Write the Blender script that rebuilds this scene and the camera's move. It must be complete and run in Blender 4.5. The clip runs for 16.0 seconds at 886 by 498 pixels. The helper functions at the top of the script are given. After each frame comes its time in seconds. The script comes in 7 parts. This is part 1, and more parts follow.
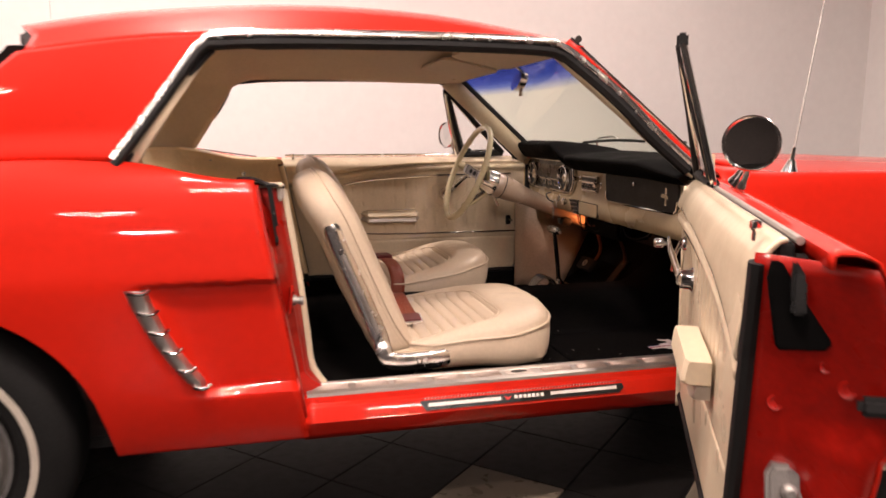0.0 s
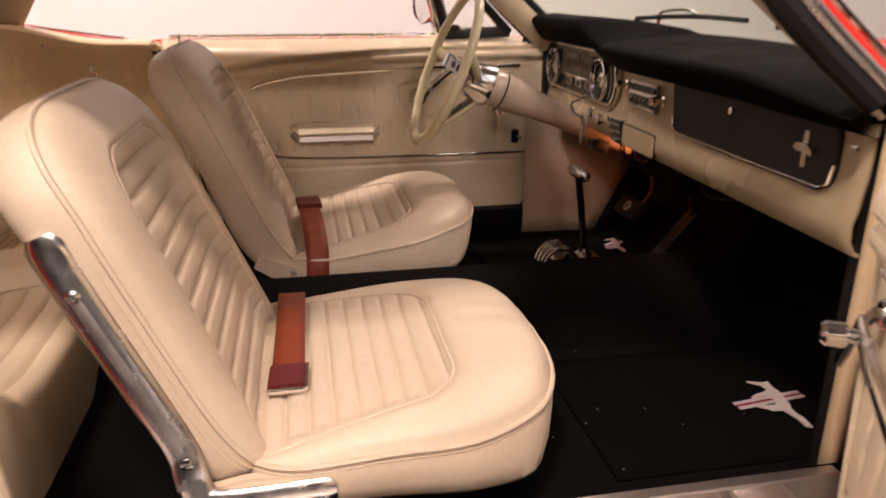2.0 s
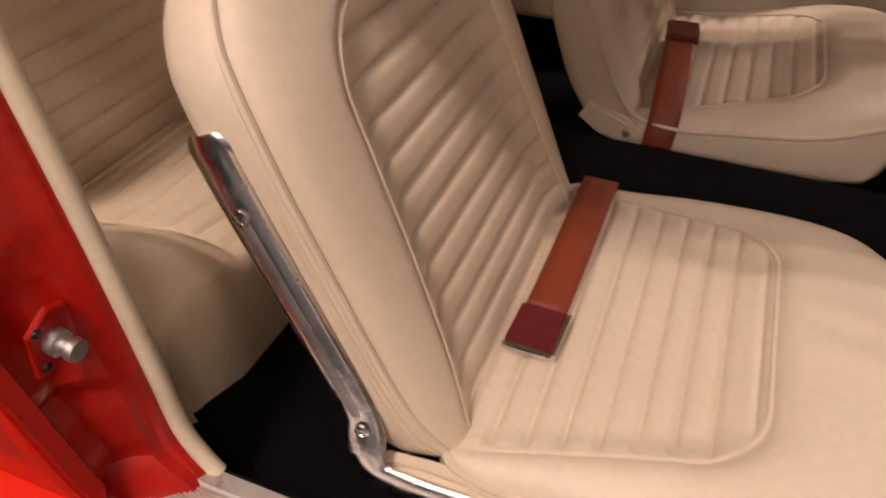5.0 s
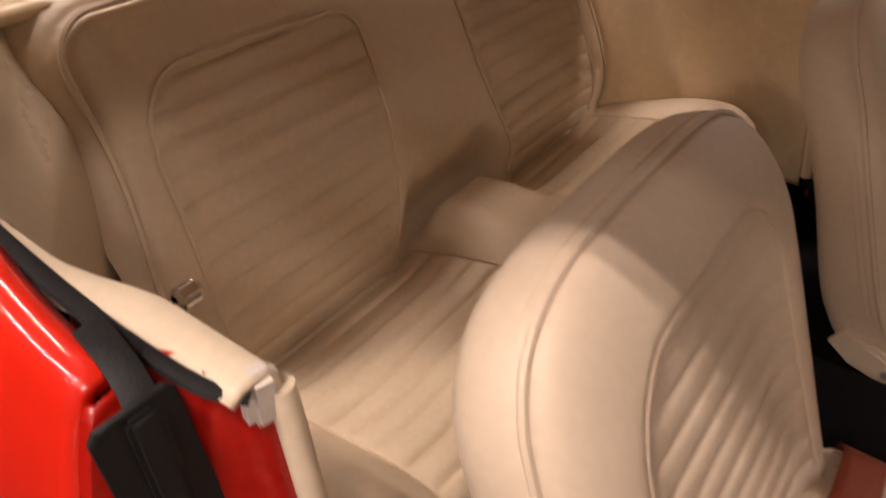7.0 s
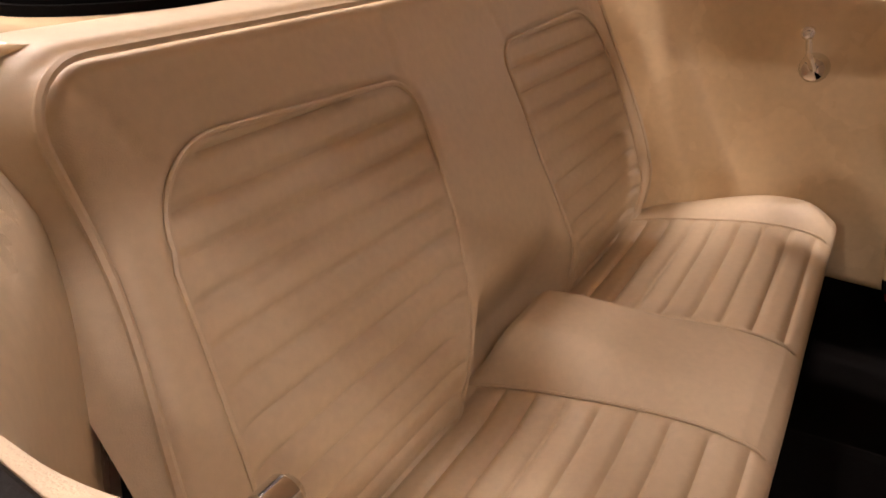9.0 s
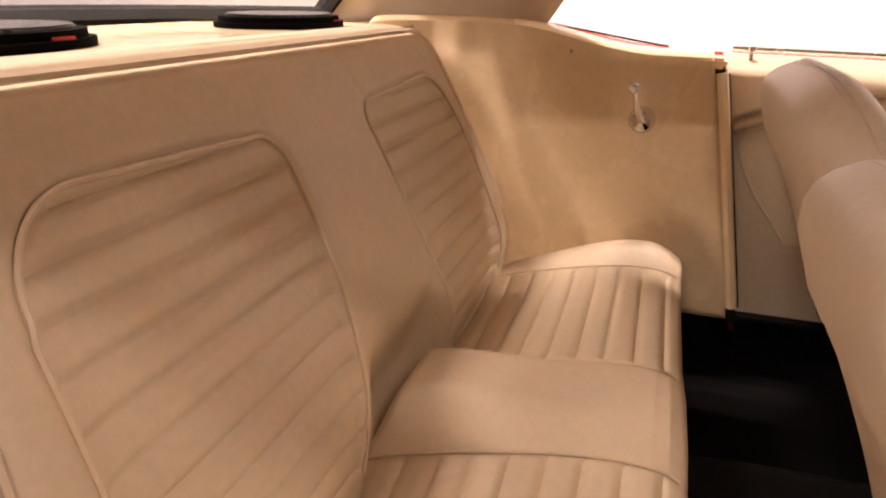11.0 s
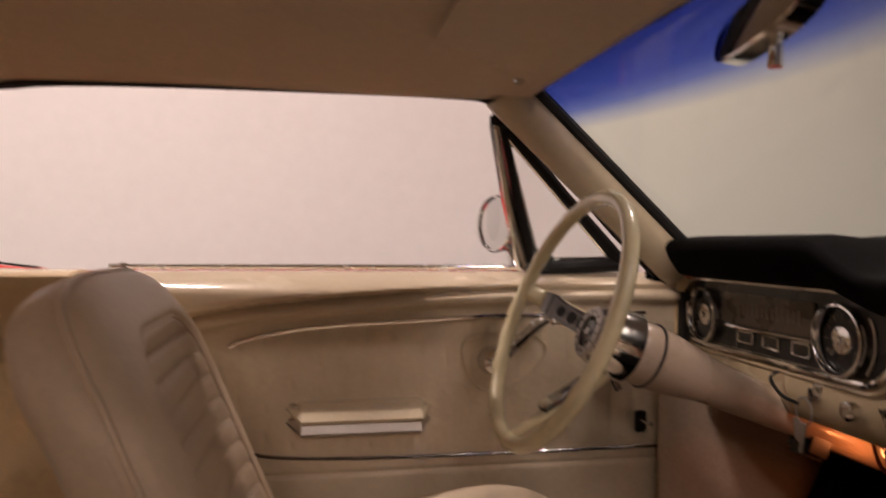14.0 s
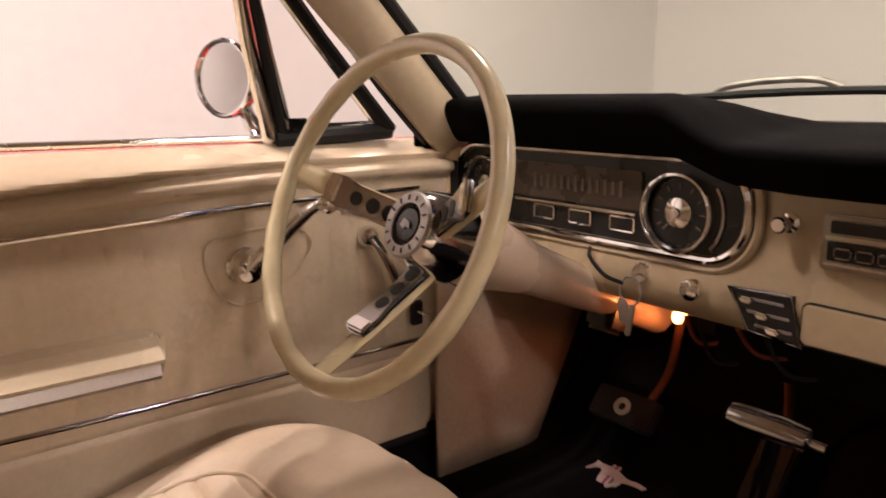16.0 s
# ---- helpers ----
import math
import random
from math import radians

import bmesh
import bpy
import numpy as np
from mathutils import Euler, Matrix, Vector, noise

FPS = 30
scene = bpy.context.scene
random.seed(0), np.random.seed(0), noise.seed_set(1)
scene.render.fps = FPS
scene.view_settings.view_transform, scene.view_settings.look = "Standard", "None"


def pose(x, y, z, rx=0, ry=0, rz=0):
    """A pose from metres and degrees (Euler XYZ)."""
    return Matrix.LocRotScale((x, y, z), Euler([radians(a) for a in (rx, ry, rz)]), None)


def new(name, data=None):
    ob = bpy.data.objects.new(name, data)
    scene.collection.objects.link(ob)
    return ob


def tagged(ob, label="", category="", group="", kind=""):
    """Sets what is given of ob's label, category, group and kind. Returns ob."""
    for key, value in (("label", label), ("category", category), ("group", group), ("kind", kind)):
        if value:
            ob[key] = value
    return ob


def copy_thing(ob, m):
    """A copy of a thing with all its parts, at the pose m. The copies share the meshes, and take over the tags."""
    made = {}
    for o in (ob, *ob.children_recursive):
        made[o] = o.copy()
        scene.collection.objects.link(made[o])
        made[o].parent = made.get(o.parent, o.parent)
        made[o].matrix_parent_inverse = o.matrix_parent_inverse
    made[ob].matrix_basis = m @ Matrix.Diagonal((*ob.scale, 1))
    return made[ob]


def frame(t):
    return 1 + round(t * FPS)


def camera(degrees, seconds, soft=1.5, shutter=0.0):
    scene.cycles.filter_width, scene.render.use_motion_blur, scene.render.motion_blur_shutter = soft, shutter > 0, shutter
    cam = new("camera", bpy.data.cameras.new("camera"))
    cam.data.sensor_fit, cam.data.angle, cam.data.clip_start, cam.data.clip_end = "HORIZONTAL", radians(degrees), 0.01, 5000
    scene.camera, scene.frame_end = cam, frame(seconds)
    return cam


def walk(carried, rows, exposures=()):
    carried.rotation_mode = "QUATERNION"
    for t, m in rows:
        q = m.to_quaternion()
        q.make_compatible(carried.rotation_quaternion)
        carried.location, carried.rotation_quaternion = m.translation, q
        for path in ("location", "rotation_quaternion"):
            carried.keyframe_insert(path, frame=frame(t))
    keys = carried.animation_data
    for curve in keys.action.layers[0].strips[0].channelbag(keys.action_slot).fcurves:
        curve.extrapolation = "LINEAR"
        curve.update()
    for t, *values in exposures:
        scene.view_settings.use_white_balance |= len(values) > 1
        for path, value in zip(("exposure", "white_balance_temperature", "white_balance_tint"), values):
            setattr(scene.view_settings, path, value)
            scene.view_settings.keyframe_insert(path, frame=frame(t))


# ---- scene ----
# The place: a red 1960s two-door coupe with its passenger door open, in a white studio bay of a
# large hall. x runs towards the car's nose, y towards its driver's side, z up; the floor is at GROUND.
cam = camera(62.9, 16.0, soft=1.6, shutter=0.5)
METRES, EYE, TILT, LEAN, TURN = 3.312, 0.975, -9.0, 0.0, -14.0
ROWS = [
    (0.0, 0.0, 0.0, 0.0, 0.0, 0.0, -0.0),
    (0.5, 0.0189, 0.0912, 0.0195, -0.05, -1.73, 0.05),
    (1.0, 0.0363, 0.174, 0.0367, 0.59, -3.94, -0.12),
    (1.5, 0.048, 0.2554, 0.0542, 1.55, -6.9, -0.24),
    (2.0, 0.0592, 0.3223, 0.0589, 3.01, -10.46, -0.6),
    (2.5, 0.069, 0.3666, 0.0611, 7.06, -15.79, -1.49),
    (3.0, 0.0823, 0.3908, 0.0607, 11.68, -23.23, -2.25),
    (5.5, 0.034, 0.4556, 0.1028, 39.77, -32.74, -6.64),
    (6.0, 0.0207, 0.4585, 0.1165, 43.3, -32.91, -7.36),
    (6.5, 0.0028, 0.4601, 0.1326, 47.22, -32.83, -8.19),
    (7.0, -0.0274, 0.4658, 0.1372, 49.24, -31.41, -8.33),
    (7.5, -0.0529, 0.4732, 0.1301, 49.47, -28.3, -8.33),
    (8.0, -0.0786, 0.4795, 0.1163, 49.17, -25.04, -8.67),
    (10.5, -0.1274, 0.4785, 0.0755, 32.8, -14.87, -6.78),
    (11.0, -0.128, 0.4766, 0.0746, 30.1, -11.84, -6.43),
    (11.5, -0.1237, 0.475, 0.0792, 28.04, -8.06, -5.91),
    (12.0, -0.1161, 0.4773, 0.0901, 25.0, -2.56, -5.4),
    (12.5, -0.0931, 0.4838, 0.0994, 22.85, 3.73, -4.76),
    (13.0, -0.0606, 0.495, 0.1, 19.33, 8.38, -4.13),
    (13.5, -0.0272, 0.5242, 0.0894, 11.56, 9.65, -2.63),
    (14.0, -0.0032, 0.5621, 0.0758, 3.06, 8.52, -1.0),
    (14.5, -0.0075, 0.5931, 0.068, -3.36, 4.6, 0.25),
    (15.0, -0.0212, 0.629, 0.0731, -11.22, 1.68, 1.59),
    (15.5, -0.0364, 0.656, 0.0889, -18.74, -0.74, 2.68),
    (16.0, -0.0502, 0.6641, 0.0947, -25.08, -3.48, 3.83),
]
EXPOSURES = [(0.0, -0.55), (1.0, -0.52), (2.0, -0.50), (3.2, -0.58), (5.3, -1.0), (6.0, -0.88), (6.5, -0.80), (7.0, -0.78), (8.0, -0.37), (10.5, 0.04), (11.0, 0.20), (11.8, 0.20), (12.5, -0.32), (13.0, -0.80), (14.0, -1.17), (14.6, -1.08), (15.2, -0.74), (16.0, -0.42)]
walk(cam, [(t, pose(0, -2.466, EYE, TILT, LEAN, TURN) @ pose(METRES * x, METRES * y, METRES * z, 90 + pitch, roll, yaw)) for t, x, y, z, yaw, pitch, roll in ROWS], EXPOSURES)

GROUND = -0.03
CEILING = 3.75

# ---- light ----
world = bpy.data.worlds.new("hall_world")
world.use_nodes = True
world.node_tree.nodes["Background"].inputs[0].default_value = (1.0, 0.82, 0.74, 1)
world.node_tree.nodes["Background"].inputs[1].default_value = 0.05
scene.world = world
TUBE_WATTS = 36.0
TUBE_COLOUR = (1.0, 0.80, 0.725)


def area_lamp(x, y, z, sx, sy, watts, colour):
    data = bpy.data.lights.new("tube_light", "AREA")
    data.shape, data.size, data.size_y, data.energy, data.color = "RECTANGLE", sx, sy, watts, colour
    lamp = new("tube_light", data)
    lamp.matrix_world = pose(x, y, z)
    return lamp


# ---- materials ----
def mat(name, base, rough=0.5, metal=0.0, vary=0.08, scale=6.0, bump=0.0, bump_scale=300.0, coat=0.0, rough_vary=0.08, spec=0.5, sheen=0.0):
    """A node material: base colour with broad blotches and fine grain, uneven gloss and fine relief."""
    m = bpy.data.materials.new(name)
    m.use_nodes = True
    nt = m.node_tree
    b = nt.nodes["Principled BSDF"]
    co = nt.nodes.new("ShaderNodeTexCoord")
    n1 = nt.nodes.new("ShaderNodeTexNoise")
    n1.inputs["Scale"].default_value, n1.inputs["Detail"].default_value = scale, 5
    n2 = nt.nodes.new("ShaderNodeTexNoise")
    n2.inputs["Scale"].default_value, n2.inputs["Detail"].default_value = scale * 14, 3
    mixf = nt.nodes.new("ShaderNodeMath")
    mixf.operation = "ADD"
    ramp = nt.nodes.new("ShaderNodeMapRange")
    ramp.inputs["From Min"].default_value, ramp.inputs["From Max"].default_value = 0.7, 1.3
    hsv = nt.nodes.new("ShaderNodeHueSaturation")
    hsv.inputs["Color"].default_value = (*base, 1)
    ramp.inputs["To Min"].default_value, ramp.inputs["To Max"].default_value = 1 - vary, 1 + vary
    for n in (n1, n2):
        nt.links.new(co.outputs["Object"], n.inputs["Vector"])
    nt.links.new(n1.outputs[0], mixf.inputs[0])
    nt.links.new(n2.outputs[0], mixf.inputs[1])
    nt.links.new(mixf.outputs[0], ramp.inputs["Value"])
    nt.links.new(ramp.outputs[0], hsv.inputs["Value"])
    nt.links.new(hsv.outputs[0], b.inputs["Base Color"])
    rr = nt.nodes.new("ShaderNodeMapRange")
    rr.inputs["From Min"].default_value, rr.inputs["From Max"].default_value = 0.3, 0.7
    rr.inputs["To Min"].default_value, rr.inputs["To Max"].default_value = max(0.0, rough - rough_vary), min(1.0, rough + rough_vary)
    nt.links.new(n1.outputs[0], rr.inputs["Value"])
    nt.links.new(rr.outputs[0], b.inputs["Roughness"])
    b.inputs["Metallic"].default_value = metal
    b.inputs["Coat Weight"].default_value = coat
    b.inputs["Coat Roughness"].default_value = 0.03
    b.inputs["Specular IOR Level"].default_value = spec
    b.inputs["Sheen Weight"].default_value = sheen
    if bump:
        n3 = nt.nodes.new("ShaderNodeTexNoise")
        n3.inputs["Scale"].default_value, n3.inputs["Detail"].default_value = bump_scale, 4
        nt.links.new(co.outputs["Object"], n3.inputs["Vector"])
        bp = nt.nodes.new("ShaderNodeBump")
        bp.inputs["Strength"].default_value, bp.inputs["Distance"].default_value = bump, 0.002
        nt.links.new(n3.outputs[0], bp.inputs["Height"])
        nt.links.new(bp.outputs[0], b.inputs["Normal"])
    return m


def glow(name, colour, strength):
    m = bpy.data.materials.new(name)
    m.use_nodes = True
    b = m.node_tree.nodes["Principled BSDF"]
    b.inputs["Base Color"].default_value = (*colour, 1)
    b.inputs["Emission Color"].default_value = (*colour, 1)
    b.inputs["Emission Strength"].default_value = strength
    return m


def glass(name, colour, rough=0.0):
    m = bpy.data.materials.new(name)
    m.use_nodes = True
    b = m.node_tree.nodes["Principled BSDF"]
    b.inputs["Base Color"].default_value = (*colour, 1)
    b.inputs["Transmission Weight"].default_value = 1.0
    b.inputs["Roughness"].default_value = rough
    b.inputs["IOR"].default_value = 1.02
    b.inputs["Coat Weight"].default_value = 0.35
    return m


RED = mat("red_paint", (0.60, 0.014, 0.004), 0.5, 0, 0.05, 3, 0.0, coat=0.75, rough_vary=0.04, spec=0.12)
# body red darkened for the shade in the door opening and on door ends
RED_SHADED = mat("red_paint_shaded", (0.34, 0.007, 0.003), 0.32, 0, 0.16, 9, 0.3, 45, coat=0.4, spec=0.3)
VINYL = mat("cream_vinyl", (0.60, 0.49, 0.365), 0.4, 0, 0.05, 7, 0.28, 900, spec=0.4)
# the front seats' vinyl, lightened for light that misses the rear bench
VINYL_REAR_LIFTED = mat("cream_vinyl_rear_lifted", (0.68, 0.555, 0.39), 0.4, 0, 0.05, 7, 0.28, 900, spec=0.4)
TRIM = mat("cream_trim_paint", (0.80, 0.625, 0.385), 0.26, 0, 0.05, 5, 0.08, 500, spec=0.5, coat=0.5)
PANEL = mat("cream_door_vinyl", (0.66, 0.555, 0.40), 0.34, 0, 0.06, 8, 0.25, 700, spec=0.5)
# the trim's cream, darkened to stand for the dimmer light on the dash
DASH_DIMMED = mat("cream_dash_paint_dimmed", (0.41, 0.325, 0.205), 0.26, 0, 0.06, 5, 0.1, 400, coat=0.35)
DIAL_MARK = mat("dark_dial_marks", (0.17, 0.13, 0.10), 0.5, 0, 0.1, 30)
MATT_BLACK = mat("matt_black_plastic", (0.005, 0.005, 0.005), 0.8, 0, 0.2, 20, spec=0.1)
PILLAR = mat("cream_pillar_paint", (0.50, 0.42, 0.29), 0.35, 0, 0.06, 6, 0.1, 500, coat=0.2)
RUST = mat("rust_brown_pedal_arm", (0.16, 0.06, 0.03), 0.5, 0.2, 0.2, 40, 0.3, 300)
# chrome with its base darkened to stand for dark reflections
CHROME_DARKENED = mat("chrome_darkened_reflections", (0.42, 0.41, 0.40), 0.14, 1.0, 0.06, 40, 0.1, 200)
KICK = mat("tan_kick_board", (0.56, 0.43, 0.31), 0.5, 0, 0.1, 8, 0.3, 400, spec=0.3)
# far pad lighter than the near one, for the light on its top
ARM_LIT = mat("ivory_armrest_plastic_lit", (0.78, 0.68, 0.5), 0.25, 0, 0.05, 10, 0.1, 400, coat=0.3)
# glossy cap paint, its base lightened for the highlight along the top
CAP_LIFTED = mat("cream_door_cap_paint_lifted", (0.74, 0.62, 0.45), 0.22, 0, 0.05, 6, 0.0, 500, coat=0.5)
HEADLINER = mat("cream_headliner_cloth", (0.53, 0.425, 0.30), 0.75, 0, 0.05, 4, 0.3, 800, spec=0.2)
WHEEL_CREAM = mat("cream_wheel_plastic", (0.68, 0.60, 0.38), 0.22, 0, 0.05, 8, 0.0, coat=0.6)
CHROME = mat("chrome", (0.78, 0.77, 0.75), 0.1, 1.0, 0.04, 20, 0.05, 150, rough_vary=0.05)
BRACKET = mat("rubbed_bracket_chrome", (0.84, 0.82, 0.80), 0.2, 1.0, 0.08, 40, 0.12, 160, rough_vary=0.12)
RAIL = mat("satin_drip_chrome", (0.85, 0.83, 0.8), 0.24, 1.0, 0.06, 30, 0.1, 200, rough_vary=0.08)
DULL = mat("dull_aluminium", (0.60, 0.56, 0.52), 0.46, 1.0, 0.08, 30, 0.25, 260, rough_vary=0.05)
PAD_METAL = mat("pinkish_worn_aluminium", (0.56, 0.47, 0.41), 0.5, 0.8, 0.15, 60, 0.3, 300)
STEEL = mat("worn_grey_steel", (0.42, 0.40, 0.38), 0.45, 0.9, 0.2, 30, 0.3, 200)
CARPET = mat("black_carpet", (0.006, 0.0055, 0.0055), 0.95, 0, 0.5, 60, 0.9, 1400, spec=0.06)
CARPET_MAT = mat("black_carpet_mat", (0.0045, 0.004, 0.004), 0.95, 0, 0.5, 80, 0.9, 1700, spec=0.06)
PAD = mat("black_padded_vinyl", (0.0032, 0.003, 0.003), 0.7, 0, 0.2, 12, 0.35, 700, spec=0.02)
CRINKLE = mat("black_crinkle_paint", (0.020, 0.0175, 0.015), 0.5, 0, 0.3, 40, 0.6, 900, spec=0.25)
RUBBER = mat("black_rubber", (0.012, 0.0115, 0.0115), 0.6, 0, 0.2, 15, 0.3, 300, spec=0.25)
TYRE = mat("tyre_rubber", (0.009, 0.009, 0.009), 0.7, 0, 0.25, 10, 0.4, 150, spec=0.2)
WHITEWALL = mat("whitewall_rubber", (0.50, 0.45, 0.38), 0.6, 0, 0.15, 20)
BLACK = mat("black_enamel", (0.01, 0.01, 0.01), 0.3, 0, 0.2, 10)
BELT = mat("rust_orange_webbing", (0.20, 0.032, 0.008), 0.45, 0, 0.15, 40, 0.5, 700, spec=0.5)
BUCKLE = mat("maroon_buckle", (0.10, 0.012, 0.014), 0.35, 0, 0.12, 20)
WORN_WHITE = mat("worn_white_cap", (0.62, 0.56, 0.5), 0.5, 0, 0.15, 40)
WHITE = mat("white_print", (0.82, 0.78, 0.74), 0.5, 0, 0.05)
TICK = mat("greyish_printed_ticks", (0.42, 0.33, 0.30), 0.5, 0, 0.1)
EMBLEM = mat("pale_embroidery", (0.58, 0.50, 0.47), 0.8, 0, 0.1, 80, 0.6, 900)
RED_PRINT = mat("red_print", (0.6, 0.03, 0.03), 0.5, 0, 0.05)
BAR_RED = mat("woven_dull_red", (0.24, 0.025, 0.05), 0.8, 0, 0.1, 60)
BLUE_PRINT = mat("blue_print", (0.1, 0.08, 0.3), 0.5, 0, 0.05)
GAUGE = mat("dial_face", (0.018, 0.016, 0.014), 0.3, 0, 0.2, 30)
STRIP_FACE = mat("speed_strip_face", (0.085, 0.066, 0.05), 0.3, 0.3, 0.2, 20)
WALL = mat("white_wall_paint", (0.80, 0.775, 0.755), 0.6, 0, 0.025, 1.2, 0.1, 90, spec=0.3)
WALL_GREY = mat("grey_wall_print", (0.70, 0.685, 0.672), 0.6, 0, 0.03, 1.2)
HALL = mat("dark_hall_paint", (0.075, 0.065, 0.06), 0.8, 0, 0.15, 0.8)
CEIL = mat("hall_ceiling_paint", (0.17, 0.155, 0.145), 0.85, 0, 0.1, 0.8)
TILE_DARK = mat("dark_floor_tile", (0.009, 0.008, 0.0075), 0.36, 0, 0.35, 30, 0.15, 60, spec=0.3)
TILE_PALE = mat("beige_floor_tile", (0.20, 0.165, 0.125), 0.32, 0, 0.15, 22, 0.15, 60)
JOINT = mat("floor_joint", (0.03, 0.027, 0.025), 0.7)
LAMP_WHITE = mat("lamp_housing_white", (0.7, 0.7, 0.7), 0.5)
TUBE = glow("fluorescent_tube", (1.0, 0.9, 0.78), 6.0)
BULB = glow("amber_bulb", (1.0, 0.40, 0.14), 11.0)
MIRROR = mat("mirror_glass", (0.74, 0.72, 0.71), 0.02, 1.0, 0.0, 5, rough_vary=0.0)
REAR_GLASS = glass("rear_window_glass", (0.55, 0.55, 0.54))
CLEAR = glass("rear_glass", (0.96, 0.96, 0.95))
SUN_BAND = glass("windscreen_glass_with_blue_band", (0.3, 0.4, 0.8))
nt = SUN_BAND.node_tree
geo, sep, rng, ramp = (nt.nodes.new(k) for k in ("ShaderNodeNewGeometry", "ShaderNodeSeparateXYZ", "ShaderNodeMapRange", "ShaderNodeValToRGB"))
rng.inputs["From Min"].default_value, rng.inputs["From Max"].default_value = 1.136, 1.218
nt.links.new(geo.outputs["Position"], sep.inputs[0])
nt.links.new(sep.outputs["Z"], rng.inputs["Value"])
nt.links.new(rng.outputs[0], ramp.inputs[0])
ramp.color_ramp.elements[0].color = (0.90, 0.985, 0.89, 1)
ramp.color_ramp.elements[1].color = (0.022, 0.045, 0.34, 1)
for at, c in ((0.16, (0.56, 0.68, 0.86, 1)), (0.34, (0.18, 0.27, 0.74, 1)), (0.55, (0.06, 0.11, 0.55, 1))):
    ramp.color_ramp.elements.new(at).color = c
nt.links.new(ramp.outputs["Color"], nt.nodes["Principled BSDF"].inputs["Base Color"])


# ---- mesh helpers ----
def part(name, bm, material, parent=None, label="", sharp=38.0):
    """Links a bmesh as one mesh object under a thing or a part."""
    bmesh.ops.recalc_face_normals(bm, faces=bm.faces[:])
    lim = radians(sharp)
    for f in bm.faces:
        f.smooth = True
    for e in bm.edges:
        if len(e.link_faces) == 2 and e.calc_face_angle(0) > lim:
            e.smooth = False
    me = bpy.data.meshes.new(name)
    bm.to_mesh(me)
    bm.free()
    me.materials.append(material)
    ob = new(name, me)
    ob.parent = parent
    if label:
        ob["label"] = label
    return ob


def thing(name, label, category, group="", kind=""):
    return tagged(new(name), label, category, group, kind)


def solid(ob, thick, offset=-1.0):
    m = ob.modifiers.new("thickness", "SOLIDIFY")
    m.thickness, m.offset = thick, offset
    return ob


def grid(rows, bm=None, close_u=False):
    """Faces over rows of points; rows all of one length."""
    bm = bm or bmesh.new()
    vs = [[bm.verts.new(p) for p in r] for r in rows]
    for i in range(len(vs) - 1):
        n = len(vs[i])
        for j in range(n if close_u else n - 1):
            k = (j + 1) % n
            q = [vs[i][j], vs[i][k], vs[i + 1][k], vs[i + 1][j]]
            if len({tuple(round(c, 6) for c in v.co) for v in q}) >= 3:
                bm.faces.new(q)
    return bm


def weld(bm, d=0.0008):
    bmesh.ops.remove_doubles(bm, verts=bm.verts[:], dist=d)
    return bm


def box(cx, cy, cz, sx, sy, sz, bevel=0.004, bm=None, m=None, seg=2):
    b2 = bmesh.new()
    bmesh.ops.create_cube(b2, size=1.0)
    bmesh.ops.scale(b2, vec=(sx, sy, sz), verts=b2.verts[:])
    if bevel:
        bmesh.ops.bevel(b2, geom=b2.edges[:], offset=min(bevel, 0.45 * min(sx, sy, sz)), segments=seg, affect="EDGES")
    bmesh.ops.transform(b2, matrix=Matrix.Translation((cx, cy, cz)) @ (m or Matrix()), verts=b2.verts[:])
    return join(bm, b2)


def join(bm, other):
    if bm is None:
        return other
    me = bpy.data.meshes.new("tmp")
    other.to_mesh(me)
    other.free()
    bm.from_mesh(me)
    bpy.data.meshes.remove(me)
    return bm


def frames_along(pts, closed=False):
    pts = [Vector(p) for p in pts]
    n = len(pts)
    out, up = [], None
    for i, p in enumerate(pts):
        a = pts[i - 1] if i or closed else p
        b = pts[(i + 1) % n] if i < n - 1 or closed else p
        t = (b - a).normalized()
        if up is None:
            up = Vector((0, 0, 1)) if abs(t.z) < 0.9 else Vector((0, 1, 0))
        up = (up - t * up.dot(t)).normalized()
        out.append((p, t, up, t.cross(up)))
    return out


def tube(pts, r, seg=8, closed=False, bm=None, flat=1.0, up=None):
    """A round bar along pts; r may be a list; flat squashes it along its up axis."""
    fr = frames_along(pts, closed)
    rows = []
    for i, (p, t, u, s) in enumerate(fr):
        if up is not None:
            u = Vector(up) - t * Vector(up).dot(t)
            u.normalize()
            s = t.cross(u)
        ri = r[i] if isinstance(r, (list, tuple)) else r
        rows.append([p + (s * math.cos(a) + u * math.sin(a) * flat) * ri for a in (2 * math.pi * k / seg for k in range(seg))])
    b2 = bmesh.new()
    vs = [[b2.verts.new(p) for p in row] for row in rows]
    n = len(vs)
    for i in range(n if closed else n - 1):
        for k in range(seg):
            b2.faces.new([vs[i][k], vs[i][(k + 1) % seg], vs[(i + 1) % n][(k + 1) % seg], vs[(i + 1) % n][k]])
    if not closed:
        b2.faces.new(vs[0])
        b2.faces.new(vs[-1])
    return join(bm, b2)


def solid_strip(pts, w, thick, side):
    """A flat bar of width w along side and of that thickness, along pts."""
    rows = []
    for p, t, u, s in frames_along(pts):
        sd = Vector(side)
        sd = (sd - t * sd.dot(t)).normalized()
        up = t.cross(sd)
        rows.append([p + sd * (w * a) + up * (thick * b) for a, b in ((-0.5, -0.35), (-0.42, -0.5), (0.42, -0.5), (0.5, -0.35), (0.5, 0.35), (0.42, 0.5), (-0.42, 0.5), (-0.5, 0.35))])
    bm = grid(rows, None, close_u=True)
    bm.verts.ensure_lookup_table()
    bm.faces.new(bm.verts[:8])
    bm.faces.new(bm.verts[-8:])
    return bm


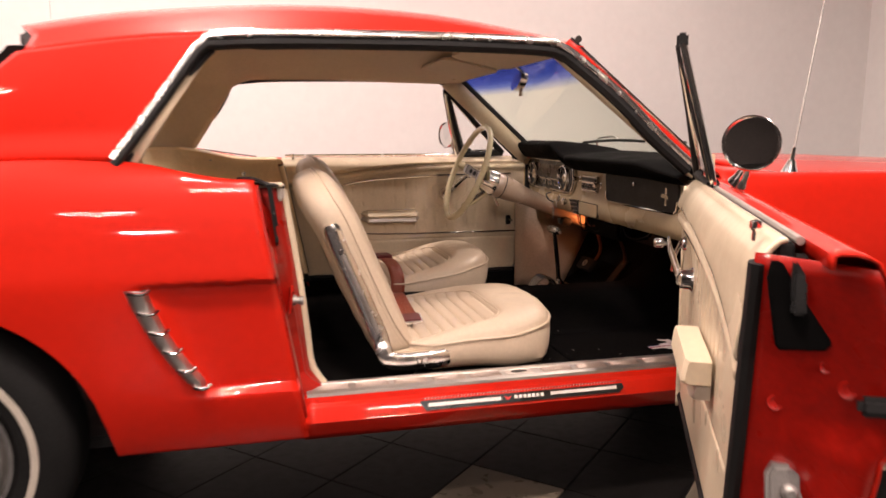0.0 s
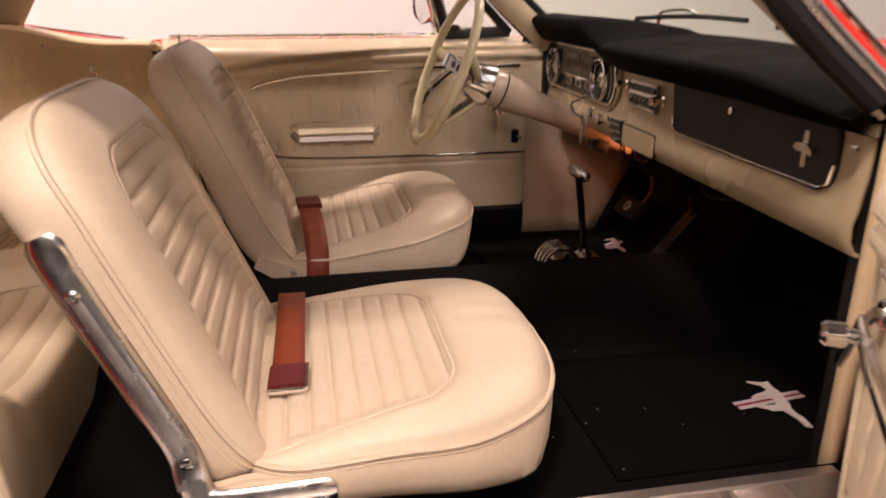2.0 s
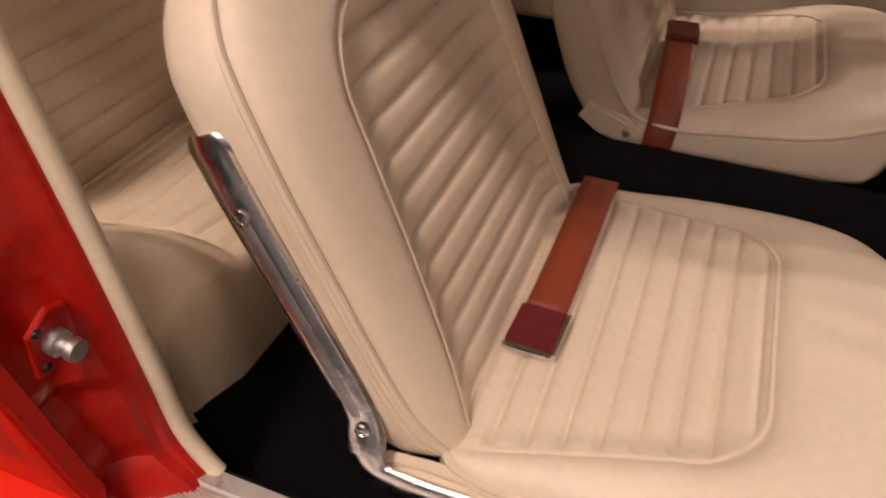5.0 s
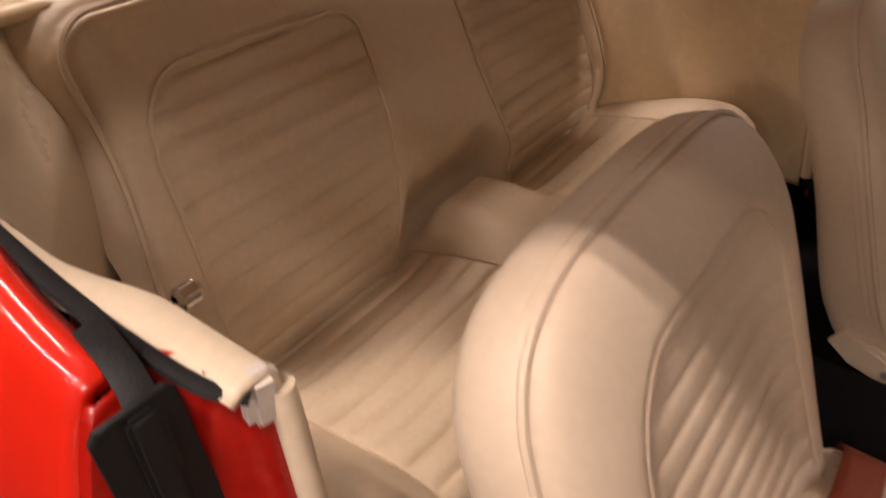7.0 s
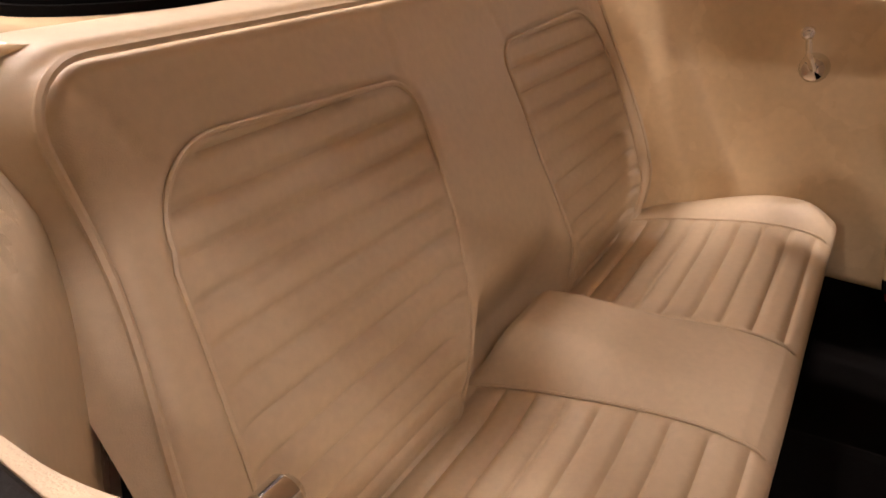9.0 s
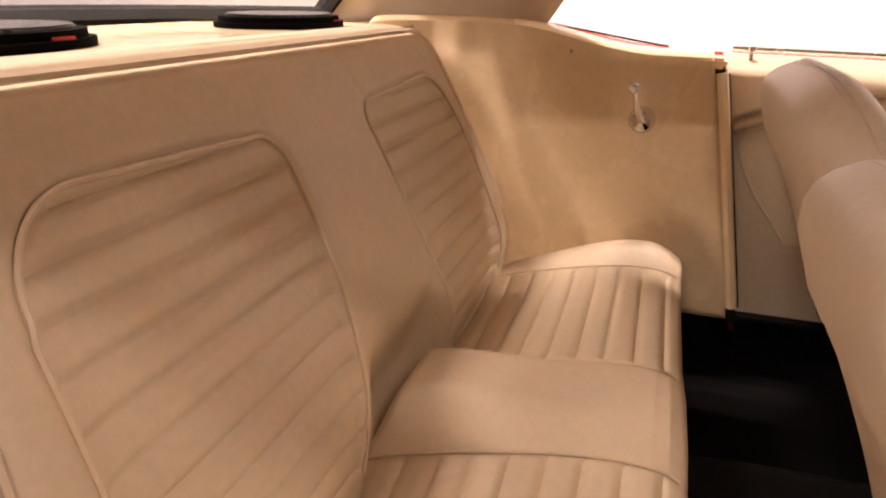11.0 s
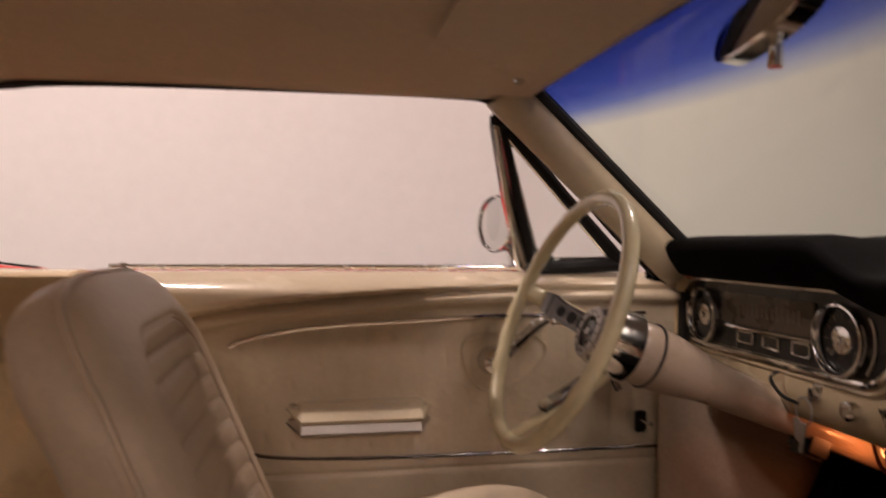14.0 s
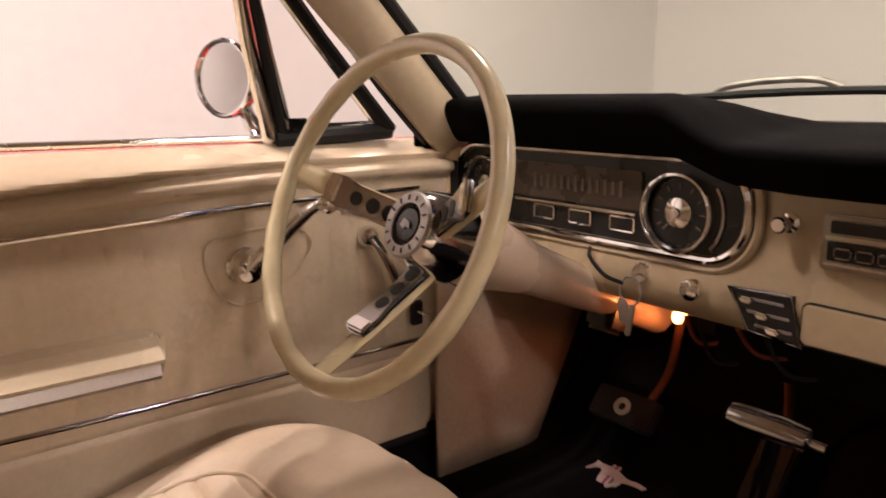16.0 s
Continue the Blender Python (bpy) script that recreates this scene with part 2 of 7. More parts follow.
def smooth_path(pts, n=8, closed=False):
    """Catmull-Rom through pts."""
    P = [Vector(p) for p in pts]
    m = len(P)
    out = []
    for i in range(m if closed else m - 1):
        p0 = P[(i - 1) % m] if closed or i else P[0] * 2 - P[1]
        p1, p2 = P[i], P[(i + 1) % m]
        p3 = P[(i + 2) % m] if closed or i + 2 < m else P[-1] * 2 - P[-2]
        for k in range(n):
            t = k / n
            out.append(0.5 * (2 * p1 + (p2 - p0) * t + (2 * p0 - 5 * p1 + 4 * p2 - p3) * t * t + (3 * p1 - p0 - 3 * p2 + p3) * t ** 3))
    if not closed:
        out.append(P[-1])
    return out


def lathe(profile, m=None, seg=32, bm=None):
    """Turns (radius, height) pairs about z, then applies m."""
    b2 = bmesh.new()
    rings = []
    for r, h in profile:
        if r < 1e-6:
            rings.append([b2.verts.new((0, 0, h))])
        else:
            rings.append([b2.verts.new((r * math.cos(2 * math.pi * k / seg), r * math.sin(2 * math.pi * k / seg), h)) for k in range(seg)])
    for a, b in zip(rings, rings[1:]):
        for k in range(seg):
            q = [a[k % len(a)], a[(k + 1) % len(a)], b[(k + 1) % len(b)], b[k % len(b)]]
            q = list(dict.fromkeys(q))
            if len(q) > 2:
                b2.faces.new(q)
    if m is not None:
        bmesh.ops.transform(b2, matrix=m, verts=b2.verts[:])
    return join(bm, b2)


def prism(outline, depth, m=None, bevel=0.0, bm=None):
    """A plate of the (x, y) outline from z = 0 to depth, then m."""
    b2 = bmesh.new()
    f = b2.faces.new([b2.verts.new((x, y, 0)) for x, y in outline])
    r = bmesh.ops.extrude_face_region(b2, geom=[f])
    bmesh.ops.translate(b2, vec=(0, 0, depth), verts=[v for v in r["geom"] if isinstance(v, bmesh.types.BMVert)])
    if bevel:
        top = [e for e in b2.edges if all(v.co.z > depth - 1e-6 for v in e.verts)]
        bmesh.ops.bevel(b2, geom=top, offset=bevel, segments=2, affect="EDGES")
    if m is not None:
        bmesh.ops.transform(b2, matrix=m, verts=b2.verts[:])
    return join(bm, b2)


def rounded(w, h, r, n=6):
    """Outline of a w by h rectangle with corner radius r, about the origin."""
    r = min(r, w / 2 - 1e-4, h / 2 - 1e-4)
    out = []
    for cx, cy, a0 in ((w / 2 - r, h / 2 - r, 0), (-w / 2 + r, h / 2 - r, 90), (-w / 2 + r, -h / 2 + r, 180), (w / 2 - r, -h / 2 + r, 270)):
        for k in range(n + 1):
            a = radians(a0 + 90 * k / n)
            out.append((cx + r * math.cos(a), cy + r * math.sin(a)))
    return out


def axes(o, ex, ey, ez):
    """The matrix that takes local x, y, z to the given directions at o."""
    m = Matrix((Vector(ex), Vector(ey), Vector(ez))).transposed().to_4x4()
    m.translation = Vector(o)
    return m


def step(a, b, x):
    t = min(1.0, max(0.0, (x - a) / (b - a)))
    return t * t * (3 - 2 * t)


def lerp(a, b, t):
    return a + (b - a) * t


def table(xs, ys):
    return lambda x: float(np.interp(x, xs, ys))


def smooth_table(xs, ys):
    """A smooth curve through the pairs."""
    def f(x):
        if x <= xs[0]:
            return ys[0]
        if x >= xs[-1]:
            return ys[-1]
        i = max(k for k in range(len(xs) - 1) if xs[k] <= x)
        m = [0.0] * len(xs)
        for k in range(1, len(xs) - 1):
            m[k] = (ys[k + 1] - ys[k - 1]) / (xs[k + 1] - xs[k - 1])
        m[0], m[-1] = (ys[1] - ys[0]) / (xs[1] - xs[0]), (ys[-1] - ys[-2]) / (xs[-1] - xs[-2])
        h = xs[i + 1] - xs[i]
        t = (x - xs[i]) / h
        return (2 * t ** 3 - 3 * t * t + 1) * ys[i] + (t ** 3 - 2 * t * t + t) * h * m[i] + (-2 * t ** 3 + 3 * t * t) * ys[i + 1] + (t ** 3 - t * t) * h * m[i + 1]
    return f


def span(a, b, n):
    return [a + (b - a) * i / (n - 1) for i in range(n)]


# ---- the room ----
def slab(name, cx, cy, cz, sx, sy, sz, material, label, category):
    return tagged(part(name, box(cx, cy, cz, sx, sy, sz, 0.0), material), label, category, kind="structure")


BACK_Y, NOSE_X = 3.3, 5.5
floor = slab("floor", -0.5, -4.5, GROUND - 0.06, 13.0, 16.4, 0.1, JOINT, "dark hall floor laid with square tiles", "floor")
# two wallboards meet at a fine upright joint
SEAM_X = -1.39
slab("wall_north", (NOSE_X + SEAM_X) / 2 + 0.001, BACK_Y + 0.1, 1.9, NOSE_X - SEAM_X - 0.002, 0.2, 3.86, WALL, "plain white painted studio wall", "wall")
slab("wall_north_b", (SEAM_X - 7) / 2 - 0.001, BACK_Y + 0.103, 1.9, 7 + SEAM_X - 0.002, 0.2, 3.86, WALL, "plain white painted studio wall beyond a fine joint", "wall")
slab("wall_east", NOSE_X + 0.1, 0.4, 1.9, 0.2, 5.8, 3.86, WALL, "white painted wall ahead of the car", "wall")
slab("wall_east_b", NOSE_X + 0.1, -7.4, 1.9, 0.2, 9.79, 3.86, HALL, "dark side wall of the hall", "wall")
slab("wall_west", -7.1, 0.4, 1.9, 0.2, 5.8, 3.86, WALL, "pale painted wall behind the car", "wall")
slab("wall_west_b", -7.1, -7.4, 1.9, 0.2, 9.79, 3.86, HALL, "dark side wall of the hall", "wall")
slab("wall_south", -0.5, -12.4, 1.9, 13.0, 0.2, 3.86, HALL, "dark far end wall of the hall", "wall")
slab("ceiling", -0.5, -4.5, CEILING + 0.08, 13.4, 16.4, 0.12, CEIL, "grey hall ceiling", "ceiling")
disc = lathe([(0, 0.004), (0.47, 0.004), (0.47, 0.0)], axes((-3.08, BACK_Y + 0.003, 1.37), (1, 0, 0), (0, 0, 1), (0, -1, 0)), 64)
tagged(part("wall_sign", disc, WALL_GREY), "large pale grey disc on the white wall", "sign")


def ceiling_light(x, y, first=[None]):
    if first[0] is None:
        t = thing("ceiling_light", "white twin-tube fluorescent fixture, out of view under the hall ceiling", "lamp", "ceiling lights")
        part("housing", prism(rounded(0.66, 0.34, 0.02), 0.06, pose(0, 0, 0.0)), LAMP_WHITE, t)
        for s in (-1, 1):
            part("tube", tube([(-0.3, s * 0.1, -0.03), (0.3, s * 0.1, -0.03)], 0.013, 10), TUBE, t)
        t.matrix_world = pose(x, y, CEILING - 0.05)
        first[0] = t
    else:
        copy_thing(first[0], pose(x, y, CEILING - 0.05))
    # share sets unequal power, tuned to light the cabin; the fixtures are unseen
    share = (1.4 if x > 2 else 2.3 if x > -2 else 1.1) if y > 1 else (1.9 if x > -3 else 0.8) if y > 0 else ((4.6 if x > 0 else 3.6) if y < -6 else 1.1 if x > 0 else 0.5) if y < -5 else (0.7 if x > 2 else 0.5) if y < -3 else 2.75 if -1 < x < 1 else 0.7 if x > 0 else 0.5
    for s in (-1, 1):
        area_lamp(x, y + s * 0.1, CEILING - 0.105, 0.58, 0.035, TUBE_WATTS * share, TUBE_COLOUR)


# the row at y 0.1 is added to brighten the rear bench
for lx, ly in ((-2.6, -2.1), (-0.2, -2.1), (2.2, -2.1), (-3.0, 1.35), (-0.4, 1.35), (2.6, 1.35), (-2.6, -3.2), (-0.2, -3.2), (2.2, -3.2), (-1.4, -5.2), (1.2, -5.2), (-1.4, -8.2), (1.2, -8.2), (-2.15, 0.1), (-3.6, 0.1), (-5.2, 0.1)):
    ceiling_light(lx, ly)
# ---- the car's body ----
car = thing("car", "bright red two-door coupe of the 1960s with its passenger door open", "car")
AXLE_R, AXLE_F, HUB_Z, TYRE_R = -0.735, 2.008, 0.285, 0.315
belt_z = smooth_table([-1.65, -1.0, -0.55, -0.33, -0.24, -0.157, -0.08, -0.017, 0.2, 0.8, 1.2, 2.0, 2.75], [0.84, 0.885, 0.912, 0.913, 0.903, 0.885, 0.872, 0.868, 0.868, 0.872, 0.872, 0.868, 0.84])


def arch(x, axle, r=0.385):
    d = abs(x - axle)
    return HUB_Z + math.sqrt(r * r - d * d) * 0.92 if d < r else 0.0


def side_y(x, z, cove=1.0):
    """Half-width of the body side: shoulder, crease and the sunken cove ahead of the rear wheel."""
    f = smooth_table([0.22, 0.30, 0.40, 0.55, 0.655, 0.70, 0.80, 0.88, 0.93], [0.775, 0.808, 0.833, 0.846, 0.852, 0.846, 0.822, 0.785, 0.735])
    y = f(z)
    inset = step(-0.29 + 0.4 * (0.65 - z), -0.21 + 0.4 * (0.65 - z), x) * step(0.388, 0.408, z) * (1 - step(0.643, 0.66, z)) * (1 - step(0.9, 1.5, x))
    y -= 0.026 * inset * cove
    taper = step(1.2, 2.9, x) * 0.06 + step(-0.9, -1.7, x) * 0.09
    return y - taper


def body_side(sgn, x0, x1, axle, lean, n, name, label):
    """Upright skin from belt to rocker, round the wheel opening. lean(z): how far the jamb end shifts."""
    rows = []
    for x in span(x0, x1, n):
        w = step(-0.22, -0.02, x)
        col = []
        zb = max(0.255, arch(x, axle))
        for v in span(0, 1, 110):
            z = lerp(zb, belt_z(x), v)
            xx = x + lean(z) * w
            col.append((xx, sgn * side_y(xx, z), z))
        # shoulder rolling inwards under the window
        zt = belt_z(x)
        yt = side_y(x, zt)
        for dy, dz in ((0.006, 0.004), (0.014, 0.006), (0.022, 0.005), (0.03, 0.0)) if sgn < 0 else ((0.006, 0.001), (0.014, -0.001), (0.022, -0.005), (0.03, -0.012)):
            col.append((x + lean(zt) * w, sgn * (yt - dy), zt + dz))
        rows.append(col)
    ob = part(name, grid(rows), RED, car, label)
    return solid(ob, 0.012, 1.0 if sgn > 0 else -1.0)


def jamb_lean(z):
    return 0.17 * (0.868 - z)


for sgn in (-1, 1):
    body_side(sgn, -1.62, -0.017, AXLE_R, jamb_lean, 96, "quarter_panel", "glossy red rear quarter panel with a sunken cove")
for sgn in (-1, 1):
    # front wing, from the windscreen post to the nose
    rows = []
    for x in span(1.17, 2.78, 60):
        zb = max(0.255, arch(x, AXLE_F))
        zt = belt_z(x) - 0.013 * step(1.18, 1.32, x)
        col = [(x, sgn * side_y(x, lerp(zb, zt, v)), lerp(zb, zt, v)) for v in span(0, 1, 24)]
        yt = side_y(x, zt)
        col += [(x, sgn * (yt - d), zt + h) for d, h in ((0.012, 0.008), (0.035, 0.014), (0.10, 0.012), (0.13, 0.006))]
        rows.append(col)
    solid(part("front_wing", grid(rows), RED, car, "glossy red front wing"), 0.01)

# bonnet, cowl and boot lid
rows = []
for x in span(1.42, 2.80, 30):
    w = side_y(x, belt_z(x)) - 0.135
    rows.append([(x, y * w, belt_z(x) - 0.010 + 0.040 * (1 - abs(y) ** 2.5) - 0.010 * step(0.06, 0.0, abs(y))) for y in span(-1, 1, 41)])
solid(part("bonnet", grid(rows), RED, car, "long glossy red bonnet"), 0.01)
rows = []
for x in span(-1.60, -0.86, 20):
    w = side_y(x, belt_z(x)) - 0.07
    rows.append([(x, y * w, belt_z(x) - 0.05 + 0.012 * (1 - abs(y) ** 2.5)) for y in span(-1, 1, 31)])
solid(part("boot_lid", grid(rows), RED, car, "glossy red boot lid"), 0.01)
rows = [[(1.28 + 0.14 * v, y * 0.70, 0.866 + 0.016 * (1 - (y) ** 2) + 0.004 * v) for y in span(-1, 1, 31)] for v in span(0, 1, 6)]
solid(part("cowl", grid(rows), RED, car, "red cowl below the windscreen"), 0.01)
nose = box(2.735, 0, 0.545, 0.10, 1.49, 0.58, 0.03)
part("nose_panel", nose, RED, car)
tailp = prism(rounded(1.44, 0.56, 0.1), 0.08, axes((-1.56, 0, 0.58), (0, 1, 0), (0, 0, 1), (-1, 0, 0)), 0.03)
part("tail_panel", tailp, RED, car)

# rocker below the doors, with the door opening's step
for sgn in (-1, 1):
    rows = []
    prof = [(0.70, 0.235), (0.765, 0.24), (0.79, 0.262), (0.8115, 0.298), (0.808, 0.304), (0.799, 0.329), (0.795, 0.333), (0.784, 0.337), (0.779, 0.352), (0.75, 0.357), (0.714, 0.357), (0.714, 0.25)]
    for x in span(0.076, 1.20, 40):
        rows.append([(x, sgn * y, z) for y, z in prof])
    solid(part("rocker", grid(rows), RED, car, "glossy red rocker panel under the door"), 0.006)

# ---- roof ----
ZDRIP = smooth_table([-0.56, -0.3, -0.107, 0.3, 0.74, 0.86], [1.15, 1.187, 1.202, 1.213, 1.214, 1.205])
YDRIP = smooth_table([-0.56, -0.107, 0.3, 0.6, 0.86], [0.635, 0.662, 0.66, 0.65, 0.625])
crown = smooth_table([-0.63, -0.58, -0.5, -0.42, -0.3, 0.1, 0.5, 0.80, 0.86], [1.256, 1.272, 1.290, 1.304, 1.320, 1.351, 1.338, 1.282, 1.252])


def roof_point(x, v):
    """v from 0 at the centre to 1 at the drip rail."""
    yd, zd, zc = YDRIP(x), ZDRIP(x), crown(x)
    return Vector((x, yd * v, zd + (zc - zd) * (1 - v ** 2.8)))


rows = []
for x in span(-0.63, 0.845, 64):
    row = []
    for v in span(-1, 1, 61):
        # the rear edge curves forward to the pillars, along the top of the rear window
        xs = x + 0.150 * min(0.86, (YDRIP(x) * v / 0.60) ** 2) * step(-0.3, -0.63, x)
        row.append(Vector((xs, YDRIP(xs) * v, roof_point(xs, abs(v)).z)))
    rows.append(row)
solid(part("roof_skin", grid(rows), RED, car, "glossy red steel roof"), 0.012)
for sgn in (-1, 1):
    # sail panel from roof to shoulder
    rows = []
    for u in span(0, 1, 26):
        col = []
        for v in span(0, 1, 26):
            xt, xb = lerp(-0.107, -0.515, u), lerp(-0.315, -0.785, u)
            zt, zb = ZDRIP(xt), belt_z(xb) + 0.004
            yt, yb = YDRIP(xt), side_y(xb, belt_z(xb)) - 0.022 - 0.05 * u
            z = lerp(zt, zb, v)
            bulge = 0.03 * math.sin(math.pi * v) ** 0.8
            drop = 0.02 * step(0.75, 1.0, v)
            col.append((lerp(xt, xb, v), sgn * (lerp(yt, yb, v ** 1.15) + bulge * 0.5 + drop), z))
        rows.append(col)
    solid(part("sail_panel", grid(rows), RED, car, "glossy red roof pillar beside the rear window"), 0.012, 1.0 if sgn > 0 else -1.0)
    # chrome drip rail round the side window, with a black weatherstrip inside it
    rail = [(-0.315, 0.748, 0.92), (-0.236, 0.715, 1.027), (-0.154, 0.685, 1.145), (-0.121, 0.676, 1.183), (-0.087, 0.671, 1.200), (0.097, 0.668, 1.211), (0.436, 0.664, 1.216), (0.70, 0.65, 1.214), (0.775, 0.642, 1.204), (0.84, 0.645, 1.163), (0.945, 0.664, 1.078), (1.05, 0.682, 0.975), (1.15, 0.70, 0.888)]
    pts = smooth_path([(x, sgn * y, z) for x, y, z in rail], 5)
    part("drip_rail", tube(pts, 0.0125, 10, flat=0.8), RAIL, car, "chrome drip rail over the side window")
    pts2 = smooth_path([(x + (0.004 if x < -0.05 else 0.0) - (0.016 if x > 0.82 else 0), sgn * (y - (-0.006 if x < -0.05 else 0.008)), z - ((0.021 if sgn < 0 else 0.014) if -0.12 < x < 0.82 else 0.012)) for x, y, z in rail], 5)
    part("weatherstrip", tube(pts2, [0.011 if p[0] < 0.0 else 0.016 if sgn < 0 else 0.009 for p in pts2], 8), RUBBER, car, "black rubber weatherstrip")
    rim = [p for p in rail if sgn < 0 or p[0] > -0.1]
    pts3 = smooth_path([(x + (0.020 if x < -0.1 else 0.0) - (0.02 if x > 0.82 else 0), sgn * (y - (0.018 if sgn < 0 else 0.006)), z - ((0.024 if sgn < 0 else 0.014) if -0.12 < x < 0.82 else 0.016)) for x, y, z in rim], 5)
    part("window_rim", tube(pts3, 0.008, 8), RUBBER, car, "dark inner seal along the window opening")
    # windscreen pillar: red outside, chrome edge, cream inside
    rows = []
    for u in span(0, 1, 14):
        xo, yo, zo = lerp(0.782, 1.165, u), lerp(0.638, 0.70, u), lerp(1.206, 0.872, u)
        rows.append([(xo, sgn * (yo + 0.004), zo), (xo + 0.008, sgn * (yo + 0.003), zo + 0.009), (xo + 0.017, sgn * (yo - 0.005), zo + 0.016), (xo + 0.026, sgn * (yo - 0.02), zo + 0.019), (xo + 0.036, sgn * (yo - 0.045), zo + 0.016)])
    solid(part("windscreen_pillar", grid(rows), RED, car, "red windscreen pillar"), 0.01, 1.0 if sgn > 0 else -1.0)
    edge = [(lerp(0.782, 1.165, u) + 0.028, sgn * (lerp(0.638, 0.70, u) - 0.022), lerp(1.206, 0.872, u) + 0.021) for u in span(0, 1, 10)]
    part("windscreen_moulding", tube(edge, 0.007, 8), CHROME, car, "bright windscreen moulding")
    rows = []
    for u in span(0, 1, 14):
        xo, yo, zo = lerp(0.772, 1.155, u), lerp(0.612, 0.675, u), lerp(1.184, 0.86, u)
        rows.append([(xo + dx, sgn * (yo + dy), zo + dz) for dx, dy, dz in ((-0.004, 0.018, 0.0), (-0.006, 0.0, -0.002), (0.004, -0.018, 0.004), (0.022, -0.03, 0.018), (0.046, -0.032, 0.034))])
    solid(part("pillar_trim", grid(rows), PILLAR, car, "cream inner trim of the windscreen pillar"), 0.006)
    sx, sz = (0.05, 0.036) if sgn > 0 else (0.026, 0.018)
    seal = [(lerp(0.772, 1.155, u) + sx, sgn * (lerp(0.612, 0.675, u) - 0.036), lerp(1.184, 0.86, u) + sz) for u in span(0, 1, 10)]
    part("windscreen_seal", tube(seal, 0.011, 8), RUBBER, car, "black windscreen rubber")

# windscreen: one pane with a blue sun band along its top, header and lower seal
def screen_point(u, v):
    """u across from -1 to 1, v from 0 at the cowl to 1 at the header."""
    bow = 1 - u * u
    x = lerp(1.198 + 0.20 * bow, 0.83 + 0.06 * bow, v)
    return Vector((x, u * lerp(0.645, 0.585, v), lerp(0.905, 1.218, v) + 0.012 * bow * v))


rows = [[screen_point(u, v) for u in span(-1, 1, 25)] for v in span(0, 1.0, 17)]
ob = solid(part("windscreen", grid(rows), SUN_BAND, car, "faintly green windscreen glass with a deep blue sun band"), 0.004)
ob.visible_shadow = False
part("windscreen_seal", tube([screen_point(u, 1.0) + Vector((-0.004, 0, -0.002)) for u in span(-1, 1, 21)], 0.011, 8), RUBBER, car)
part("windscreen_seal", tube([screen_point(u, 0.0) for u in span(-1, 1, 21)], 0.010, 8), RUBBER, car)
part("windscreen_moulding", tube([screen_point(u, 1.0) + Vector((0.018, 0, 0.012)) for u in span(-1, 1, 21)], 0.010, 8), CHROME, car)

# rear window with its black rubber
def rear_point(u, v):
    bow = 1 - u * u
    return Vector((lerp(-0.715 - 0.15 * bow, -0.468 - 0.15 * bow, v), u * lerp(0.605, 0.578, v), lerp(0.905, 1.175, v) + 0.075 * bow * v))


rows = [[rear_point(u, v) for u in span(-1, 1, 25)] for v in span(0, 1, 10)]
ob = solid(part("rear_window", grid(rows), REAR_GLASS, car, "lightly tinted curved rear window"), 0.004)
ob.visible_shadow = False
ring = [rear_point(u, 0) for u in span(-1, 1, 21)] + [rear_point(1, v) for v in span(0.08, 0.96, 8)] + [rear_point(u, 1) for u in span(1, -1, 21)] + [rear_point(-1, v) for v in span(0.96, 0.08, 8)]
for sg in (-1, 1):
    rows = [[rear_point(sg, v) + Vector((0.004, 0, 0)), rear_point(sg, v) + Vector((-0.03, sg * 0.02, 0.0)), rear_point(sg, v) + Vector((-0.07, sg * lerp(0.07, 0.04, v), -0.004))] for v in span(0, 1.0, 10)]
    part("window_reveal", grid(rows), RUBBER, car, "black reveal beside the rear window")
rows = [[rear_point(u, 1.0) + Vector((-o, 0, h)) for o, h in ((0.0, 0.010 - 0.026 * abs(u) ** 10), (0.022, 0.002 - 0.034 * abs(u) ** 10), (0.04 * abs(u) ** 3 + 0.012, 0.004 - 0.036 * abs(u) ** 10))] for u in span(-1.0, 1.0, 33)]
part("window_reveal", grid(rows), RUBBER, car, "black reveal above the rear window")
part("rear_window_seal", tube([rear_point(u, 0.03) for u in span(-1, 1, 21)], 0.021, 8), RUBBER, car)
part("rear_window_seal", tube(ring, 0.013, 8, closed=True), RUBBER, car, "black rear window rubber")

# ---- headliner and inner roof pillars, one stretched cloth ----
inner_edge_z = smooth_table([-0.47, -0.2, -0.13, -0.10, -0.07, -0.04, 0.0, 0.3, 0.74, 0.83], [1.172, 1.176, 1.170, 1.166, 1.181, 1.191, 1.196, 1.199, 1.190, 1.19])
inner_edge_y = smooth_table([-0.47, -0.07, 0.3, 0.6, 0.83], [0.578, 0.645, 0.645, 0.632, 0.59])
inner_crown = smooth_table([-0.47, -0.3, 0.1, 0.5, 0.75, 0.83], [1.246, 1.272, 1.288, 1.275, 1.238, 1.215])


def liner(x, v):
    ye, ze, zc = inner_edge_y(x), inner_edge_z(x), inner_crown(x)
    return Vector((x - 0.148 * (1 - v * v) * step(-0.1, -0.47, x) + 0.045 * (1 - v * v) * step(0.5, 0.83, x), ye * v, ze + (zc - ze) * (1 - abs(v) ** 2.4)))


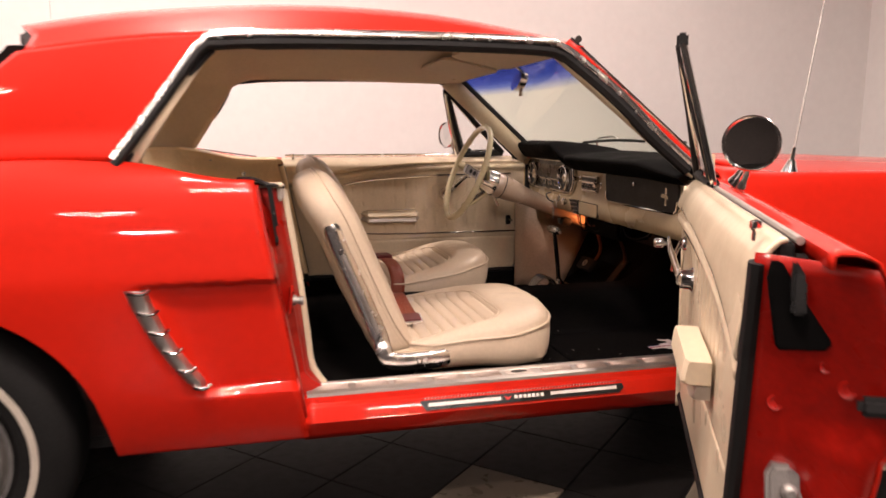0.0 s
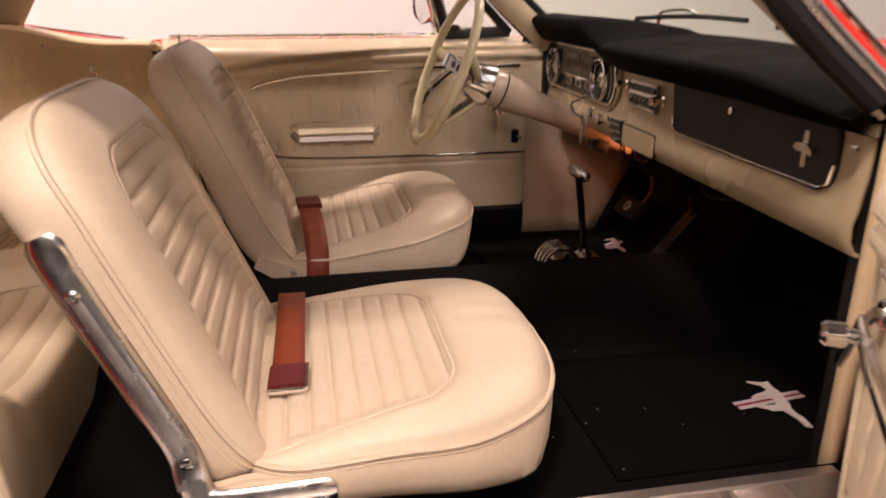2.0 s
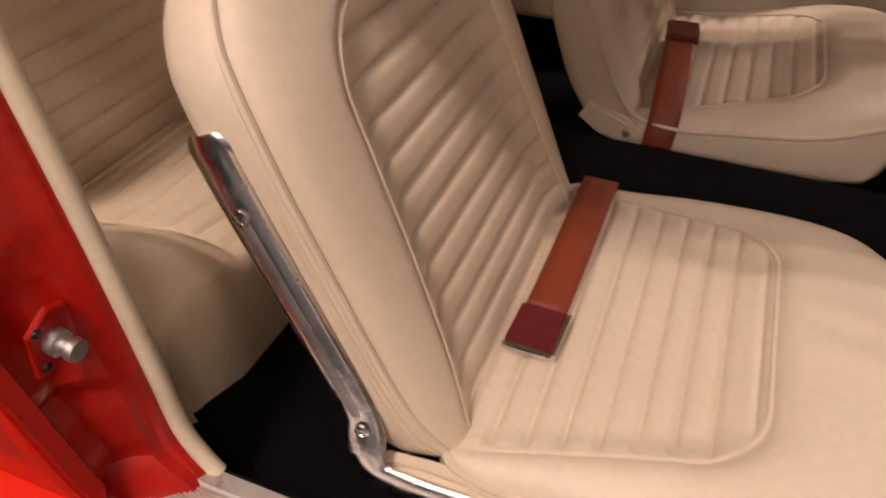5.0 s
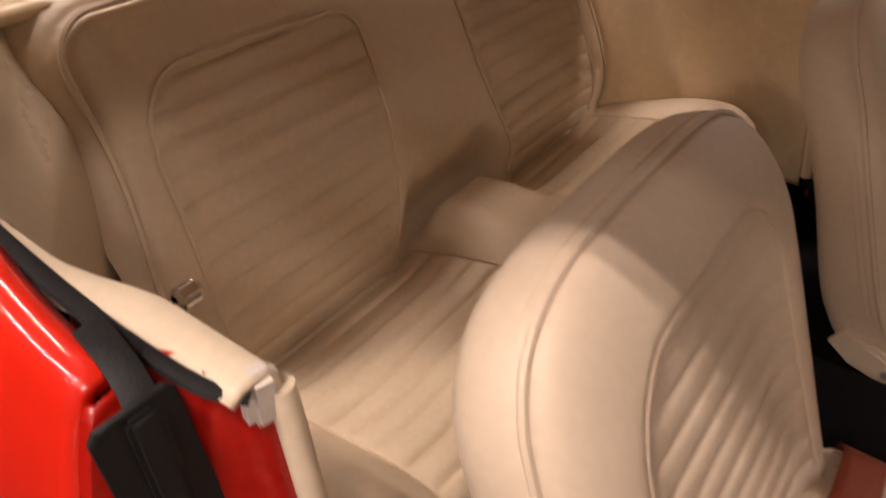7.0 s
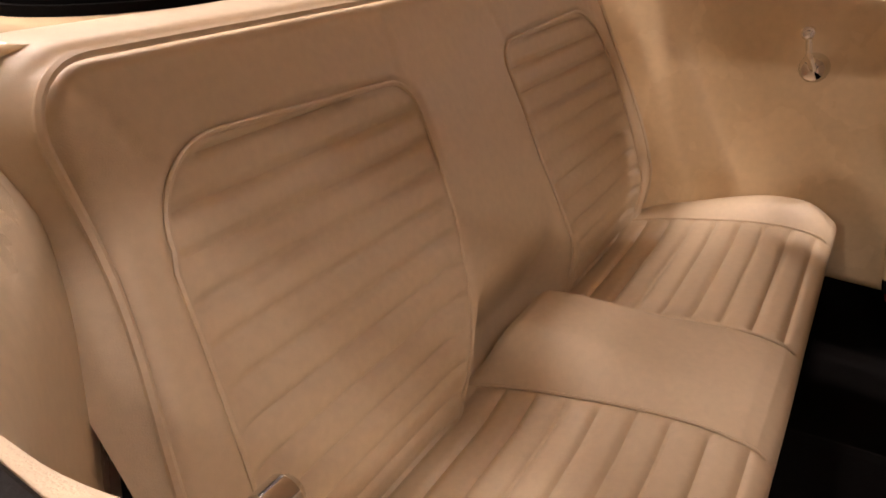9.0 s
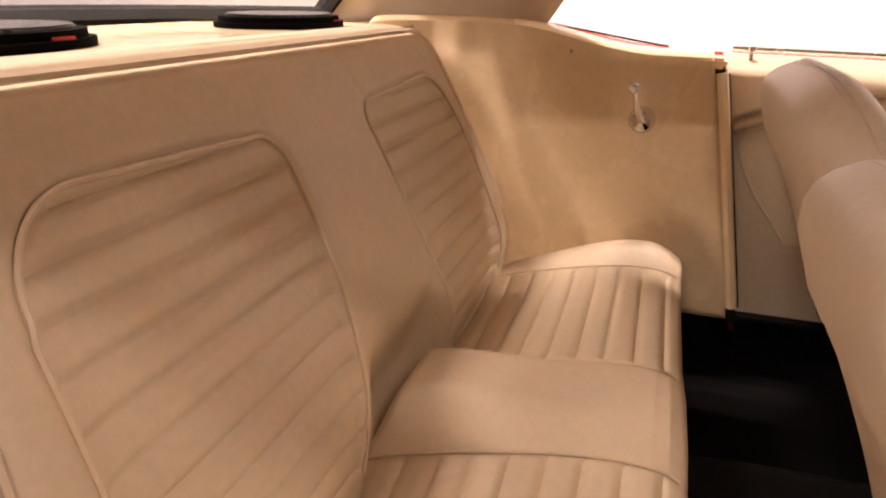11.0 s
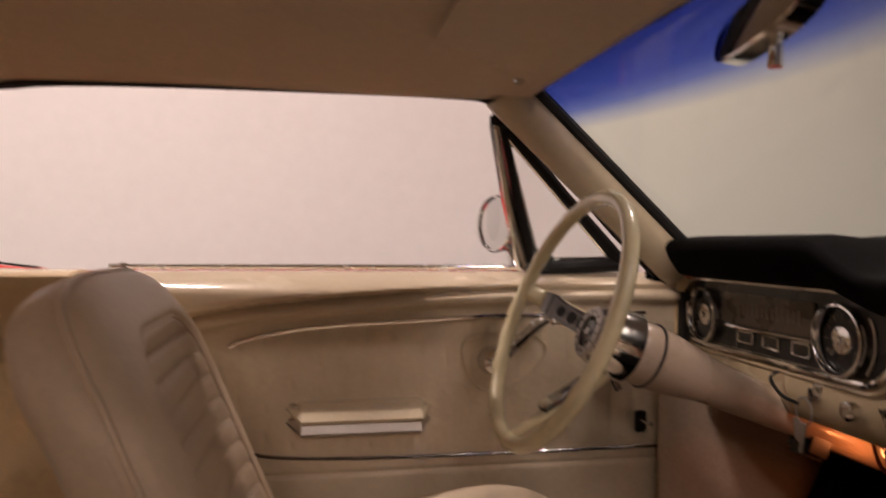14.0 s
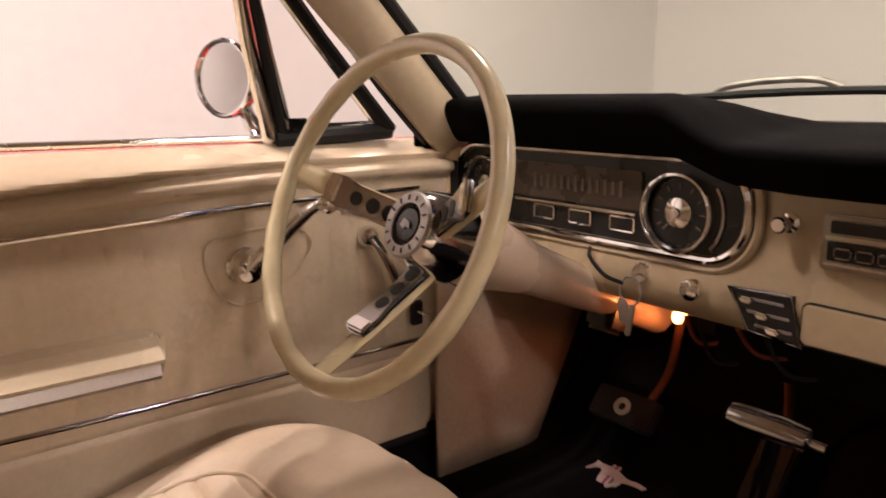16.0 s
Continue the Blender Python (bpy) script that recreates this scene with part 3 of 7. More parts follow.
bm = grid([[liner(x, v) for v in span(-1, 1, 49)] for x in [lerp(-0.47, -0.10, k / 16) for k in range(16)] + span(-0.10, 0.83, 44)])
for sgn in (-1, 1):
    rows = []
    for k in range(17):
        u = k / 16
        top = liner(lerp(-0.47, -0.10, u), 1.0)
        bot = Vector((lerp(-0.715, -0.268, u), lerp(0.60, 0.732, u ** 0.7), lerp(0.90, 0.908, u)))
        col = []
        for v in span(0, 1, 18):
            p = top.lerp(bot, v)
            p.y += 0.022 * math.sin(math.pi * v)
            col.append((p.x, sgn * p.y, p.z))
        rows.append(col)
    grid(rows, bm)
part("window_rim", tube([(-0.10 - 0.168 * v + 0.001, 0.647 + 0.087 * v + 0.022 * math.sin(math.pi * v), 1.166 - 0.258 * v) for v in span(0.10, 0.50, 10)], [0.002, 0.004, 0.005, 0.0055, 0.0055, 0.0055, 0.0055, 0.005, 0.004, 0.002], 8), RUBBER, car, "dark inner seal along the window opening")
solid(part("headliner", weld(bm), HEADLINER, car, "cream cloth headliner running down the rear pillars", 60), 0.006, 0.0)

# ---- wheels ----
def wheel(x, sgn, front):
    m = axes((x, sgn * 0.735, HUB_Z), (1, 0, 0), (0, 0, 1), (0, sgn, 0)) if sgn < 0 else axes((x, sgn * 0.735, HUB_Z), (1, 0, 0), (0, 0, -1), (0, 1, 0))
    w = new("wheel")
    w.parent = car
    w["label"] = "whitewall tyre on a steel wheel with a bright hubcap"
    t = part("tyre", lathe([(0.185, -0.09), (0.24, -0.1), (0.295, -0.085), (TYRE_R, -0.06), (TYRE_R, 0.045), (0.302, 0.07), (0.275, 0.083), (0.24, 0.088), (0.205, 0.082), (0.186, 0.06)], m, 64), TYRE, w)
    part("whitewall", lathe([(0.228, 0.0885), (0.229, 0.0912), (0.243, 0.0905), (0.2445, 0.086)], m, 64), WHITEWALL, w)
    part("rim", lathe([(0.19, 0.06), (0.192, 0.078), (0.182, 0.08), (0.17, 0.06), (0.14, 0.045), (0.0, 0.045)], m, 48), CHROME, w, "bright wheel rim")
    cap = lathe([(0.165, 0.05), (0.165, 0.066), (0.15, 0.072), (0.12, 0.062), (0.07, 0.066), (0.045, 0.084), (0.03, 0.09), (0, 0.092)], m, 48)
    part("hubcap", cap, STEEL, w, "grey turbine hubcap")
    for k in range(8):
        a = 2 * math.pi * k / 8
        part("hubcap_vane", box(0, 0, 0, 0.075, 0.018, 0.016, 0.004, m=m @ pose(0.108 * math.cos(a), 0.108 * math.sin(a), 0.068, 0, 0, math.degrees(a))), CHROME, w)


for ax in (AXLE_R, AXLE_F):
    for sgn in (-1, 1):
        wheel(ax, sgn, ax > 0)
# dark wheel housings and underbody
for ax in (AXLE_R, AXLE_F):
    for sgn in (-1, 1):
        rows = [[(ax + 0.40 * math.cos(a), sgn * y, HUB_Z + 0.40 * math.sin(a) * 0.94) for a in span(0.05, math.pi - 0.05, 20)] for y in (0.45, 0.60, 0.80)]
        solid(part("wheel_housing", grid(rows), RUBBER, car, "dark wheel housing"), 0.004)
part("underbody", box(0.6, 0, 0.235, 3.6, 1.30, 0.03, 0.005), RUBBER, car, "dark underbody")
# ---- inside the car: floor, sills, side trim ----
def floor_z(x, y):
    tunnel = 0.13 * math.exp(-(y / 0.13) ** 4)
    toe = 0.30 * step(1.32, 1.75, x)
    rear = 0.0
    return 0.275 + tunnel * (1 - 0.25 * step(0.2, -0.2, x)) + toe + rear


rows = [[(x, y, floor_z(x, y)) for y in span(-0.70, 0.70, 71)] for x in span(-0.35, 1.70, 70)]
solid(part("carpet", grid(rows), CARPET, car, "black carpet over the floor and tunnel"), 0.01)
for sg in (-1, 1):
    rows = [[(x, sg * y, z) for y, z in ((0.640, 0.276), (0.668, 0.284), (0.692, 0.31), (0.702, 0.345), (0.7035, 0.3625))] for x in span(-0.05, 1.30, 12)]
    solid(part("carpet_edge", grid(rows), CARPET, car, "black carpet turned up against the sill"), 0.003)
rows = [[(1.62, y, z) for y in span(-0.72, 0.72, 12)] for z in span(0.25, 0.845, 8)]
solid(part("firewall", grid(rows), RUBBER, car, "black firewall lining"), 0.02)

for sgn in (-1, 1):
    # sill plate: aluminium, with ribbed pads
    sill = new("sill_plate")
    sill.parent = car
    sill["label"] = "scuffed ribbed aluminium door sill plate"
    rows = [[(x, sgn * y, z) for y, z in ((0.703, 0.352), (0.705, 0.363), (0.724, 0.3645), (0.727, 0.3615), (0.772, 0.3605), (0.778, 0.358), (0.7805, 0.345))] for x in span(0.085, 1.168, 24)]
    part("plate", grid(rows), DULL, sill)
    x = 0.148
    while x < 1.12:
        if sgn < 0 and 0.60 < x < 0.67:
            x += 0.0985
            continue
        part("pad_frame", prism(rounded(0.094, 0.038, 0.010), 0.0012, pose(x, sgn * 0.744, 0.3602), 0.0008), DULL, sill)
        pad = prism(rounded(0.086, 0.031, 0.008), 0.0024, pose(x, sgn * 0.744, 0.3602), 0.0008)
        p = part("ribbed_pad", pad, PAD_METAL, sill, "worn pinkish ribbed pad")
        for k in range(9):
            part("rib", box(x, sgn * (0.732 + k * 0.003), 0.3633, 0.078, 0.0014, 0.0014, 0.0004, seg=1), PAD_METAL, sill)
        x += 0.0985
    for sx in (0.115, 0.37, 0.80):
        part("screw", lathe([(0.0055, 0), (0.005, 0.0016), (0, 0.002)], pose(sx, sgn * 0.735, 0.3612), 12), STEEL, sill)
    if sgn < 0:
        part("badge_plate", prism(rounded(0.07, 0.034, 0.003), 0.0016, pose(0.634, -0.744, 0.3606)), WORN_WHITE, sill, "small white badge plate")
        ov = [(0.021 * math.cos(a), 0.0095 * math.sin(a)) for a in span(0, 2 * math.pi, 25)[:-1]]
        part("badge_rim", tube([(0.634 + 0.0215 * math.cos(a), -0.744 + 0.010 * math.sin(a), 0.3625) for a in span(0, 2 * math.pi, 33)[:-1]], 0.0010, 6, closed=True), CHROME, sill, "bright oval rim")
        part("badge_oval", prism(ov, 0.0012, pose(0.634, -0.744, 0.3623)), BLACK, sill, "dark oval badge")
    # kick panel ahead of the door
    rows = [[(lerp(1.118 if sgn > 0 else 1.185, 1.352 + 0.21 * v, u), sgn * (0.655 - 0.012 * u), lerp(0.284, 0.70, v)) for u in span(0, 1, 8)] for v in span(0, 1, 8)]
    solid(part("kick_panel", grid(rows), KICK, car, "tan fibreboard kick panel beside the footwell"), 0.012)
    rows = [[(lerp(1.175, 1.24, u), sgn * (0.70 - 0.04 * u), lerp(0.30, 0.92, v)) for u in span(0, 1, 4)] for v in span(0, 1, 8)]
    solid(part("footwell_side", box(1.42, sgn * 0.668, 0.545, 0.5, 0.02, 0.59, 0.0), RUBBER, car, "black footwell lining"), 0.002)
    solid(part("hinge_pillar", grid(rows), TRIM, car), 0.02)

# red door jamb on the open side, with its ledges, cream binding and fittings
def jamb_x(z, o=0.0):
    return -0.017 + 0.17 * (0.868 - z) + o


def bound_x(z):
    """The cream binding of the rear edge of the door opening."""
    return float(np.interp(z, [0.36, 0.40, 0.50, 0.65, 0.80, 0.86], [0.128, 0.098, 0.088, 0.072, 0.05, 0.04]))


for sgn in (-1, 1):
    rows = []
    for z in span(0.312, 0.862, 56):
        dent = 0.018 * math.exp(-((z - 0.50) / 0.012) ** 2) + 0.02 * math.exp(-((z - 0.66) / 0.012) ** 2) + 0.014 * math.exp(-((z - 0.385) / 0.02) ** 2) + 0.012 * step(0.52, 0.535, z) * (1 - step(0.63, 0.645, z))
        y0 = side_y(jamb_x(z), z) - 0.004
        x1 = bound_x(z)
        low = step(0.40, 0.34, z) * 0.06
        pr = [(jamb_x(z), y0), (jamb_x(z, 0.006), y0 - 0.004), (jamb_x(z, 0.009), y0 - 0.02), (jamb_x(z, -0.003) - dent, y0 - 0.026), (jamb_x(z, -0.006) - dent, y0 - 0.05), (lerp(jamb_x(z), x1, 0.3) - dent + low * 0.3, y0 - 0.066), (lerp(jamb_x(z), x1, 0.6) + low * 0.6, 0.735), (x1 - 0.012 + low * 0.2, 0.722), (x1, 0.712)]
        rows.append([(x, sgn * y, z) for x, y in pr])
    solid(part("door_jamb", grid(rows), RED_SHADED, car, "red door jamb with pressed ledges", 30), 0.006)
    part("jamb_binding", tube(smooth_path([(bound_x(z) + 0.004, sgn * 0.704, z) for z in (0.358, 0.38, 0.42, 0.5, 0.6, 0.7, 0.8, 0.845)], 4), 0.0100, 14), PANEL, car, "cream windlace along the door opening")
    m = axes((bound_x(0.845) - 0.002, sgn * 0.715, 0.842), (0, 1, 0), (0, 0, 1), (1, 0, 0))
    part("jamb_cap", box(0, 0, 0, 0.024, 0.045, 0.020, 0.006, m=m @ pose(0, 0, 0, 0, -12, 0)), WORN_WHITE, car, "worn white jamb cap")
striker = thing("door_striker", "red-painted striker plate with a worn steel peg on jamb", "latch")
mj = axes((0.052, -0.762, 0.59), (0, 1, 0), (0.12, 0, 0.99), (0.99, 0, -0.12))
part("plate", prism([(-0.022, -0.03), (0.018, -0.034), (0.024, -0.012), (0.022, 0.026), (0.004, 0.034), (-0.02, 0.02)], 0.006, mj, 0.001), RED_SHADED, striker, "red-painted striker plate")
part("peg", lathe([(0.0125, 0), (0.0125, 0.009), (0.0085, 0.011), (0.0085, 0.018), (0.011, 0.020), (0.0105, 0.027), (0, 0.028)], mj @ pose(0, 0, 0.006), 20), STEEL, striker, "worn steel peg")
for px, py in ((-0.012, 0.02), (0.012, -0.026), (-0.013, -0.022)):
    part("screw", lathe([(0.005, 0), (0.004, 0.002), (0, 0.0024)], mj @ pose(px, py, 0.006), 10), BLACK, striker)
flap = thing("jamb_drain_flap", "black rubber flap with two screws on the red jamb", "flap")
mf = axes((0.018, -0.775, 0.793), (0, 1, 0), (-0.12, 0, 0.993), (0.993, 0, 0.12))
part("plate", prism([(-0.027, -0.060), (-0.022, -0.066), (0.026, -0.076), (0.031, -0.070), (0.024, 0.070), (0.018, 0.076), (-0.026, 0.076), (-0.031, 0.070)], 0.005, mf, 0.001), RUBBER, flap)
part("channel", box(0, 0, 0, 0.020, 0.10, 0.008, 0.003, m=mf @ pose(-0.002, 0.022, 0.007)), RUBBER, flap)
strip = smooth_path([(-0.055, -0.758, 0.876), (-0.025, -0.763, 0.876), (0.004, -0.769, 0.866), (0.018, -0.774, 0.846), (0.022, -0.776, 0.815)], 5)
part("strap", solid_strip(strip, 0.020, 0.005, (0.1, 1, 0.1)), RUBBER, flap, "black rubber strap bent over the corner")
part("gasket", tube(smooth_path([(-0.06, -0.748, 0.868), (0.0, -0.744, 0.862), (0.030, -0.738, 0.858), (0.046, -0.726, 0.853)], 5), 0.0065, 8, flat=0.6), RUBBER, flap, "black gasket along the corner's edge")
for px, py in ((-0.018, -0.052), (0.022, -0.062), (-0.020, 0.004)):
    part("screw", lathe([(0.005, 0), (0.004, 0.002), (0, 0.0024)], mf @ pose(px, py, 0.005), 10), BLACK, flap)

# rear side trim: painted panel that sweeps inwards to the bench
def quarter_y(x, z, sgn=1):
    """Half-width: a flat panel that bends inwards along a slanting line, further back the higher it is."""
    if sgn > 0:
        bend = -0.205 - 0.60 * max(0.0, min(z, 0.86) - 0.52)
        d = max(0.0, bend - 0.05 - x)
        y = 0.648 - 0.052 * step(bend + 0.075, bend - 0.02, x) - 1.3 * (math.sqrt(d * d + 0.0009) - 0.03)
    else:
        y = 0.702 - 0.80 * (math.sqrt(max(0.0, -0.20 - x) ** 2 + 0.0016) - 0.04) * (1 - 0.2 * step(0.72, 0.92, z)) + 0.022 * step(-0.05, -0.15, x) * step(0.80, 0.86, z)
    return y + 0.012 * step(0.84, 0.90, z)


for sgn in (-1, 1):
    rows = []
    for u in span(0, 1, 80):
        col = []
        for v in span(0, 1, 40):
            z = lerp(0.36, 1.0, v)
            x1 = 0.085 + 0.19 * (0.83 - min(z, 0.86)) * 0.95
            x = lerp(x1, -0.56, u)
            top = belt_z(min(x, -0.017)) + (0.003 if sgn > 0 else -0.008)
            z = lerp(0.36, top, v)
            x1 = 0.072 + 0.19 * (0.83 - z) if sgn > 0 else bound_x(z) + 0.006
            x = lerp(x1, -0.56, u)
            col.append((x, sgn * quarter_y(x, z, sgn), z))
        # rolled top edge out to the glass line
        x = col[-1][0]
        zt = col[-1][2]
        yt = quarter_y(x, zt, sgn)
        for d, h in (((0.012, 0.006), (0.03, 0.009), (0.072, 0.010), (0.100, 0.004)) if sgn > 0 else ((0.006, 0.003), (0.014, 0.004), (0.026, 0.003), (0.036, -0.002))):
            col.append((x, sgn * (yt + d), zt + h))
        rows.append(col)
    # one paint in two creams, for the light's different colour on each side
    q = solid(part("quarter_trim", grid(rows), TRIM if sgn > 0 else PANEL, car, "cream painted rear side panel sweeping in to the bench"), 0.006)
    gap = [(0.079 + 0.19 * (0.83 - z), sgn * (0.651 if sgn > 0 else 0.696), z) for z in span(0.385, 0.845, 12)]
    if sgn > 0:
        part("pillar_edge", tube([(p[0] + 0.005, p[1], p[2]) for p in gap], 0.0115, 8), TRIM, car, "cream rolled edge behind the door")
        part("rubber_line", tube([(p[0] + 0.016, p[1] + sgn * 0.008, p[2]) for p in gap], 0.004, 6), RUBBER, car)
    if sgn > 0:
        part("pillar_cap", box(0.062, 0.698, 0.862, 0.052, 0.094, 0.02, 0.006), TRIM, car, "cream cap behind the door")
    # outer belt moulding, red lip and chrome
    lip = [(x, sgn * 0.748, belt_z(x) + (0.004 if sgn > 0 else -0.003)) for x in span(-0.31, -0.02, 14)]
    part("belt_rubber", tube(lip, 0.0075 if sgn < 0 else 0.003, 8, flat=0.5 if sgn < 0 else 1.0), RUBBER, car, "black rubber below the side window")
    # rear window winder
    wd = thing("window_winder", "chrome window winder with a round boss on the cream side panel", "winder", "window winders")
    bx, bz = (-0.052, 0.75) if sgn > 0 else (-0.132, 0.70)
    wy = 0.648 if sgn > 0 else 0.688
    my = axes((bx, sgn * wy, bz), (1, 0, 0), (0, 0, 1), (0, -sgn, 0))
    part("boss", lathe([(0.026, 0), (0.026, 0.006), (0.021, 0.014), (0.019, 0.024), (0.012, 0.028), (0, 0.03)], my, 24), CHROME, wd)
    part("arm", tube(smooth_path([(bx, sgn * (wy - 0.026), bz), (bx - 0.012, sgn * (wy - 0.036), bz + 0.03), (bx - 0.02, sgn * (wy - 0.042), bz + 0.065)], 5), [0.011] * 5 + [0.008] * 6, 8, flat=0.5), CHROME, wd)
    part("knob", lathe([(0.006, 0), (0.011, 0.004), (0.011, 0.02), (0.007, 0.025), (0, 0.026)], axes((bx - 0.02, sgn * (wy - 0.042), bz + 0.065), (1, 0, 0), (0, 0, 1), (0, -sgn, 0)), 16), CHROME, wd)
    part("screw", lathe([(0.004, 0), (0, 0.003)], axes((-0.2, sgn * (quarter_y(-0.2, 0.87, sgn) - 0.001), 0.87), (1, 0, 0), (0, 0, 1), (0, -sgn, 0)), 10), STEEL, q)

# dark seal along the foot of the far rear side window
part("belt_seal", tube(smooth_path([(-0.245, 0.724, 0.914), (-0.209, 0.739, 0.9095), (-0.138, 0.758, 0.898), (-0.047, 0.762, 0.885), (-0.02, 0.762, 0.8825)], 6), 0.0022, 8), RUBBER, car, "dark window seal")

# ---- seats ----
def half_width(b, p):
    return max(0.0, 1 - abs(b) ** p) ** (1 / p)


def pleat(s, pitch):
    """0 on the crown of a roll, 1 in the seam."""
    t = abs((s / pitch) % 1.0 - 0.5) * 2
    return t ** 4


def region(px, py, x0, x1, half, r):
    """Signed distance (negative inside) to a rounded rectangle from x0 to x1, of that half-width."""
    cx, hx = (x0 + x1) / 2, (x1 - x0) / 2
    qx, qy = abs(px - cx) - hx + r, abs(py) - half + r
    return math.hypot(max(qx, 0), max(qy, 0)) + min(max(qx, qy), 0) - r


def pad_mesh(hw, hl, shape, side, na=65, nb=140, rear=8.0, front=3.0, deep=None, foot=None):
    """An upholstered pad: local x along its length from -hl to hl, y across, z out. shape(x, y): height of
    the face; side: rows of (outset, depth) down its flank, the depth scaled by deep(x); rear and front say how square the corners are;
    foot = (set back, squareness): the flank runs down to a squarer front, set back by that share."""
    bm = bmesh.new()
    ends = [1 - 0.14 * (1 - k / 18) ** 3 for k in range(1, 19)]
    bs = [-v for v in ends[::-1]] + span(-0.86, 0.86, nb) + ends
    V = []
    for b in bs:
        w = half_width(b, rear if b < 0 else front)
        V.append([bm.verts.new((b * hl, a * w * hw, shape(b * hl, a * w * hw))) for a in (math.sin(math.pi / 2 * t) * 0.45 + t * 0.55 for t in span(-1, 1, na))])
    for r0, r1 in zip(V, V[1:]):
        for i in range(na - 1):
            bm.faces.new([r0[i], r0[i + 1], r1[i + 1], r1[i]])
    loop = [r[-1] for r in V] + V[-1][-2:0:-1] + [r[0] for r in V[::-1]] + V[0][1:-1]
    prev = loop
    c = [v.co.copy() for v in loop]
    for out, dz in side:
        cur = []
        for p in c:
            d = Vector((p.x / hl, p.y / hw, 0)).normalized()
            q = p + d * out
            if foot and p.x > 0:
                f = min(1.0, dz / side[-3][1]) ** 1.3
                ys = math.copysign(hw * half_width(min(1.0, p.x / hl), foot[1]), p.y) if abs(p.y) > 1e-6 else 0.0
                q += Vector((-foot[0] * f * p.x * step(0.0, 0.6 * hl, p.x), (ys - p.y) * 0.9 * f, 0))
            cur.append(bm.verts.new(q + Vector((0, 0, -dz * (deep(p.x) if deep else 1.0)))))
        n = len(prev)
        for i in range(n):
            bm.faces.new([prev[i], prev[(i + 1) % n], cur[(i + 1) % n], cur[i]])
        prev = cur
    bm.faces.new(prev)
    weld(bm, 0.00005)
    return bm, c


def piping(bm_pts, r=0.0035):
    return tube(bm_pts, r, 6, closed=True)


def insert_outline(x0, x1, half, r, n=24):
    """The piped line round an insert from one rear end to the other; half(x) gives its half-width."""
    side = [(x, half(x)) for x in span(x0, x1 - r, n)]
    h = half(x1 - r * 0.5)
    arc = [(x1 - r + r * math.sin(t), half(x1 - r) - r + r * math.cos(t) - (half(x1 - r) - h) * math.sin(t)) for t in span(0.08, math.pi / 2, 14)]
    one = side + arc
    return one + [(x, -y) for x, y in one[::-1]]


def insert_depth(x, y, x0, x1, half, r):
    h = half(x) if x < x1 - r else half(x1 - r)
    return region(x, y, x0, x1, h, r)


def stitches(path, out, parent, pitch=0.0062):
    """A row of short raised thread stitches along path."""
    bm = bmesh.new()
    P = [Vector(p) for p in path]
    run = 0.0
    for a, b in zip(P, P[1:]):
        ln = (b - a).length
        if ln < 1e-6:
            continue
        t = (b - a) / ln
        while run < ln:
            c = a + t * run + out * 0.0004
            sd = t.cross(out).normalized()
            vs = [bm.verts.new(c + t * (u * pitch * 0.32) + sd * (w * 0.0006) + out * h) for u, w, h in ((-1, 0, 0), (0, -1, 0.0003), (1, 0, 0), (0, 1, 0.0003), (0, 0, 0.0009))]
            for q in ((0, 1, 4), (1, 2, 4), (2, 3, 4), (3, 0, 4)):
                bm.faces.new([vs[k] for k in q])
            run += pitch
        run -= ln
    return part("stitching", bm, VINYL, parent, "cream thread stitching")


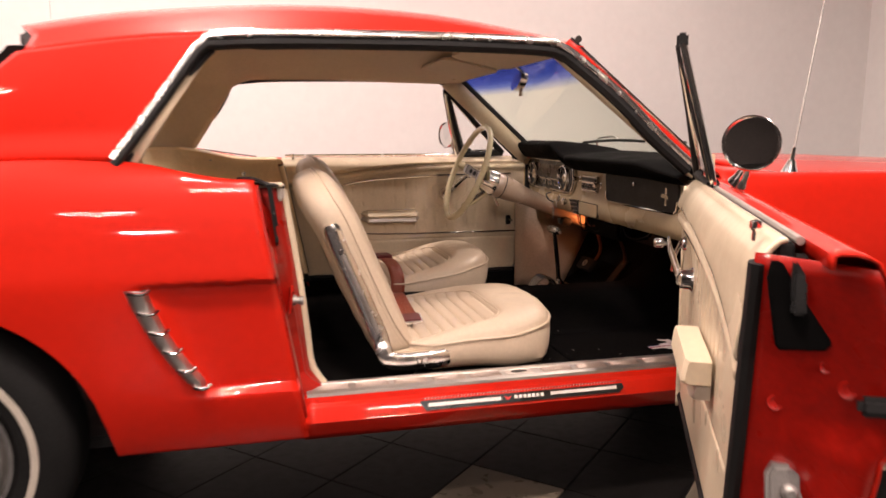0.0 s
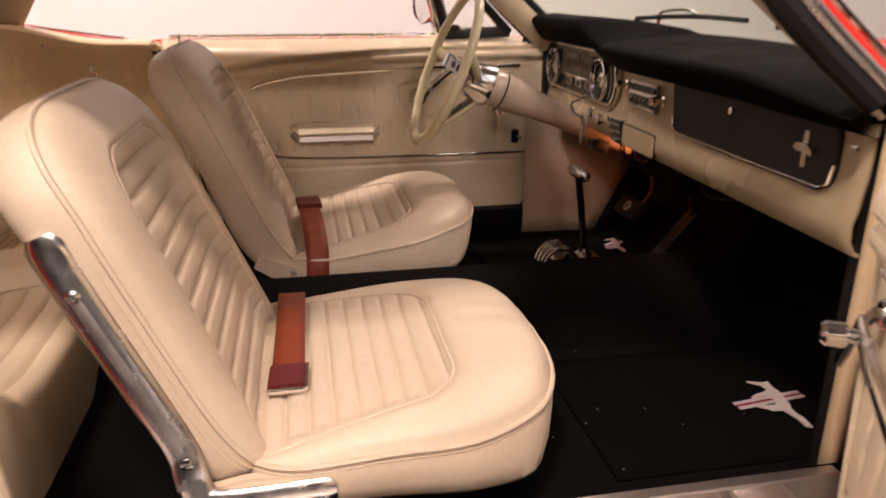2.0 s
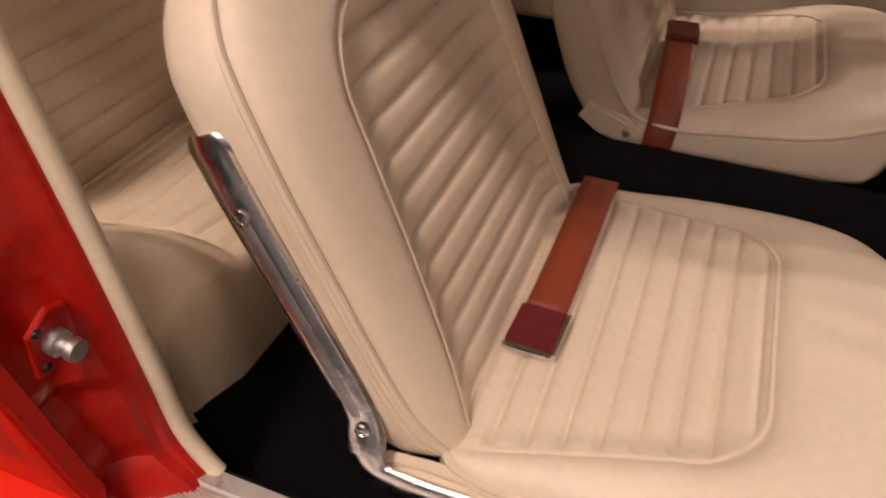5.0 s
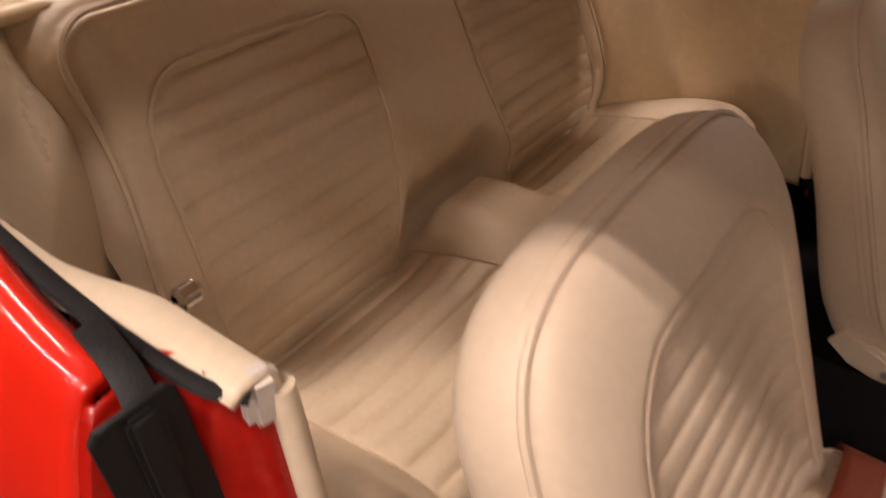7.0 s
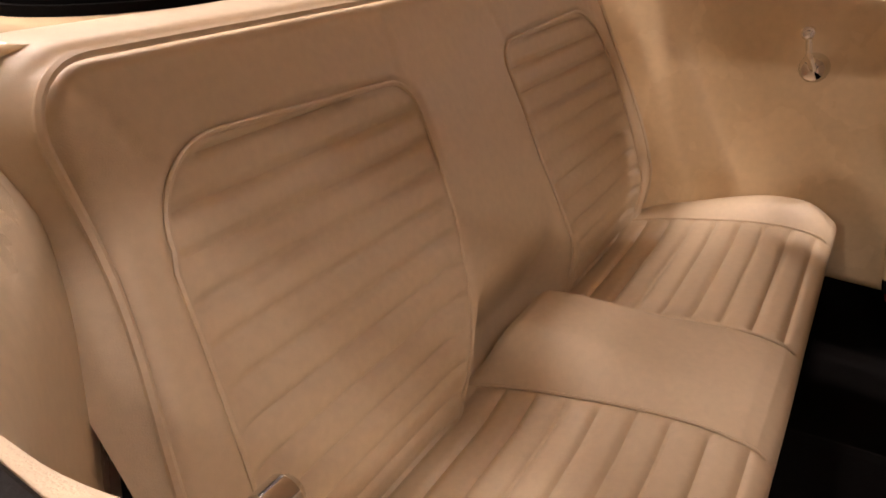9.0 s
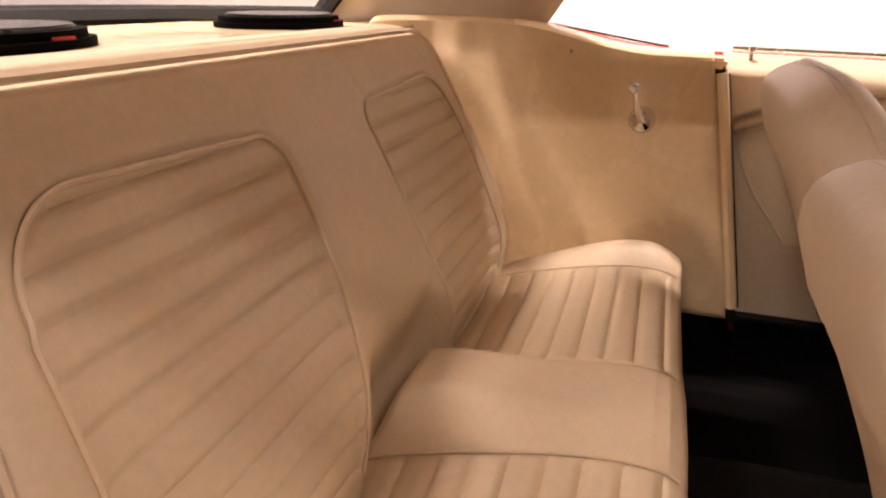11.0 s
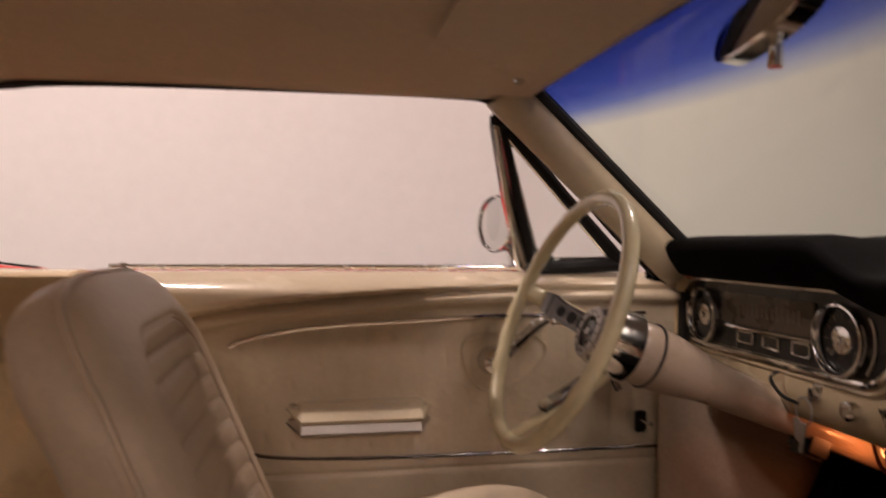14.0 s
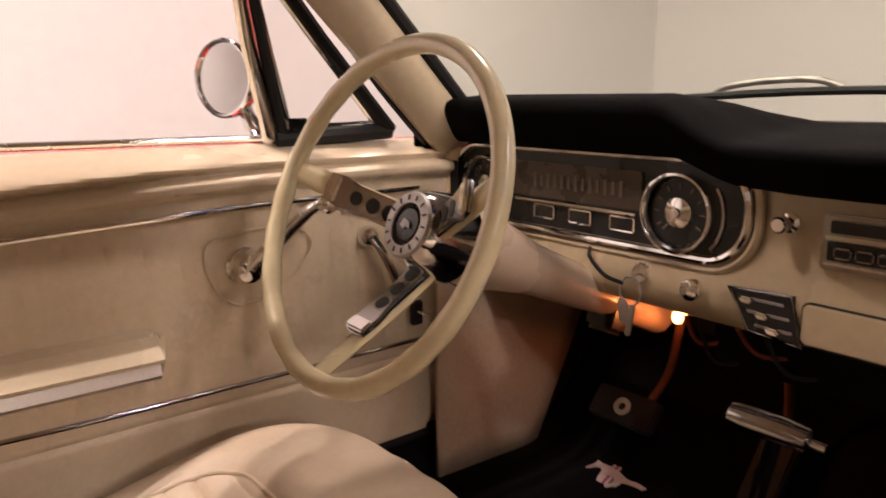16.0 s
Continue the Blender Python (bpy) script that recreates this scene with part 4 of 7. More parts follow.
def bucket_seat(sgn):
    """sgn -1: passenger's seat; the outer side is where sgn points."""
    yc = -0.382 if sgn < 0 else 0.364
    dx, dz = (0.0, 0.0) if sgn < 0 else (0.046, 0.012)
    s = thing("bucket_seat", "cream pleated vinyl bucket seat with piping and chrome hinge bracket", "seat", "front seats")
    # cushion: nearly straight at the rear, round at the front, rising gently forwards
    HL, HW, CX = 0.2315, 0.268, 0.583
    base = smooth_table([-0.24, -0.11, 0.08, 0.17, 0.24], [0.408, 0.424, 0.434, 0.446, 0.456])
    half = smooth_table([-0.30, -0.20, -0.05, 0.02, 0.08], [0.246, 0.240, 0.208, 0.193, 0.182])
    IX = 0.071

    def top(x, y):
        e = (abs(y / HW) ** 2.9 + max(x / HL, 0.0) ** 2.9) ** (1 / 2.9)
        amp = lerp(0.036, 0.051, step(-0.15, 0.12, x))
        z = amp * max(0.0, 1 - e ** 6) ** 0.55
        d = insert_depth(x, y, -HL - 0.1, IX, half, 0.075)
        z -= 0.55 * amp * step(0.03, -0.04, d)
        if d < 0:
            z -= 0.009 * pleat(x + 0.008, 0.0345) * step(0.0, -0.012, d)
        z -= 0.004 * math.exp(-(d / 0.005) ** 2)
        # stitched wings of the front border
        if x > 0.0 and d > 0.004:
            for o in (0.0, 0.007):
                g = (abs(y) - 0.118 - o) - 0.62 * (x - 0.075)
                z -= 0.0016 * math.exp(-(g / 0.0022) ** 2) * step(0.004, 0.02, d)
        # soft creases in the worn leather border
        if d > 0.01:
            z += 0.0012 * math.sin(31 * x + 47 * y + 3 * math.sin(19 * y)) * step(0.01, 0.04, d)
        return base(x) + z + (0.026 * step(-0.12, 0.16, x) if sgn > 0 else 0.0)

    m = pose(CX + dx, yc, dz)
    bm, loop = pad_mesh(HW, HL, top, ((0.003, 0.003), (0.006, 0.010), (0.008, 0.022), (0.007, 0.045), (0.001, 0.062), (-0.008, 0.071), (-0.022, 0.074)), 73, 140, 9.0, 2.9, table([-0.1, 0.2], [1.0, 1.42]), (0.15, 7.0))
    bmesh.ops.transform(bm, matrix=m, verts=bm.verts[:])
    cu = part("cushion", bm, VINYL, s)
    part("cushion_piping", piping([m @ (p + Vector((p.x / HL, p.y / HW, 0)).normalized() * 0.005 - Vector((0, 0, 0.001))) for p in loop][::3], 0.0040), VINYL, cu, "cream edge piping")
    seam = [m @ (p + Vector((p.x / HL, p.y / HW, 0)).normalized() * 0.0066 - Vector((0, 0, 0.0095))) for p in loop]
    part("seam", piping(seam[::3], 0.0010), VINYL, cu)
    pts = [m @ Vector((x, y, top(x, y) + 0.0015)) for x, y in insert_outline(-HL + 0.03, IX, half, 0.075)]
    part("insert_piping", tube(pts, 0.0027, 6), VINYL, cu, "cream insert piping")
    # backrest: local x runs up its slope, z out of its face
    BL, BW = 0.2675, 0.256
    up = Vector((-0.391, 0, 0.921))
    face = Vector((0.921, 0, 0.391))
    o = Vector((0.385 + dx, yc, 0.418 + dz)) + up * 0.2475
    mb = axes(o, up, Vector((0, -1, 0)), face)
    bhalf = smooth_table([-0.30, -0.2475, -0.15, -0.05, 0.05, 0.19], [0.222, 0.214, 0.195, 0.183, 0.175, 0.166])
    TX = 0.183

    def front(x, y):
        e = (abs(y / BW) ** 4.2 + max(x / BL, 0.0) ** 4.2) ** (1 / 4.2)
        z = -0.030 + 0.036 * max(0.0, 1 - e ** 7) ** 0.5
        z -= 0.012 * step(0.12, BL, x)
        d = insert_depth(x, y, -BL - 0.1, TX, bhalf, 0.085)
        z -= 0.021 * step(0.02, -0.05, d)
        if d < 0:
            z -= 0.009 * pleat(x - 0.152, 0.0385) * step(0.0, -0.012, d)
        z -= 0.004 * math.exp(-(d / 0.005) ** 2)
        if x > 0.08 and d > 0.004:
            for o3 in (0, 0.007, 0.014):
                g = (x - 0.148 - o3) - 0.42 * (abs(y) - 0.155)
                z -= 0.0012 * math.exp(-(g / 0.002) ** 2) * step(0.12, 0.15, abs(y))
        return z

    bm, loop = pad_mesh(BW, BL, front, ((0.002, 0.003), (0.005, 0.010), (0.007, 0.025), (0.006, 0.042), (0.001, 0.056), (-0.010, 0.067), (-0.03, 0.076), (-0.08, 0.082)), 73, 160, 9.0, 4.2)
    # the flank swells above the bracket and the shell thins towards its foot
    for v in bm.verts:
        if v.co.z < -0.03:
            f = min(1.0, (-0.03 - v.co.z) / 0.03)
            v.co.y *= 1 + 0.030 * f * math.exp(-((v.co.x - 0.17) / 0.07) ** 2)
            v.co.z -= 0.012 * f * step(0.05, -0.25, v.co.x)
    bmesh.ops.transform(bm, matrix=mb, verts=bm.verts[:])
    bk = part("backrest", bm, VINYL, s)
    part("backrest_piping", piping([mb @ (p + Vector((p.x / BL, p.y / BW, 0)).normalized() * 0.004 - Vector((0, 0, 0.002))) for p in loop][::3], 0.0040), VINYL, bk, "cream edge piping")
    pts = [mb @ Vector((x, y, front(x, y) + 0.0015)) for x, y in insert_outline(-BL + 0.02, TX, bhalf, 0.085)]
    part("insert_piping", tube(pts, 0.0027, 6), VINYL, bk, "cream insert piping")
    for off in (0.013, 0.021):
        st = [mb @ (p + Vector((p.x / BL, p.y / BW, 0)).normalized() * 0.0062 - Vector((0, 0, off))) for p in loop if p.x > -BL * 0.9]
        i0 = max(range(len(st)), key=lambda i: (st[i] - st[i - 1]).length)
        part("seam", tube((st[i0:] + st[:i0])[::3], 0.0012, 5), VINYL, bk)
    flank = [mb @ Vector((x, -sgn * (BW + 0.0075), -0.047 - 0.012 * step(0.1, BL, x))) for x in span(-BL * 0.85, 0.08, 40)]
    stitches(flank, Vector((0, sgn, 0)), bk)
    # chrome hinge bracket on the outer flank: flat bar down the back, bent forward along the cushion
    yy = yc + sgn * 0.264
    path = [(0.162, 0.750), (0.189, 0.680), (0.238, 0.565), (0.280, 0.462), (0.291, 0.420), (0.303, 0.394), (0.335, 0.384), (0.395, 0.384), (0.468, 0.388)]
    path = [(x + dx, z + dz) for x, z in path]
    pts = smooth_path([(x, yy + sgn * 0.016 * step(0.47, 0.39, z), z) for x, z in path], 6)
    n = len(pts)
    r = [0.0222 + 0.002 * step(0.5, 0.75, i / n) for i in range(n)]
    r[0], r[-1] = 0.015, 0.016
    br = part("hinge_bracket", tube(pts, r, 20, flat=0.30, up=(0, 1, 0)), BRACKET, s, "polished chrome hinge bracket")
    groove = smooth_path([(x - 0.001, yy + sgn * 0.0058, z) for x, z in path[1:4]], 5)
    part("groove", tube(groove, 0.0075, 8, flat=0.22, up=(0, 1, 0)), STEEL, br)
    for x, z, oy in ((0.189, 0.680, 0.006), (0.286, 0.448, 0.009), (0.385, 0.384, 0.021)):
        part("bolt", lathe([(0.0085, 0), (0.008, 0.003), (0.0045, 0.0045), (0.0035, 0.0025), (0, 0.0025)], axes((x + dx, yy + sgn * oy, z + dz), (1, 0, 0), (0, 0, 1), (0, sgn, 0)), 14), CHROME, br)
    # cream hinge covers: behind the chrome arm, and on the inner side
    shape = [(-0.090, -0.016), (-0.02, -0.024), (0.075, -0.021), (0.092, -0.004), (0.086, 0.014), (0.05, 0.022), (-0.04, 0.024), (-0.088, 0.016)]
    part("hinge_cover", prism(shape, 0.018, axes((0.393 + dx, yc + sgn * 0.2575, 0.389 + dz), (1, 0, 0.0), (0, 0, 1), (0, sgn, 0)), 0.006), VINYL, s, "cream rounded hinge cover")
    hx = 0.352 + dx
    cov = prism([(-0.072, -0.010), (-0.03, -0.024), (0.05, -0.022), (0.066, -0.006), (0.055, 0.014), (-0.01, 0.024), (-0.066, 0.024)], 0.016, axes((hx, yc - sgn * 0.258, 0.400 + dz), (0.96, 0, -0.28), (0.28, 0, 0.96), (0, -sgn, 0)), 0.006)
    cv = part("hinge_cover", cov, VINYL, s, "cream rounded inner hinge cover")
    part("bolt", lathe([(0.007, 0), (0.006, 0.003), (0, 0.004)], axes((hx + 0.014, yc - sgn * 0.274, 0.396 + dz), (1, 0, 0), (0, 0, 1), (0, -sgn, 0)), 12), STEEL, cv)
    # black runners and pan under the cushion
    for d in (-0.19, 0.19):
        part("runner", box(0.58 + dx, yc + d, 0.302, 0.38, 0.03, 0.044, 0.004), BLACK, s, "black seat runner")
    part("seat_pan", box(0.575 + dx, yc, 0.336 + dz, 0.36, 0.42, 0.036, 0.01), BLACK, s, "black seat pan")
    return s


for sgn in (-1, 1):
    bucket_seat(sgn)

# ---- rear bench ----
bench = thing("rear_bench", "cream pleated vinyl rear bench with two seats and a plain hump", "seat")
bench_base = smooth_table([-0.34, -0.30, -0.24, -0.15, -0.08, -0.02, 0.03, 0.048], [0.418, 0.435, 0.455, 0.477, 0.491, 0.497, 0.493, 0.484])
SEAM_Y, END_Y = 0.115, 0.512


def bench_top(x, y):
    """Height of the bench cushion; x from -0.34 at the back to 0.048."""
    ay = abs(y)
    z = bench_base(x)
    hump = step(SEAM_Y, 0.045, ay) ** 0.7
    z += hump * lerp(0.066, 0.010, step(-0.33, 0.02, x)) - 0.075 * hump * step(-0.275, -0.335, x) ** 1.5
    roll = math.exp(-((ay - 0.572) / 0.044) ** 2) * step(END_Y - 0.01, END_Y + 0.03, ay)
    z += 0.031 * roll * step(-0.30, -0.04, x) * (1 - 0.3 * step(0.0, 0.05, x))
    z -= 2.0 * max(0.0, ay - 0.592) ** 1.3
    dish = step(SEAM_Y, 0.19, ay) * (1 - step(0.42, END_Y, ay))
    z -= 0.012 * dish
    if SEAM_Y < ay < END_Y:
        edge = min(step(SEAM_Y, SEAM_Y + 0.012, ay), 1 - step(END_Y - 0.012, END_Y, ay))
        z -= 0.009 * pleat(x + 0.012, 0.0415) * edge
    for at in (SEAM_Y, END_Y):
        z -= 0.004 * math.exp(-((ay - at) / 0.004) ** 2)
    if ay < SEAM_Y:
        for at in (0.024, 0.030):
            z -= 0.0016 * math.exp(-((x - at) / 0.0022) ** 2)
    return z


def bench_front(y):
    """How far the front edge is drawn back towards the rounded ends."""
    return 0.030 * step(0.55, 0.625, abs(y)) ** 1.5


BXS = span(-0.34, 0.048, 110)
rows = []
for y in span(-0.625, 0.625, 170):
    back = bench_front(y)
    col = [(x - back * step(-0.1, 0.048, x), y, bench_top(x, y)) for x in BXS]
    zt = col[-1][2]
    for fx, fz in ((0.006, 0.004), (0.010, 0.012), (0.011, 0.024), (0.008, 0.06), (0.0, 0.12), (-0.014, 0.21)):
        col.append((0.048 + fx - back, y, zt - fz))
    rows.append(col)
for sg, at in ((-1, 0), (1, -1)):
    edge = rows[at]
    skirt = [[(x, y + sg * o, max(z - d, min(z, 0.29))) for x, y, z in edge] for o, d in ((0.006, 0.006), (0.010, 0.02), (0.010, 0.08), (-0.004, 0.24))]
    rows = skirt[::-1] + rows if sg < 0 else rows + skirt
bc = part("cushion", grid(rows), VINYL_REAR_LIFTED, bench)
for yb in (-SEAM_Y, SEAM_Y, -END_Y, END_Y):
    part("insert_piping", tube([(x, yb, bench_top(x, yb) + 0.0035) for x in span(-0.33, 0.048, 30)], 0.0024, 6), VINYL_REAR_LIFTED, bc, "cream seam piping")
for sg in (-1, 1):
    part("end_piping", tube(smooth_path([(-0.2, sg * 0.618, bench_top(-0.2, 0.618) + 0.004), (-0.08, sg * 0.621, bench_top(-0.08, 0.621) + 0.004), (-0.02, sg * 0.619, bench_top(-0.02, 0.619) + 0.003)], 6), 0.0026, 6), VINYL_REAR_LIFTED, bc, "cream end piping")

BTOP, BBOT = Vector((-0.463, 0, 0.905)), Vector((-0.262, 0, 0.47))
bdir = (BTOP - BBOT).normalized()
bnorm = Vector((bdir.z, 0, -bdir.x))
BLEN = (BTOP - BBOT).length
BSTART = -0.07


def insert_edges(s):
    """Inner and outer |y| of a bench insert at height s along the slope."""
    inner = float(np.interp(s, [-0.1, 0.05, 0.13, 0.22, 0.36], [0.19, 0.168, 0.142, 0.122, 0.116]))
    outer = float(np.interp(s, [-0.1, 0.12, 0.30, 0.36], [0.512, 0.508, 0.494, 0.487]))
    return inner, outer


def insert_region(s, ay):
    """Signed distance to a bench insert: tight inner top corner, wide outer one."""
    i, o = insert_edges(s)
    c, h = (i + o) / 2, (o - i) / 2
    top = 0.397 - 0.010 * step(0.0, 1.0, (ay - c) / h * -1)
    return region(s, ay - c, -0.3, top, h, 0.085 if ay > c else 0.04)


def bench_back(y, s):
    """Outset of the backrest; s metres up along its slope."""
    ay = abs(y)
    d = 0.014 * math.sin(math.pi * max(0.0, min(1, s / BLEN)))
    g = insert_region(s, ay)
    d -= 0.010 * step(0.01, -0.04, g)
    if g < 0:
        d -= 0.010 * pleat(s + 0.0255, 0.0375) * step(0.0, -0.012, g)
    d -= 0.004 * math.exp(-(g / 0.005) ** 2)
    # the foot turns back into the crease, deepest behind the hump
    mid = step(0.19, 0.10, ay)
    d -= lerp(0.045, 0.075, mid) * step(lerp(0.085, 0.15, mid), lerp(-0.05, 0.03, mid), s) ** 1.3
    # stitched seams from the insert's corners to the top edge
    if s > 0.385:
        for sx, sl in ((0.135, -0.30), (0.47, 0.35)):
            for o in (0.0, 0.006):
                gg = ay - sx - o - sl * (s - 0.385)
                d -= 0.0016 * math.exp(-(gg / 0.0022) ** 2)
    return d


def back_edge(y, s):
    """Signed distance to the backrest's outline, rounded at its upper corners."""
    return region(s, y, -0.5, BLEN + 0.012, 0.552 + 0.03 * step(0.35, 0.1, s), 0.075)


rows = []
for y in span(-0.585, 0.585, 210):
    col = []
    for s in span(BSTART, BLEN + 0.012, 150):
        e = back_edge(y, s)
        p = BBOT + bdir * s + bnorm * (bench_back(y, s) - 0.022 * step(-0.03, 0.0, e) - 0.9 * max(0.0, e))
        col.append((p.x, y, p.z))
    q = Vector(col[-1])
    for fx, fz in ((-0.006, 0.002), (-0.02, 0.004), (-0.045, 0.004), (-0.08, 0.0), (-0.09, -0.02)):
        col.append((q.x + fx, y, q.z + fz))
    rows.append(col)
bb = part("backrest", grid(rows), VINYL_REAR_LIFTED, bench, sharp=60)
rim = [(s, 0.54 + 0.03 * step(0.35, 0.1, s)) for s in span(0.0, BLEN - 0.063, 14)] + [(BLEN - 0.063 + 0.063 * math.sin(a), 0.477 + 0.063 * math.cos(a)) for a in span(0.1, math.pi / 2, 9)]
rim = rim + [(BLEN, y) for y in span(0.44, -0.44, 24)] + [(s, -y) for s, y in rim[::-1]]
part("edge_piping", tube([BBOT + bdir * s + bnorm * (bench_back(y, s) - 0.004) + Vector((0, y, 0)) for s, y in rim], 0.0042, 6), VINYL_REAR_LIFTED, bb, "cream edge piping")
for sg in (-1, 1):
    ii, oo = insert_edges(0.35)
    side_in = [(s, insert_edges(s)[0]) for s in span(0.0, 0.345, 20)]
    top_in = [(0.347 + 0.04 * math.sin(a), ii + 0.04 - 0.04 * math.cos(a)) for a in span(0.15, math.pi / 2, 8)]
    top_out = [(0.312 + 0.085 * math.sin(a), oo - 0.085 + 0.085 * math.cos(a)) for a in span(math.pi / 2, 0.1, 14)]
    side_out = [(s, insert_edges(s)[1]) for s in span(0.305, 0.0, 16)]
    pts = [BBOT + bdir * s + bnorm * (bench_back(yy, s) + 0.003) + Vector((0, sg * yy, 0)) for s, yy in side_in + top_in + top_out + side_out]
    part("insert_piping", tube(pts, 0.0030, 6), VINYL_REAR_LIFTED, bb, "cream insert piping")

# parcel shelf with two black speakers
rows = [[(x, y, 0.906 + 0.004 * math.cos(y * 2)) for y in span(-0.60, 0.60, 30)] for x in span(-0.80, -0.50, 10)]
solid(part("parcel_shelf", grid(rows), TRIM, car, "cream parcel shelf"), 0.01)
for sg in (-1, 1):
    sp = thing("shelf_speaker", "black oval loudspeaker with a small red mark on the parcel shelf", "speaker", "rear speakers")
    ov = [(0.085 * math.cos(a), 0.15 * math.sin(a)) for a in span(0, 2 * math.pi, 33)[:-1]]
    part("body", prism(ov, 0.018, pose(-0.63, sg * 0.30, 0.908), 0.008), PAD, sp)
    part("grille", prism([(x * 0.82, y * 0.85) for x, y in ov], 0.004, pose(-0.63, sg * 0.30, 0.926), 0.002), BLACK, sp)
    part("mark", box(-0.556, sg * 0.30 + 0.05, 0.918, 0.004, 0.03, 0.006, 0.001), RED_PRINT, sp, "small red mark")
# ---- doors ----
arch_z = smooth_table([0.08, 0.16, 0.253, 0.35, 0.468, 0.651, 0.831, 1.17], [0.745, 0.775, 0.799, 0.815, 0.827, 0.840, 0.846, 0.848])
chrome_z = smooth_table([0.24, 0.298, 0.331, 0.40, 0.467, 0.651, 0.81, 1.17], [0.70, 0.733, 0.754, 0.770, 0.779, 0.789, 0.796, 0.80])
HINGE = (1.19, -0.792)


def door_rear(z):
    return 0.092 + 0.19 * (0.83 - z)


def panel_y(x, z, sgn=1):
    """Half-width of the door's inner face: top cap, arched roll, pleated field, plain foot."""
    y = 0.682
    za = arch_z(x) - (0.0 if sgn > 0 else 0.045)
    y -= 0.020 * step(za - 0.002, za + 0.012, z) * (1 - 0.75 * step(za, 0.872, z))
    y -= 0.017 * math.exp(-((z - za + 0.017) / 0.0105) ** 4) - 0.003 * math.exp(-((z - za + 0.002) / 0.002) ** 2)
    y += 0.048 * max(0.0, (z - 0.838) / 0.034) ** 2.2 if sgn > 0 else 0.020 * max(0.0, (z - 0.822) / 0.050) ** 2.4
    zc = chrome_z(x) - (0.0 if sgn > 0 else 0.045)
    inside = step(0.545, 0.56, z) * (1 - step(zc - 0.012, zc - 0.002, z)) * step(0.30 + 0.5 * max(0, 0.72 - z) ** 1.5, 0.315 + 0.5 * max(0, 0.72 - z) ** 1.5, x)
    y += 0.005 * pleat(x, 0.047) ** 2 * inside
    y -= 0.004 * math.exp(-((x - 0.305 - 0.5 * max(0, 0.72 - z) ** 1.5) / 0.006) ** 2) * step(0.545, 0.56, z) * (1 - step(0.72, 0.74, z))
    y += 0.004 * math.exp(-((z - 0.512) / 0.004) ** 2) * step(0.2, 0.3, x)
    return y


def near_front(z):
    """Front edge of the open door's inner panel."""
    return 1.03 + 0.16 * (z - 0.60)


